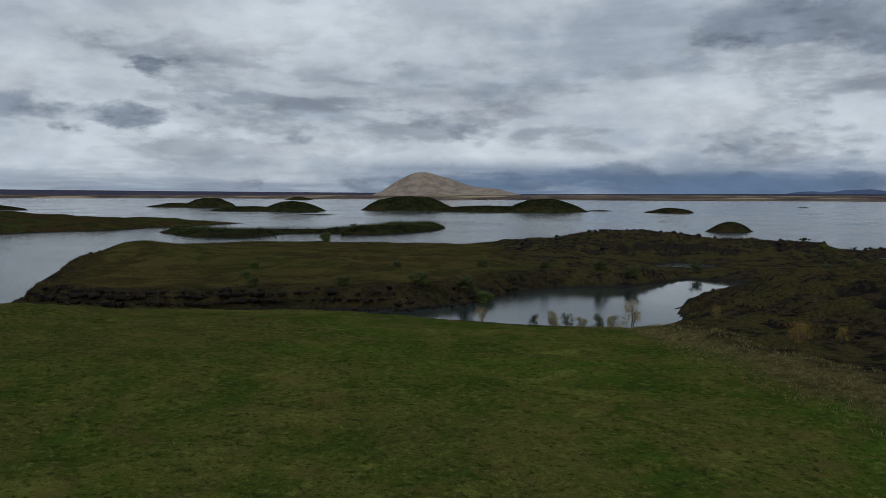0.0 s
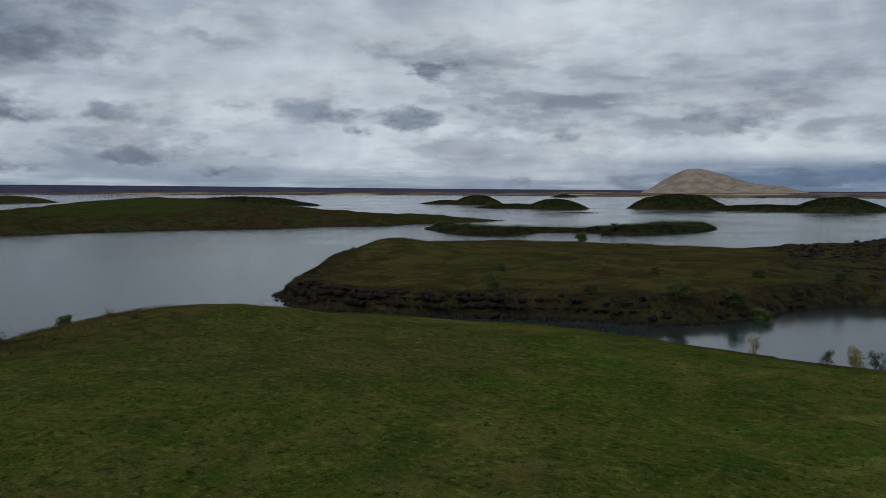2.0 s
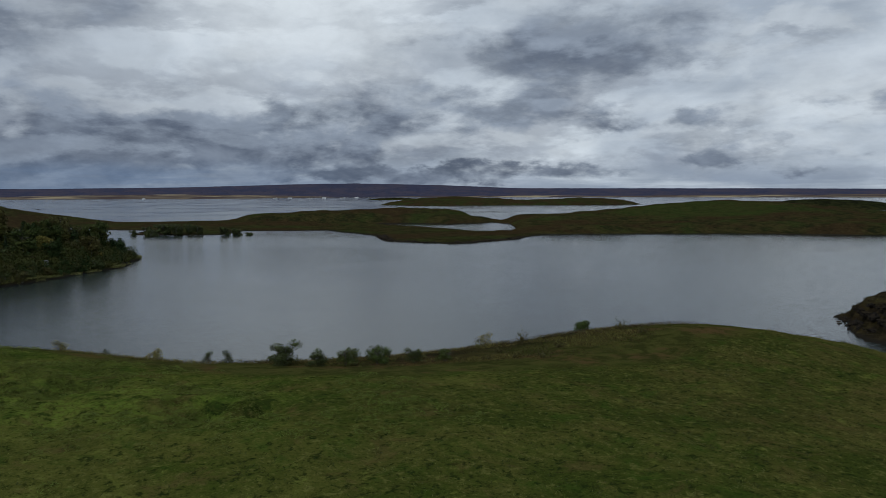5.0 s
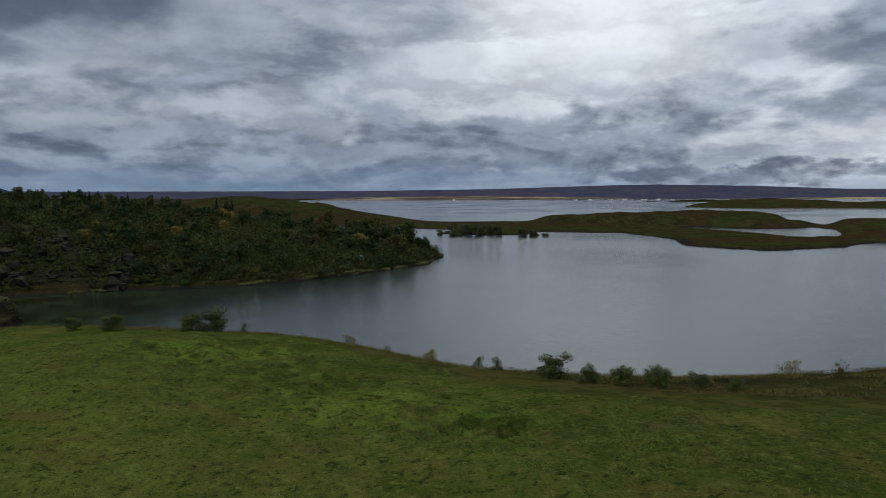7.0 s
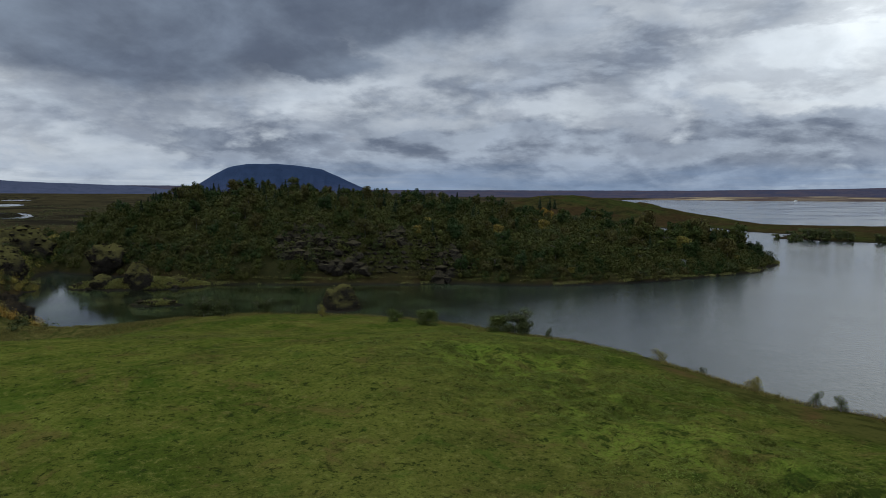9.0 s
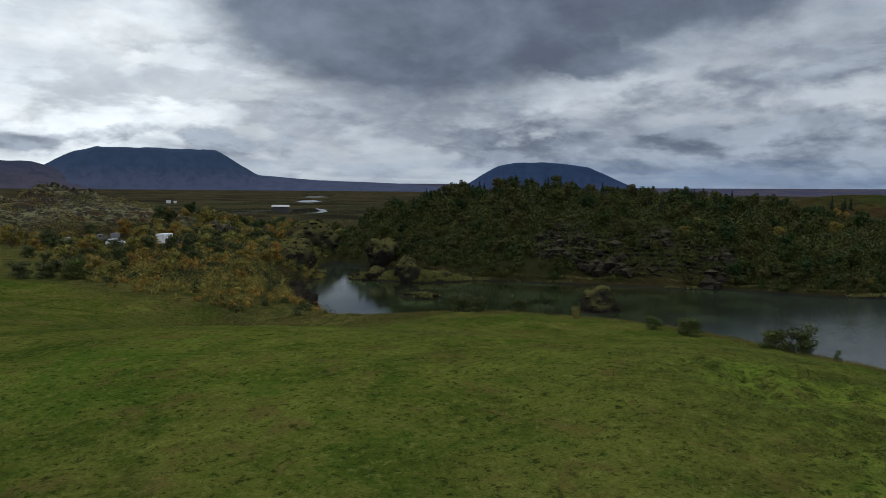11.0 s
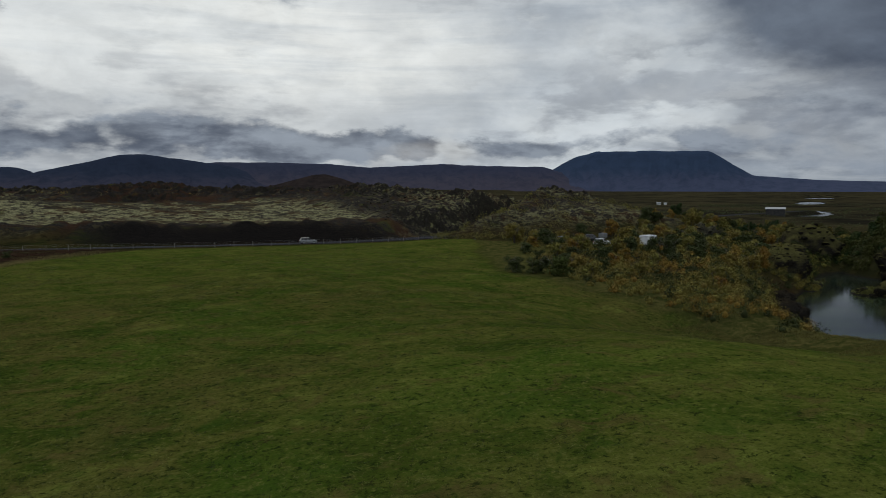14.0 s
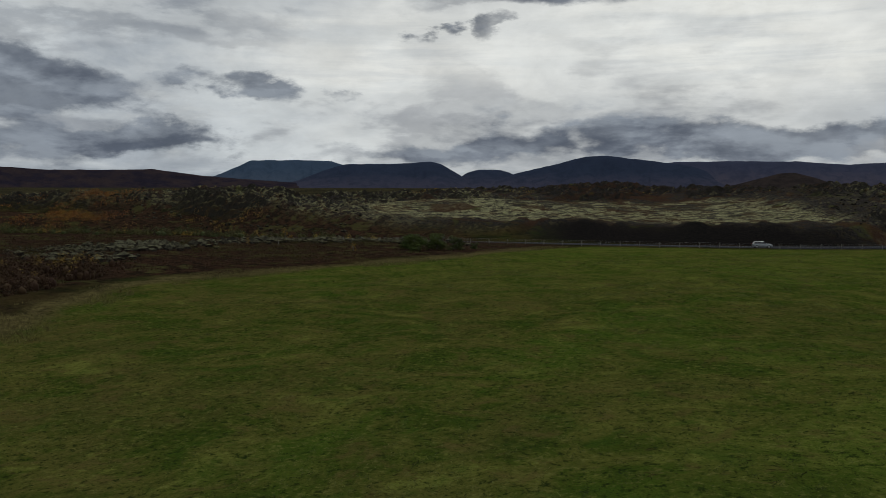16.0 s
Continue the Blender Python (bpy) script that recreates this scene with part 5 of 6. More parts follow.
SAPLINGS = [(9, 74.5), (11, 75), (12.6, 75), (14, 75.5), (15.6, 75), (17, 75), (-43, 75), (-47, 73), (-38, 75), (-57, 27), (-61, 24), (-64, 21), (-53, 31), (-48, 36), (-49, 40), (-60, 27), (-69, 12), (-77, -13), (-79, -17), (31, 92), (36, 99), (-52, 51), (-55, 30)]
for i, (x, y) in enumerate(SAPLINGS):
    plant(thin_birch[i % 2], x, y, (0.62 if i < 6 else 0.36) + 0.3 * ((i * 37) % 10) / 10, i * 53, 0.05)
plant(gold_tree, 19, 75, 0.95, 10)
plant(gold_tree, 4, 77, 0.6, 80)
for x, y, s in ((31, 58, 0.4), (27, 57, 0.55), (29, 60, 0.5), (27, 74, 0.45), (78, -147, 0.8), (90, -153, 0.7), (70, -118, 0.5), (44, -113, 0.5)):
    plant(gold_tree, x, y, s, x * 17)
# bushes of the headland and the islets
HEATHS = [(-36, 229, 1.5), (-34, 129, 0.7), (-36, 143, 0.8), (-9, 145, 0.7), (-4, 121, 1.2), (4, 124, 1.3), (7, 122, 1.1), (-20, 208, 0.5), (8, 150, 0.9), (31, 147, 1.1), (37, 147, 1.2), (-43, 331, 2.0), (-40, 334, 1.3), (110, 217, 1.3), (20, 150, 0.8),
          (-16, 120, 0.9), (-30, 118, 0.8), (54, 160, 1.0), (82, 160, 0.9), (95, 175, 0.9)]
for x, y, s in HEATHS:
    plant(dark_bush[(x * 3 + y) % 2], x, y, s, x * 13 % 360, 0.08, 0.9)
leaf_stuff("islet_scrub", "dark low scrub covering a narrow islet", "shrubs", STRIP, 7000, WILLOW_LEAF, 65, 0.1, 0.8, 0.32)

# ---- grass ----
STRAW = leaf_material("dry_grass_blades", (0.1, 0.085, 0.034), (0.15, 0.122, 0.05), (0.085, 0.07, 0.026))


def blade_material():
    """Blades that take the pasture's colour where they stand."""
    m, k = material("grass_blades")
    geo = k.add("ShaderNodeNewGeometry")
    lush, green, dull = (k.add("ShaderNodeAttribute", attribute_name=n).outputs["Fac"] for n in ("lush", "green", "dull"))
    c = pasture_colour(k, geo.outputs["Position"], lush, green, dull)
    v = k.math("MULTIPLY_ADD", geo.outputs["Random Per Island"], 0.9, 0.85)
    hue = k.add("ShaderNodeHueSaturation", {"Value": v, "Color": c})
    finish(k, hue.outputs[0], 0.9, spec=0.03)
    return m


BLADE = blade_material()
STRAW_MIX = leaf_material("withered_blades", (0.075, 0.078, 0.018), (0.125, 0.115, 0.036), (0.1, 0.08, 0.025))


def blades(name, label, outline, count, mat, seed, lo, hi, keep=None, radius=None, per=4):
    """Tufts of upright blades; radius: nearer tufts are thicker on the ground out to there."""
    rng = np.random.RandomState(seed)
    if radius:
        a, r = rng.uniform(0, 6.283, count * 2), radius * np.sqrt(rng.uniform(0.02, 1, count * 2))
        c = np.column_stack([MID[0] + r * np.cos(a), MID[1] + r * np.sin(a)])
    else:
        p = np.array(outline, float)
        c = rng.uniform(p.min(0), p.max(0), (count * 8, 2))
    c = c[inside(c[:, 0], c[:, 1], outline, 5) > -1.0]
    if keep is not None:
        c = c[keep(c[:, 0], c[:, 1])]
    c = c[:count]
    c = np.repeat(c, per, 0) + rng.normal(0, 0.09, (len(c) * per, 2))
    z = ground_at(c[:, 0], c[:, 1])
    c, z = c[z > 0.1], z[z > 0.1]
    n = len(c)
    a = rng.uniform(0, 6.283, n)
    side = np.column_stack([np.cos(a), np.sin(a), np.zeros(n)]) * rng.uniform(0.012, 0.03, n)[:, None]
    tip = np.column_stack([rng.normal(0, 0.45, (n, 2)), np.ones(n)]) * rng.uniform(lo, hi, n)[:, None]
    b = np.column_stack([c, z - 0.03])
    v = np.stack([b - side, b + side, b + tip], 1).reshape(-1, 3)
    return tagged(new(name, fast_mesh(name, v, np.arange(3 * n).reshape(-1, 3), mat)), label, "grass", kind="stuff")


def sward(name, label, outline, count, mat, seed, radius, size, keep):
    """Short grass: many small tufts lying close over the ground, thinning out towards radius."""
    rng = np.random.RandomState(seed)
    a, r = rng.uniform(0, 6.283, count * 3), radius * np.sqrt(rng.uniform(0.02, 1, count * 3))
    c = np.column_stack([MID[0] + r * np.cos(a), MID[1] + r * np.sin(a)])
    c = c[(inside(c[:, 0], c[:, 1], outline, 5) > -1.0) & keep(c[:, 0], c[:, 1])][:count]
    z = ground_at(c[:, 0], c[:, 1])
    pts = np.column_stack([c, z + rng.uniform(0.02, 0.13, len(c))])
    lv, lq = leaves(pts, np.column_stack([rng.normal(0, 0.25, (len(c), 2)), np.ones(len(c))]), size, rng, 1.6, 0.1, 0.45)
    me = fast_mesh(name, lv, lq, mat)
    cover = land(c[:, 0], c[:, 1])[1]
    masks_on(me, {n: np.repeat(cover[n], 3) for n in ("lush", "green", "dull")})
    return tagged(new(name, me), label, "grass", kind="stuff")


sward("grass", "short green pasture grass in uneven tufts", FIELD, 170000, BLADE, 81, 78, 0.09, lambda x, y: fbm(x, y, 3, 4, 41) > -0.1)
blades("dry_grass", "straw-coloured dry grass along the pasture's edge", [(17, 70), (18, 50), (21, 33), (38, 0), (56, -45), (61, -44), (44, 0), (27, 34), (25, 52), (23, 74)], 5000, STRAW, 82, 0.08, 0.28)
blades("bank_grass", "rough yellowish grass on the lake bank", [(-38, 76), (-40, 60), (-42, 46), (-48, 34), (-60, 22), (-72, 8), (-80, -8), (-72, -25), (-62, -48), (-60, -62), (-80, -58), (-86, -34), (-92, -12), (-86, 6), (-74, 22), (-62, 34), (-60, 60), (-48, 76)], 30000, STRAW_MIX, 83, 0.08, 0.28, lambda x, y: fbm(x, y, 5, 3, 43) > -0.1)
blades("edge_grass", "pale dry grass where the pasture meets the heath", [(38, -22), (47, -40), (53, -56), (52, -70), (43, -81), (35, -93), (26, -104), (12, -140), (8, -140), (17, -112), (30, -88), (38, -76), (46, -67), (46, -56), (40, -42), (33, -26)], 3000, STRAW, 84, 0.12, 0.45, lambda x, y: fbm(x, y, 9, 3, 45) > -0.15)


def tussocks(name, label, count, mat, seed, keep):
    """Thick tufts of thin blades standing a hand above the sward."""
    rng = np.random.RandomState(seed)
    p = np.array(FIELD, float)
    c = rng.uniform(p.min(0), p.max(0), (count * 8, 2))
    c = c[(inside(c[:, 0], c[:, 1], FIELD, 5) > 0) & keep(c[:, 0], c[:, 1])][:count]
    c = np.repeat(c, 13, 0) + rng.normal(0, 0.15, (len(c) * 13, 2)) * np.array((1.3, 1.0))
    pts = np.column_stack([c, ground_at(c[:, 0], c[:, 1]) + rng.uniform(0.02, 0.16, len(c))])
    lv, lq = leaves(pts, np.column_stack([rng.normal(0, 0.3, (len(c), 2)), np.ones(len(c))]), 0.09, rng, 1.6, 0.12, 0.5)
    return tagged(new(name, fast_mesh(name, lv, lq, mat)), label, "grass", kind="stuff")


DARK_BLADE = leaf_material("dark_tussock", (0.012, 0.02, 0.005), (0.022, 0.031, 0.007), (0.02, 0.022, 0.006))
PALE_BLADE = leaf_material("pale_tussock", (0.05, 0.062, 0.013), (0.08, 0.082, 0.02), (0.072, 0.066, 0.018))
tussocks("dark_tussocks", "dark green tussocks scattered over the pasture", 7500, DARK_BLADE, 86, lambda x, y: (fbm(x, y, 11, 3, 71) > -0.05) & (y > -120))
tussocks("pale_tussocks", "pale yellow-green tussocks scattered over the pasture", 5200, PALE_BLADE, 87, lambda x, y: (fbm(x, y, 9, 3, 72) > 0.05) & (y > -120))


def hummocks(name, label, outline, count, seed, lo, hi, keep):
    """Low cushions of long grass, combed over by the wind."""
    rng = np.random.RandomState(seed)
    p = np.array(outline, float)
    c = rng.uniform(p.min(0), p.max(0), (count * 8, 2))
    c = c[(inside(c[:, 0], c[:, 1], outline, 20) + rng.normal(0, 3.0, len(c)) > 2) & keep(c[:, 0], c[:, 1])][:count]
    r = rng.uniform(lo, hi, len(c))
    n = 100
    a, t = rng.uniform(0, 6.283, (len(c), n)), np.sqrt(rng.uniform(0, 1, (len(c), n)))
    q = np.stack([c[:, 0, None] + np.cos(a) * t * r[:, None] * 1.2, c[:, 1, None] + np.sin(a) * t * r[:, None]], -1).reshape(-1, 2)
    dome = ((1 - t ** 2) * r[:, None] * 0.36).reshape(-1)
    pts = np.column_stack([q, ground_at(q[:, 0], q[:, 1]) + dome])
    out = np.column_stack([(np.cos(a) * t).ravel() * 0.6, (np.sin(a) * t).ravel() * 0.6, np.ones(len(q))])
    lv, lq = leaves(pts, out, 0.085, rng, 1.8, 0.14, 0.45)
    return tagged(new(name, fast_mesh(name, lv, lq, LUSH_BLADE)), label, "grass", kind="stuff")


LUSH_BLADE = leaf_material("lush_blades", (0.052, 0.07, 0.011), (0.078, 0.095, 0.016), (0.068, 0.074, 0.015))
hummocks("grass_hummocks", "bright green cushions of long grass in a wet hollow", [(-62, 2), (-48, 6), (-40, 16), (-32, 24), (-28, 36), (-36, 37), (-46, 28), (-56, 20), (-66, 12)], 800, 85, 0.22, 0.55, lambda x, y: fbm(x, y, 5, 3, 62) > -0.05)
hummocks("field_hummocks", "green cushions of grass over the far pasture", [(0, -60), (46, -62), (38, -80), (8, -132), (-50, -140), (-54, -84), (-58, -66), (-44, -50)], 520, 88, 0.2, 0.6, lambda x, y: fbm(x, y, 9, 3, 63) > 0.1)

# ---- lava: crags and stones ----
def rock_material(name, moss, spread):
    """Dark basalt with pale moss on its upper faces."""
    m, k = material(name)
    geo = k.add("ShaderNodeNewGeometry")
    pos = geo.outputs["Position"]
    n1, n2 = k.noise(pos, 2.8, 7.0, 0.78), k.noise(pos, 7.0, 4.0, 0.7)
    c = k.mix(k.span(n2, 0.38, 0.62), (0.008, 0.0075, 0.007), (0.033, 0.029, 0.024))
    up = k.add("ShaderNodeSeparateXYZ", {0: geo.outputs["Normal"]}).outputs[2]
    c = k.mix(k.math("MULTIPLY", k.span(k.math("ADD", up, k.math("MULTIPLY", n1, 1.2)), 1.2 - spread, 1.95 - spread), 0.9), c, moss)
    c = k.mix(k.math("MULTIPLY", k.span(n1, 0.57, 0.64), 0.35), c, (0.045, 0.03, 0.017))
    finish(k, c, 0.95, k.math("ADD", n1, n2), 1.0, 0.3, 0.0)
    return m


MOSSY = rock_material("mossy_lava", (0.075, 0.07, 0.024), 0.42)
LAVA = rock_material("lichened_lava", (0.11, 0.105, 0.058), 0.1)
SLOPE = rock_material("brown_lava", (0.06, 0.053, 0.032), 0.3)
GREY_ROCK = rock_material("grey_rock", (0.12, 0.115, 0.07), 0.25)
PALE_LAVA = rock_material("pale_lava", (0.1, 0.097, 0.056), 0.12)
BASALT = rock_material("black_lava", (0.042, 0.03, 0.015), 0.0)


def crag_mesh(name, rx, ry, tall, seed, mat, sub=4, jag=0.3):
    """A broken lump of lava: an uneven core, and angular blocks lodged all over it."""
    bm = bmesh.new()
    bmesh.ops.create_icosphere(bm, subdivisions=sub, radius=1.0)
    off = Vector((seed * 3.7, seed * 1.9, seed * 0.7))
    spots = []
    for v in bm.verts:
        d = v.co.normalized()
        big, small = noise.fractal(d * 1.3 + off, 0.9, 2.1, 4), noise.fractal(d * 5.0 + off, 0.8, 2.2, 4)
        s = 1.0 + jag * 0.6 * big + jag * 0.35 * small
        z = d.z * s
        v.co = Vector((d.x * s * rx, d.y * s * ry, z * tall))
        if d.z > -0.1:
            spots.append(v.co.copy())
    n = len(bm.verts)
    core = np.array([v.co[:] for v in bm.verts]), np.array([[v.index for v in f.verts] for f in bm.faces])
    bm.free()
    rng = np.random.RandomState(seed)
    pick = [spots[i] for i in rng.randint(0, len(spots), 90)]
    size = min(rx, ry, tall) * rng.uniform(0.03, 0.11, len(pick))
    lump = BALL_V[None] * rng.uniform(0.55, 1.35, (len(pick), len(BALL_V), 1)) * (size[:, None] * np.array((1.2, 1.2, 0.8)))[:, None, :]
    lump = lump + np.array([p[:] for p in pick])[:, None, :]
    faces = BALL_F[None] + (n + np.arange(len(pick)) * len(BALL_V))[:, None, None]
    me = fast_mesh(name, np.concatenate([core[0], lump.reshape(-1, 3)]), np.concatenate([core[1], faces.reshape(-1, 3)]), mat)
    me.polygons.foreach_set("use_smooth", np.arange(len(me.polygons)) < len(core[1]))
    return me


def crag(x, y, rx, ry, tall, seed, label, mat=MOSSY, turn=0.0, sub=4, jag=0.42, group=""):
    ob = new("lava_crag", crag_mesh("lava_crag", rx, ry, tall, seed, mat, sub, jag))
    z = float(ground_at(x, y)[0])
    ob.matrix_basis = pose(x, y, max(z, -0.3) - 0.12 * tall, 0, 0, turn)
    return tagged(ob, label, "rock", group)


crag(-113, -28.5, 3.0, 2.7, 3.6, 1, "round mossy lava stack standing in the lake", turn=20, jag=0.32)
crag(-122, -74.5, 2.9, 2.4, 3.6, 2, "dark craggy lava islet with moss and herbs", turn=50, jag=0.42)
crag(-119.5, -80.5, 2.6, 1.8, 1.9, 3, "low mossy lava islet beside a crag", turn=20, jag=0.36)
crag(-127.5, -70, 2.0, 1.2, 0.9, 12, "low mossy lava islet beside a crag", turn=115, jag=0.36)
crag(-140, -97, 5.0, 4.0, 4.2, 4, "dark lava crag below the wood", MOSSY, 30, jag=0.5)
crag(-142, -124, 8.0, 6.0, 6.4, 5, "tall mossy lava crag at the inlet", turn=70, jag=0.42)
crag(-113, -98, 5.2, 4.2, 4.4, 6, "dark lava crag with a mossy top by the inlet", turn=10)
crag(-127, -114, 4.6, 3.8, 3.4, 7, "mossy lava crag by the inlet", turn=40)
crag(-131, -150, 5.2, 4.2, 5.0, 8, "pale lichened lava crag among autumn shrubs", LAVA, 20)
crag(-103, -124, 3.2, 2.2, 2.2, 9, "pale lichened lava outcrop in the scrub", LAVA, 60)
crag(-88, -67.5, 4.2, 2.2, 2.6, 10, "black lava ledge at the inlet's shore", BASALT, 20)
crag(-93, -74, 2.8, 1.8, 2.2, 11, "black lava ledge at the inlet's shore", BASALT, 50)


def stones(name, label, places, lo, hi, mat, seed, flat=0.6):
    """Loose stones that nobody could count, each a broken lump of its own."""
    rng = np.random.RandomState(seed)
    n = len(places)
    z = ground_at(places[:, 0], places[:, 1])
    s = (lo + (hi - lo) * rng.rand(n) ** 2.2)[:, None, None]
    v = BALL_V[None] * rng.uniform(0.5, 1.4, (n, len(BALL_V), 1)) * s * np.array((1.15, 1.0, flat))
    a = rng.uniform(0, 6.283, n)
    c, d = np.cos(a)[:, None], np.sin(a)[:, None]
    w = np.stack([v[..., 0] * c - v[..., 1] * d + places[:, :1], v[..., 0] * d + v[..., 1] * c + places[:, 1:2], v[..., 2] + z[:, None] + s[:, :, 0] * 0.12], -1)
    f = (BALL_F[None] + (np.arange(n) * len(BALL_V))[:, None, None]).reshape(-1, 3)
    me = fast_mesh(name, w.reshape(-1, 3), f, mat)
    me.polygons.foreach_set("use_smooth", np.zeros(len(f), bool))
    return tagged(new(name, me), label, "stones", kind="stuff")


def strewn(outline, count, seed, keep=None):
    rng = np.random.RandomState(seed)
    p = np.array(outline, float)
    c = rng.uniform(p.min(0), p.max(0), (count * 5, 2))
    c = c[inside(c[:, 0], c[:, 1], outline, 5) > 0]
    return (c if keep is None else c[keep(c[:, 0], c[:, 1])])[:count]


def along(line, count, spread, seed):
    rng = np.random.RandomState(seed)
    p = np.array(line, float)
    seg = np.hypot(*np.diff(p, axis=0).T)
    t = rng.uniform(0, seg.sum(), count)
    i = np.searchsorted(np.cumsum(seg), t).clip(0, len(seg) - 1)
    u = ((t - (np.cumsum(seg) - seg)[i]) / seg[i])[:, None]
    return p[i] * (1 - u) + p[i + 1] * u + rng.normal(0, spread, (count, 2))


EASTLAVA = [(33, 102), (37, 116), (46, 136), (58, 146), (90, 138), (170, 118), (170, 40), (80, 10), (46, 14), (31, 50), (29, 70)]
stones("lava_stones", "dark rough lava blocks heaped beside the pasture", strewn(EASTLAVA, 2600, 1), 0.08, 0.42, BASALT, 1, 0.75)
stones("lava_heap", "dark lava blocks with heath between them by the pond", strewn([(14, 190), (50, 200), (90, 205), (170, 185), (180, 215), (100, 234), (60, 255), (14, 228)], 1500, 2), 0.15, 0.7, BASALT, 2, 0.75)
stones("headland_stones", "dark stones along the headland's low cliff", np.vstack([along([(-50, 107), (-68, 121), (-76, 144), (-88, 176), (-90, 205)], 600, 1.2, 3), along([(-66, 118), (-55, 110), (-40, 110), (-16, 115), (-2, 114), (5, 122), (14, 134)], 900, 1.0, 23)]), 0.12, 0.65, BASALT, 3, 0.8)
stones("ridge_stones", "grey lichened lava blocks on the ridge", strewn([(70, -172), (90, -165), (190, -170), (260, -140), (270, -260), (150, -215), (80, -215)], 2600, 5), 0.15, 0.6, PALE_LAVA, 5, 0.9)
stones("field_stones", "grey and mossy lava blocks of the lava field", strewn([(-52, -192), (-66, -190), (-90, -200), (-150, -205), (-170, -260), (-140, -330), (-50, -330), (-56, -250)], 2600, 6), 0.15, 0.6, PALE_LAVA, 6, 0.75)
def lava_sheet(name, label, outline, cell, tall, seed, keep=0.0):
    """A broken lava surface over part of the land: jagged crests, and hollows that dip below the ground."""
    p = np.array(outline, float)
    gx, gy = np.meshgrid(np.arange(p[:, 0].min(), p[:, 0].max(), cell), np.arange(p[:, 1].min(), p[:, 1].max(), cell))
    gx, gy = gx + cell * 0.6 * fbm(gx, gy, cell * 2, 1, seed), gy + cell * 0.6 * fbm(gx, gy, cell * 2, 1, seed + 1)
    z, cover = land(gx, gy)
    crest = (1 - np.abs(fbm(gx, gy, 7, 3, seed + 2))) ** 3
    chips = (1 - np.abs(fbm(gx, gy, 2.6, 3, seed + 4))) ** 2
    heaps = step(fbm(gx, gy, 24, 3, seed + 6), -0.35, 0.3)
    rise = tall * (1.1 * crest * heaps + 0.75 * chips * (0.4 + 0.6 * heaps)) - 0.55 * tall
    edge = step(inside(gx, gy, outline, 20) + 4 * fbm(gx, gy, 10, 3, seed + 8), 0, 7) * (1 - keep * cover["lichen"]) * (1 - cover["scoria"]) * (1 - cover["field"])
    z = z + np.where(edge > 0.02, rise * edge, 0) - 0.6 * (1 - step(edge, 0.0, 0.4))
    me = fast_mesh(name, np.stack([gx, gy, z], -1).reshape(-1, 3), grid_faces(*gx.shape), GROUND)
    me.polygons.foreach_set("use_smooth", np.zeros(len(me.polygons), bool))
    masks_on(me, dict(cover, height=z, heather=cover["heather"] * 0.3))
    return tagged(new(name, me), label, "lava", kind="stuff")


lava_sheet("lava_ridge", "black broken lava ridge with grey-green lichen", [(62, -178), (96, -168), (150, -178), (200, -160), (262, -120), (275, -190), (250, -262), (150, -228), (84, -226)], 0.8, 2.4, 90, 0.6)
lava_sheet("lava_field", "broken lava field with pale moss on its crests", [(-58, -192), (-74, -194), (-100, -202), (-132, -204), (-160, -236), (-176, -300), (-120, -336), (-56, -330), (-48, -250)], 0.8, 2.4, 110, 0.5)
lava_sheet("lava_skyline", "low dark lava crests along the skyline", [(-130, -292), (-44, -272), (60, -264), (150, -234), (240, -250), (220, -330), (150, -420), (-80, -440)], 1.4, 2.8, 130, 0.4)
lava_sheet("lava_by_pond", "dark rough lava beside the pond with heath in its hollows", [(32, 104), (38, 120), (50, 140), (62, 146), (92, 134), (150, 110), (150, 50), (80, 16), (48, 22), (34, 52), (31, 76)], 0.7, 1.3, 150)
lava_sheet("lava_by_lake", "dark rough lava heap between the pond and the lake", [(16, 176), (30, 196), (22, 226), (50, 246), (100, 230), (180, 212), (180, 180), (120, 172), (84, 182), (76, 200), (44, 200), (40, 180)], 0.9, 1.3, 170)
stones("heath_stones", "low outcrop of dark lichened lava in heath", np.vstack([along([(97, -88), (90, -97), (83, -108)], 520, 4.6, 8), along([(82, -124), (72, -134), (60, -141)], 420, 4.2, 9), along([(50, -143), (38, -142)], 200, 3.4, 10), along([(74, -84), (86, -80)], 160, 3.0, 16)]), 0.2, 1.0, GREY_ROCK, 8, 0.9)
stones("slope_blocks", "broken grey-brown lava blocks on the slope below the wood", strewn([(-140, -58), (-142, -44), (-149, -22), (-156, -20), (-162, -34), (-156, -50), (-148, -60)], 420, 28, lambda x, y: fbm(x, y, 7, 3, 38) > -0.1), 0.4, 1.5, SLOPE, 28, 0.9)
stones("slope_stones", "broken grey-brown lava below the wood", strewn([(-141, -46), (-152, -18), (-158, -18), (-166, -40), (-158, -58), (-146, -60)], 2200, 11), 0.1, 0.55, SLOPE, 9, 0.85)
stones("islet_stones", "dark stones round small islets and spits", np.vstack([along([(-291, 144), (-257, 134), (-232, 147), (-244, 180), (-254, 192)], 500, 1.2, 12), along([(-109, 308), (-78, 304), (-50, 345), (-16, 341)], 300, 1.5, 13), along([(-118, -70), (-126, -66), (-132, -76), (-118, -84), (-112, -76), (-104, -56), (-108, -60)], 200, 1.6, 14)]), 0.2, 0.9, BASALT, 10)

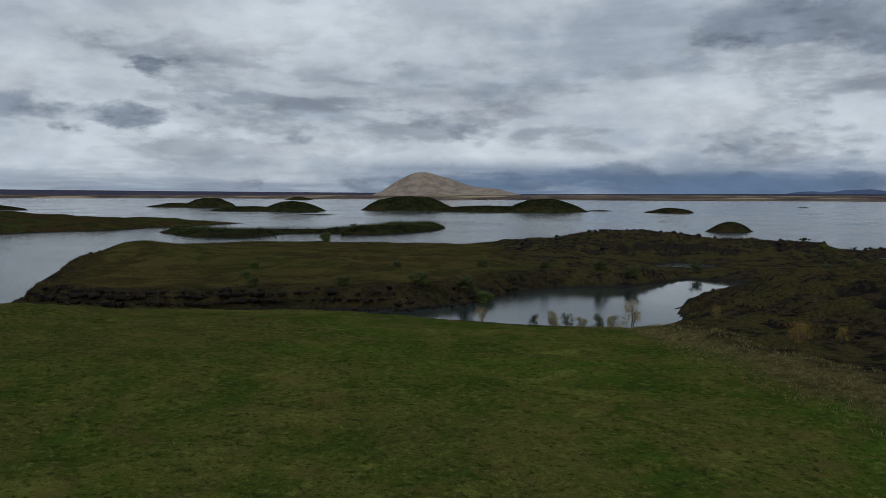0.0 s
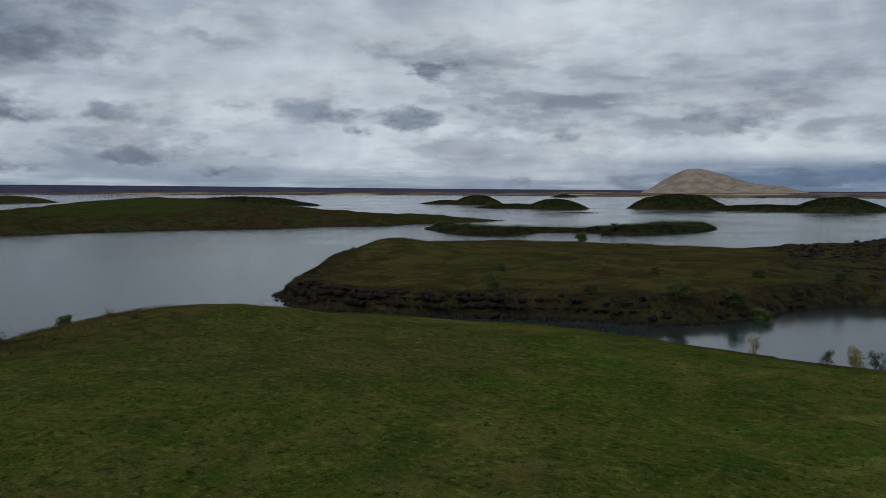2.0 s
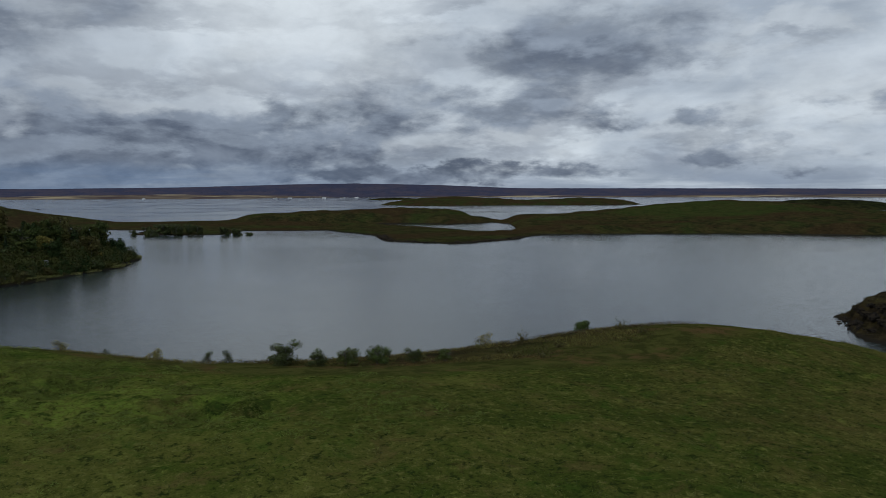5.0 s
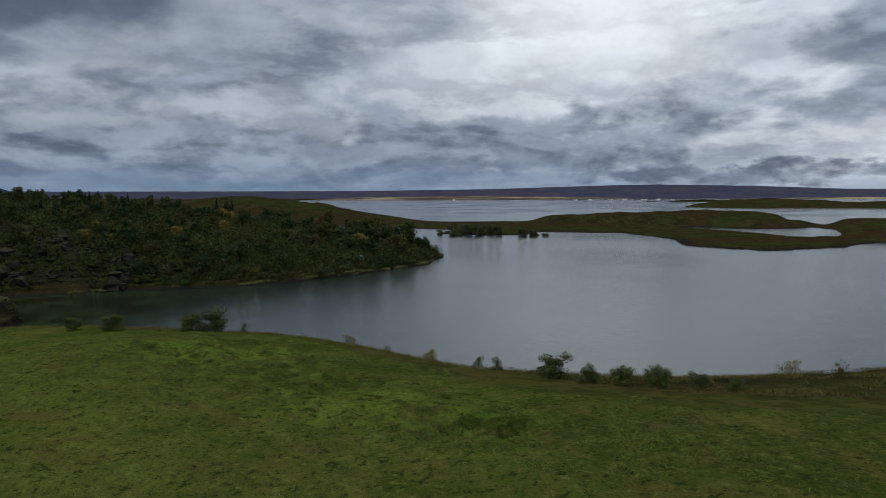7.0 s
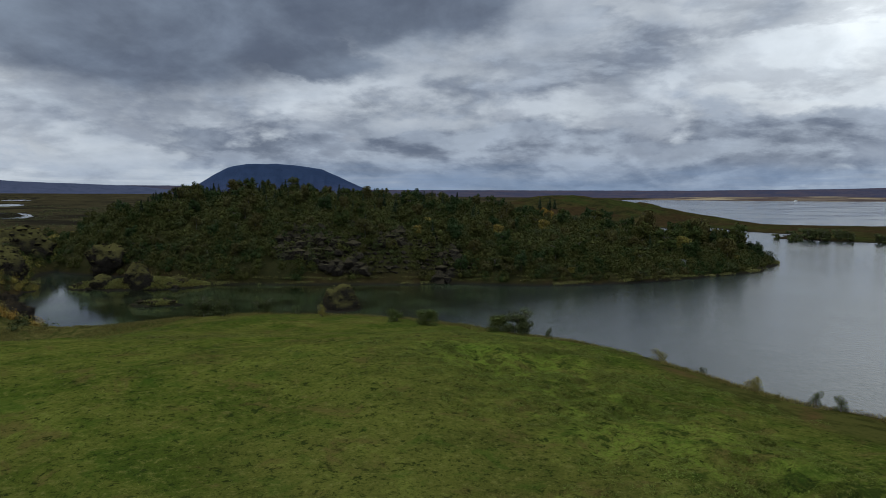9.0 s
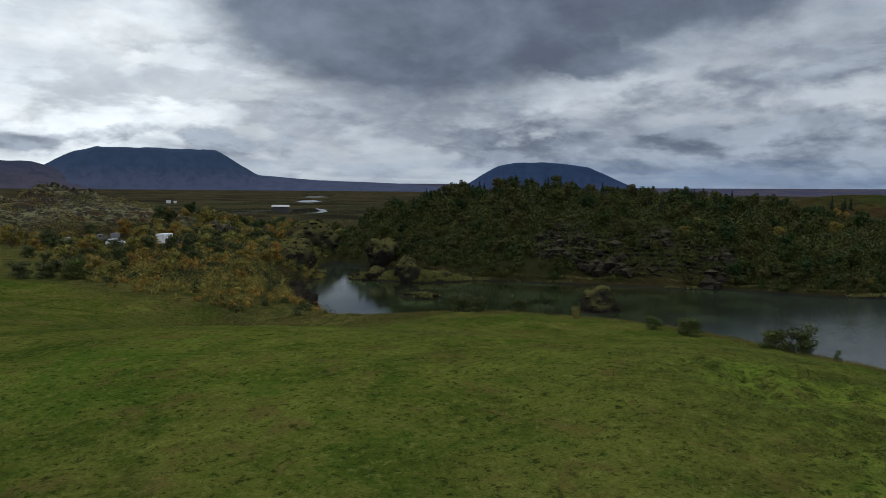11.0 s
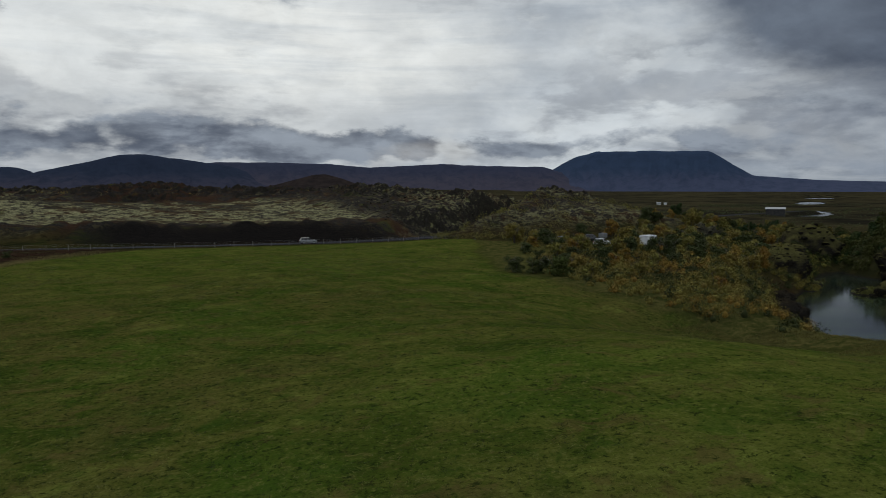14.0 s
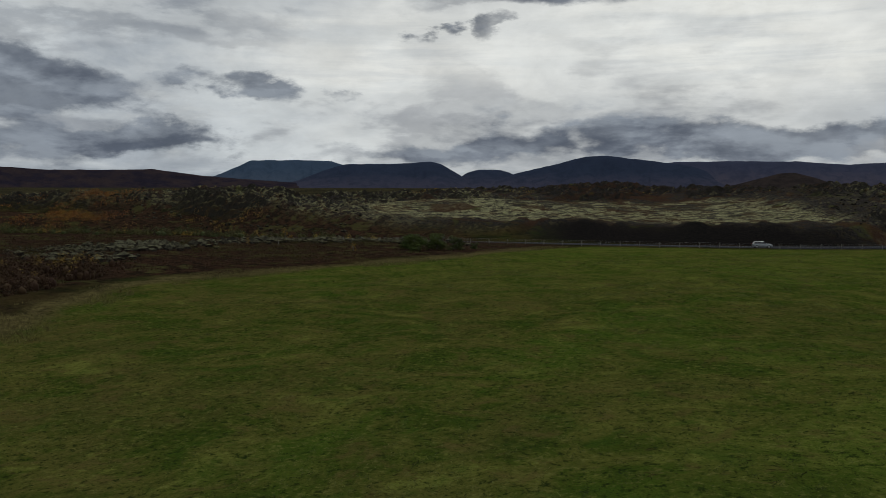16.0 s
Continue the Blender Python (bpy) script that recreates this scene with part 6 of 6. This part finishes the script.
leaf_stuff("islet_herbs", "yellow-green herbs along the lava islets' shores", "plants", [(-113, -84), (-120, -88), (-134, -70), (-131, -62), (-120, -68), (-112, -54), (-101, -54), (-106, -62), (-115, -70)], 1500, FERN_LEAF, 92, 0.03, 0.45, 0.17, None, 14, 0.6)
leaf_stuff("islet_moss", "olive moss and grass over the lava islets", "plants", [(-113, -84), (-120, -88), (-134, -70), (-131, -62), (-120, -68), (-112, -54), (-101, -54), (-106, -62), (-115, -70)], 700, OLIVE_LEAF, 91, 0.02, 0.3, 0.16, None, 14, 0.7)
leaf_stuff("stack_herbs", "yellow-green herbs round the foot of a lava stack", "plants", [(-117, -26), (-110, -25), (-109, -32), (-117, -33)], 120, FERN_LEAF, 97, 0.05, 0.4, 0.15, None, 12, 0.3)
RUST_LEAF = leaf_material("rust_leaf", (0.15, 0.05, 0.014), (0.22, 0.085, 0.02), (0.17, 0.075, 0.02))
leaf_stuff("rust_bushes", "rust-red autumn scrub on the far lava", "shrubs", [(150, -150), (230, -150), (300, -190), (320, -260), (200, -240), (120, -230)], 560, RUST_LEAF, 93, 0.1, 1.6, 0.26, lambda x, y: fbm(x, y, 22, 2, 57) > 0.05, 46, 1.3)
leaf_stuff("skyline_scrub", "orange-brown scrub along the lava skyline", "shrubs", [(-140, -250), (-60, -330), (150, -330), (170, -400), (-100, -420)], 150, GOLD_LEAF, 94, 0.1, 1.4, 0.34, lambda x, y: fbm(x, y, 30, 2, 58) > 0.1, 36, 1.6)
# heath between the pasture and the road
HEATH = [(60, -46), (57, -70), (43, -84), (28, -104), (14, -140), (30, -155), (110, -152), (190, -125), (200, -40), (120, -20)]
HEATH_LEAF = leaf_material("heath_leaf", (0.026, 0.014, 0.009), (0.048, 0.026, 0.015), (0.034, 0.02, 0.011))
leaf_stuff("heath", "low dark red-brown heath on old lava", "heath", HEATH, 42000, HEATH_LEAF, 66, 0.02, 0.3, 0.17)
leaf_stuff("yellow_heath", "low olive and yellow bushes in the heath", "heath", HEATH, 420, TUSSOCK, 67, 0.1, 0.8, 0.15, lambda x, y: fbm(x, y, 14, 2, 51) > 0.1, 50, 0.7)
thicket("roadside_scrub", "dull green willow scrub along the road", [(40, -150), (70, -152), (110, -150), (190, -122), (260, -80), (252, -70), (180, -108), (110, -140), (60, -146)], 420, DULL_LEAF, 95, 0.7, 1.8, 90, 0.2)
thicket("roadside_bushes", "yellow-olive bushes along the road", [(40, -150), (70, -152), (110, -150), (190, -122), (180, -108), (110, -140), (60, -146)], 45, GOLD_LEAF, 98, 0.6, 1.3, 90, 0.18)
thicket("road_willows", "dull green willows along the road", [(40, -150), (70, -152), (110, -150), (190, -122), (260, -80), (252, -70), (180, -108), (110, -140), (60, -146)], 160, WILLOW_LEAF, 99, 0.8, 2.0, 90, 0.2)
thicket("dark_brush", "tall dark brown brush at the pasture's corner", [(54, -46), (57, -66), (66, -78), (82, -74), (84, -52), (66, -40)], 110, HEATH_LEAF, 100, 0.9, 2.1, 110, 0.17)
thicket("rust_brush", "rust-brown brush at the pasture's corner", [(60, -60), (64, -76), (76, -84), (84, -64)], 24, GOLD_LEAF, 101, 0.6, 1.2, 90, 0.15)
thicket("heath_scrub", "dark red-brown scrub at the heath's edge", [(62, -48), (58, -72), (72, -84), (110, -70), (120, -30), (80, -30)], 220, HEATH_LEAF, 96, 0.5, 1.3, 80, 0.17)
leaf_stuff("lava_heath", "red-brown heath in hollows of the lava", "heath", EASTLAVA, 26000, HEATH_LEAF, 68, 0.02, 0.3, 0.24, lambda x, y: fbm(x, y, 8, 3, 52) > -0.05)
NORTH_BANK = [(-40, 44), (-36, 52), (-41, 64), (-40, 76), (-52, 80), (-62, 62), (-66, 38), (-60, 24), (-50, 32), (-44, 37)]
leaf_stuff("bank_heath", "red-brown heath along the crest of the lake bank", "heath", NORTH_BANK, 14000, HEATH_LEAF, 75, 0.01, 0.2, 0.06, lambda x, y: fbm(x, y, 7, 3, 44) > 0.0)
leaf_stuff("bank_scrub", "olive scrub along the crest of the lake bank", "shrubs", NORTH_BANK, 22000, TUSSOCK, 76, 0.01, 0.25, 0.06, lambda x, y: fbm(x, y, 7, 3, 44) < 0.1)
thicket("bank_bushes", "low dark bushes on the slope of the lake bank", NORTH_BANK, 40, DULL_LEAF, 77, 0.3, 0.65, 90, 0.1, lambda x, y: inside(x, y, FIELD, 30) < -1.5)
leaf_stuff("headland_heath", "brown and olive tussocks on the headland", "heath", HEAD[:10] + [(8, 228), (10, 150)] + HEAD[22:], 32000, TUSSOCK, 69, 0.02, 0.15, 0.14, lambda x, y: fbm(x, y, 7, 3, 53) > 0.0)
leaf_stuff("ridge_scrub", "rust and olive scrub on the lava ridge", "shrubs", [(60, -168), (260, -120), (300, -240), (150, -230), (70, -200)], 500, GOLD_LEAF, 70, 0.1, 1.4, 0.26, lambda x, y: fbm(x, y, 18, 2, 54) > 0.05, 26, 0.9)
leaf_stuff("field_scrub", "olive scrub along the road and lava", "shrubs", [(-62, -160), (-100, -165), (-150, -200), (-190, -260), (-110, -235), (-66, -184)], 420, OLIVE_LEAF, 73, 0.1, 1.3, 0.22, None, 34, 0.9)
leaf_stuff("plain_scrub", "dark scrub in patches over the far plain", "shrubs", [(-200, -230), (-150, -330), (-330, -620), (-640, -700), (-620, -300), (-380, -240)], 900, WILLOW_LEAF, 74, 0.1, 1.8, 0.5, lambda x, y: fbm(x, y, 50, 3, 55) > 0.02, 14, 2.2)

# ---- road, fence, vehicles and houses ----
ASPHALT = plain("asphalt", (0.024, 0.024, 0.026), (0.036, 0.036, 0.038), 1.5, 1.0, 0.3, 0.01, 0.0)


def ribbon(half, lift, shift=0.0):
    p = np.array(ROAD, float)
    t = np.linspace(0, len(p) - 1, 240)
    q = np.column_stack([np.interp(t, np.arange(len(p)), p[:, i]) for i in range(3)])
    ker = np.ones(9) / 9
    q = np.column_stack([np.convolve(np.pad(q[:, i], 4, "edge"), ker, "valid") for i in range(3)])
    d = np.gradient(q[:, :2], axis=0)
    d /= np.linalg.norm(d, axis=1, keepdims=True)
    n = np.column_stack([-d[:, 1], d[:, 0]])
    v = np.stack([np.column_stack([q[:, :2] + n * (shift - half), q[:, 2] + lift - 0.3]), np.column_stack([q[:, :2] + n * (shift - half), q[:, 2] + lift]),
                  np.column_stack([q[:, :2] + n * (shift + half), q[:, 2] + lift]), np.column_stack([q[:, :2] + n * (shift + half), q[:, 2] + lift - 0.3])], 1)
    return v.reshape(-1, 3), grid_faces(len(q), 4)


v, q = ribbon(3.3, 0.16)
road = tagged(new("road", fast_mesh("road", v, q, ASPHALT)), "grey two-lane asphalt road past the pasture", "road", kind="structure")

POST_WOOD = plain("weathered_post", (0.1, 0.095, 0.085), (0.17, 0.16, 0.145), 0.2, 0.9, 0.5, 0.01)
WIRE = plain("fence_wire", (0.25, 0.25, 0.25), (0.3, 0.3, 0.3), 0.5, 0.5, 0.1, 0.001, 0.5, 0.8)


def box_bm(bm, x0, y0, z0, x1, y1, z1, bevel=0.0):
    r = bmesh.ops.create_cube(bm, size=1.0)
    for v in r["verts"]:
        v.co = Vector(((x0 + x1) / 2 + v.co.x * (x1 - x0), (y0 + y1) / 2 + v.co.y * (y1 - y0), (z0 + z1) / 2 + v.co.z * (z1 - z0)))
    if bevel:
        bmesh.ops.bevel(bm, geom=list({e for v in r["verts"] for e in v.link_edges}), offset=bevel, segments=2, affect="EDGES")
    return bm


def bm_mesh(name, bm, mat, smooth=False):
    me = bpy.data.meshes.new(name)
    bm.to_mesh(me)
    bm.free()
    me.materials.append(mat)
    if smooth:
        me.polygons.foreach_set("use_smooth", [True] * len(me.polygons))
    return me


def box(name, mat, x0, y0, z0, x1, y1, z1, bevel=0.0):
    return bm_mesh(name, box_bm(bmesh.new(), x0, y0, z0, x1, y1, z1, bevel), mat)


fence = tagged(new("fence"), "weathered post and wire fence along the road", "fence")
post_me = box("post", POST_WOOD, -0.045, -0.045, -0.3, 0.045, 0.045, 1.1, 0.012)
LINE = [(58, -138), (24, -148), (-8, -149), (-30, -154), (-60, -161), (-72, -166)]
lp = np.array(LINE, float)
seg = np.hypot(*np.diff(lp, axis=0).T)
ends = np.concatenate([[0], np.cumsum(seg)])
tops = []
for d in np.arange(0, ends[-1], 4.1):
    x, y = np.interp(d, ends, lp[:, 0]), np.interp(d, ends, lp[:, 1])
    z = float(ground_at(x, y)[0])
    ob = part("post", post_me, fence)
    ob.matrix_basis = pose(x, y, z, math.sin(d * 3) * 3, math.cos(d * 5) * 3, d * 11)
    tops.append((x, y, z))
for h in (0.45, 0.8, 1.1):
    v, q = tube([(x, y, z + h) for x, y, z in tops], [0.006] * len(tops), 3)
    part("wire", mesh_from("wire", v, q, WIRE), fence, "thin steel wire")

# old posts on the lava's edge
for x, y, lean in ((26.5, 43, 4), (64, -120, 6), (-70, -152, 3)):
    ob = tagged(new("marker_post", box("marker_post", POST_WOOD, -0.05, -0.05, -0.3, 0.05, 0.05, 1.15, 0.015)), "pale weathered wooden post in rough grass", "post")
    ob.matrix_basis = pose(x, y, float(ground_at(x, y)[0]) + (0.15 if abs(lean) > 30 else 0), lean, 0, 20)

SILVER = plain("silver_paint", (0.17, 0.18, 0.19), (0.2, 0.21, 0.22), 0.8, 0.3, 0.02, 0.001, 0.5, 0.6)
BLACK_PAINT = plain("black_paint", (0.012, 0.013, 0.015), (0.018, 0.018, 0.02), 0.8, 0.25, 0.02, 0.001, 0.5, 0.2)
WHITE = plain("white_paint", (0.5, 0.51, 0.52), (0.6, 0.6, 0.6), 1.2, 0.5, 0.05, 0.002)
GREYPAINT = plain("grey_paint", (0.13, 0.135, 0.14), (0.17, 0.175, 0.18), 1.2, 0.6, 0.05, 0.002)
DARKGLASS = plain("car_glass", (0.01, 0.012, 0.014), (0.015, 0.016, 0.018), 0.8, 0.06, 0.0, 0.001, 0.5)
RUBBER = plain("rubber", (0.012, 0.012, 0.012), (0.02, 0.02, 0.02), 0.1, 0.9, 0.2, 0.002)
RIM = plain("wheel_rim", (0.4, 0.4, 0.42), (0.5, 0.5, 0.5), 0.2, 0.35, 0.05, 0.001, 0.5, 0.8)
LAMP = plain("headlight_glass", (0.6, 0.62, 0.62), (0.7, 0.7, 0.7), 0.2, 0.1, 0.0, 0.001, 0.5)
TAIL = plain("tail_light", (0.25, 0.01, 0.01), (0.3, 0.02, 0.02), 0.2, 0.2, 0.0, 0.001, 0.5)


def loft(name, mat, sections):
    """A closed skin through sections of equal point count along x."""
    bm = bmesh.new()
    rings_ = [[bm.verts.new((x, y, z)) for y, z in pts] for x, pts in sections]
    for a, b in zip(rings_, rings_[1:]):
        for i in range(len(a)):
            bm.faces.new((a[i], a[(i + 1) % len(a)], b[(i + 1) % len(a)], b[i]))
    bm.faces.new(rings_[0][::-1])
    bm.faces.new(rings_[-1])
    bmesh.ops.recalc_face_normals(bm, faces=bm.faces[:])
    return bm_mesh(name, bm, mat)


def disc(name, mat, r, w, n=18):
    bm = bmesh.new()
    bmesh.ops.create_cone(bm, cap_ends=True, segments=n, radius1=r, radius2=r, depth=w, matrix=Matrix.Rotation(math.pi / 2, 4, "X"))
    bmesh.ops.bevel(bm, geom=[e for e in bm.edges if len(e.link_faces) == 2 and e.calc_face_angle() > 1], offset=w * 0.15, segments=1, affect="EDGES")
    return bm_mesh(name, bm, mat)


def car(label, paint, long=4.6, wide=1.85, tall=1.72):
    """A car facing +x on its wheels."""
    top = new("car")
    h, L, w = tall, long / 2, wide / 2

    def ring(inset, z0, z1):
        y = w - inset
        return [(-y, z0), (y, z0), (y + 0.02, (z0 + z1) / 2), (y - 0.05, z1), (-y + 0.05, z1), (-y - 0.02, (z0 + z1) / 2)]
    body = part("body", loft("body", paint, [(-L, ring(0.14, 0.45, 0.85)), (-L + 0.12, ring(0.03, 0.32, 0.98)), (-L * 0.5, ring(0, 0.25, 1.02)), (L * 0.35, ring(0, 0.25, 1.0)), (L * 0.85, ring(0.04, 0.27, 0.92)), (L - 0.05, ring(0.12, 0.35, 0.8)), (L, ring(0.2, 0.42, 0.7))]), top)

    def cab(inset, z1):
        y = w - 0.1
        return [(-y, 0.98), (y, 0.98), (y - inset * 0.6, (0.98 + z1) / 2), (y - inset, z1), (-y + inset, z1), (-y + inset * 0.6, (0.98 + z1) / 2)]
    part("cabin_glass", loft("cabin_glass", DARKGLASS, [(-L + 0.1, cab(0.05, 1.0)), (-L + 0.38, cab(0.16, h - 0.1)), (-L * 0.1, cab(0.18, h - 0.05)), (L * 0.16, cab(0.18, h - 0.1)), (L * 0.5, cab(0.05, 1.0))]), top, "dark tinted windows")
    part("roof", box("roof", paint, -L + 0.42, -w + 0.3, h - 0.07, L * 0.14, w - 0.3, h, 0.03), top)
    for x in (-L * 0.12, -L * 0.6):
        for y in (-w + 0.14, w - 0.14):
            part("pillar", box("pillar", paint, x - 0.05, y - 0.03, 0.95, x + 0.05, y + 0.03, h - 0.06), top)
    for x in (-L * 0.62, L * 0.6):
        for s in (-1, 1):
            tyre = part("wheel", disc("tyre", RUBBER, 0.35, 0.24), top, "black tyre on its rim")
            tyre.matrix_basis = pose(x, s * (w - 0.08), 0.35)
            rim = part("rim", disc("rim", RIM, 0.22, 0.26), tyre, "metal wheel rim")
    for s in (-1, 1):
        part("headlight", box("headlight", LAMP, L - 0.16, s * (w - 0.36) - 0.18, 0.62, L - 0.01, s * (w - 0.36) + 0.18, 0.78, 0.03), top, "clear headlight")
        part("tail_light", box("tail_light", TAIL, -L + 0.0, s * (w - 0.25) - 0.1, 0.7, -L + 0.12, s * (w - 0.25) + 0.1, 0.95, 0.03), top, "red tail light")
        part("mirror", box("mirror", paint, L * 0.3, s * (w + 0.1) - 0.09, 0.98, L * 0.3 + 0.12, s * (w + 0.1) + 0.09, 1.14, 0.03), top)
    part("bumper", box("bumper", RUBBER, L - 0.1, -w + 0.15, 0.3, L + 0.04, w - 0.15, 0.46, 0.04), top, "dark plastic bumper")
    return tagged(top, label, "car")


def put(ob, x, y, turn, lift=0.02):
    ob.matrix_basis = pose(x, y, float(ground_at(x, y)[0]) + lift, 0, 0, turn)


put(car("silver estate car parked on the road by the fence", SILVER, 4.1, 1.8, 1.5), -31.6, -165.5, 188, 0.2)
put(car("black off-road car parked beside autumn scrub", BLACK_PAINT, 4.8, 1.95, 1.85), -101, -153, 205)
put(car("grey car parked half hidden in scrub", GREYPAINT, 4.3, 1.75, 1.5), -93, -152, 215)
put(car("white car driving off on the far road", WHITE, 4.4, 1.8, 1.6), -254, -341, 225, 0.2)
put(car("pale car half hidden in the scrub", WHITE, 4.2, 1.75, 1.5), -98, -141, 190)


def trailer(label, paint, long, wide, tall):
    top = new("trailer")
    L, w = long / 2, wide / 2
    part("body", box("body", paint, -L, -w, 0.5, L, w, tall, 0.08), top)
    part("door", box("door", GREYPAINT, L * 0.2, w, 0.65, L * 0.2 + 0.75, w + 0.03, tall - 0.4, 0.01), top, "grey side door")
    part("window", box("window", DARKGLASS, -L * 0.6, w, 1.4, -L * 0.6 + 0.9, w + 0.03, 1.95, 0.02), top, "dark side window")
    for s in (-1, 1):
        wh = part("wheel", disc("tyre", RUBBER, 0.32, 0.2), top, "black tyre on its rim")
        wh.matrix_basis = pose(-0.2, s * (w - 0.12), 0.32)
        part("rim", disc("rim", RIM, 0.19, 0.22), wh, "metal wheel rim")
    part("drawbar", box("drawbar", RUBBER, L, -0.06, 0.45, L + 1.1, 0.06, 0.56, 0.01), top, "dark steel drawbar")
    part("leg", box("leg", RUBBER, L + 0.9, -0.05, 0.0, L + 1.0, 0.05, 0.5, 0.01), top, "dark steel support leg")
    return tagged(top, label, "trailer")


put(trailer("plain white box trailer among shrubs", WHITE, 3.7, 2.2, 2.6), -106.5, -135, 205)
put(trailer("small grey box trailer among shrubs", GREYPAINT, 1.9, 1.5, 1.7), -107, -158, 205)

ROOF_WHITE = plain("pale_roof", (0.22, 0.23, 0.24), (0.28, 0.28, 0.28), 2.0, 0.5, 0.2, 0.02)
WALL_DARK = plain("dark_wall", (0.03, 0.03, 0.032), (0.05, 0.048, 0.045), 1.0, 0.9, 0.2, 0.02)


def house(name, label, wall_mat, roof_mat, long, wide, eaves, ridge, windows=3):
    """A plain house with a pitched roof; it faces -y."""
    top = new(name)
    L, w = long / 2, wide / 2
    bm = bmesh.new()
    a = [bm.verts.new(p) for p in ((-L, -w, -1), (L, -w, -1), (L, w, -1), (-L, w, -1), (-L, -w, eaves), (L, -w, eaves), (L, w, eaves), (-L, w, eaves), (-L, 0, ridge), (L, 0, ridge))]
    for f in ((0, 1, 5, 4), (2, 3, 7, 6), (1, 2, 6, 9, 5), (3, 0, 4, 8, 7)):
        bm.faces.new([a[i] for i in f])
    wall = part("wall", bm_mesh("wall", bm, wall_mat), top)
    for s in (-1, 1):
        bm = bmesh.new()
        e = 0.4
        p = [(-L - e, s * (w + e), eaves - e * (ridge - eaves) / w + 0.1), (L + e, s * (w + e), eaves - e * (ridge - eaves) / w + 0.1), (L + e, 0, ridge + 0.1), (-L - e, 0, ridge + 0.1)]
        lo = [bm.verts.new(q) for q in p]
        hi = [bm.verts.new((q[0], q[1], q[2] + 0.18)) for q in p]
        for f in (lo[::-1], hi, (lo[0], lo[1], hi[1], hi[0]), (lo[1], lo[2], hi[2], hi[1]), (lo[2], lo[3], hi[3], hi[2]), (lo[3], lo[0], hi[0], hi[3])):
            bm.faces.new(f)
        part("roof", bm_mesh("roof", bm, roof_mat), top)
    for i in range(windows):
        x = -L + long * (i + 0.75) / (windows + 0.5)
        win = part("window", box("frame", WHITE, x - 0.6, -w - 0.04, 1.0, x + 0.6, -w + 0.02, 2.1, 0.0), top, "white-framed window")
        part("pane", box("pane", DARKGLASS, x - 0.5, -w - 0.06, 1.1, x + 0.5, -w - 0.04, 2.0), win)
    part("door", box("door", WALL_DARK, L - 1.6, -w - 0.05, 0.0, L - 0.7, -w + 0.02, 2.05), top, "dark entrance door")
    return tagged(top, label, "house")


put(house("house", "dark house with a pale roof by a tarn", WALL_DARK, ROOF_WHITE, 11, 7, 4.2, 5.2), -345, -384, -42)
put(house("house", "white farmhouse far across the plain", WHITE, ROOF_WHITE, 4, 3.2, 1.8, 2.7), -455, -700, -30)
put(house("house", "small white farm building on the plain", WHITE, ROOF_WHITE, 2.6, 2.4, 1.4, 2.1), -461, -697, -30)
for i, (x, y, s, turn) in enumerate(((-2790, 800, 26, 15), (-2800, 860, 20, 80), (-2860, 960, 24, 20), (-2930, 1040, 22, 60), (-3010, 1150, 30, 30), (-3080, 1240, 24, 10), (-3150, 1330, 20, 70), (-2700, 330, 16, 20), (1900, 2600, 18, 30), (1500, 2500, 16, 10))):
    put(house("farmhouse", "white farm building on the far lake shore", WHITE, ROOF_WHITE if i % 2 else WALL_DARK, s * 0.7, s * 0.4, 4.0, 6.5, 4), x, y, turn)


def hut(label, wide, deep, tall):
    """A small hut with a flat pitched roof and one door."""
    top = new("hut")
    part("wall", box("wall", GREYPAINT, -wide / 2, -deep / 2, -0.3, wide / 2, deep / 2, tall, 0.02), top)
    part("roof", box("roof", GREYPAINT, -wide / 2 - 0.1, -deep / 2 - 0.1, tall, wide / 2 + 0.1, deep / 2 + 0.1, tall + 0.12, 0.03), top, "grey flat roof")
    part("door", box("door", GREYPAINT, -0.35, -deep / 2 - 0.03, 0.0, 0.35, -deep / 2 + 0.01, tall - 0.25, 0.01), top, "grey door")
    return tagged(top, label, "hut")


put(hut("small pale grey hut at the edge of the lakeside wood", 0.9, 0.9, 1.3), -183.1, 20.9, 75)
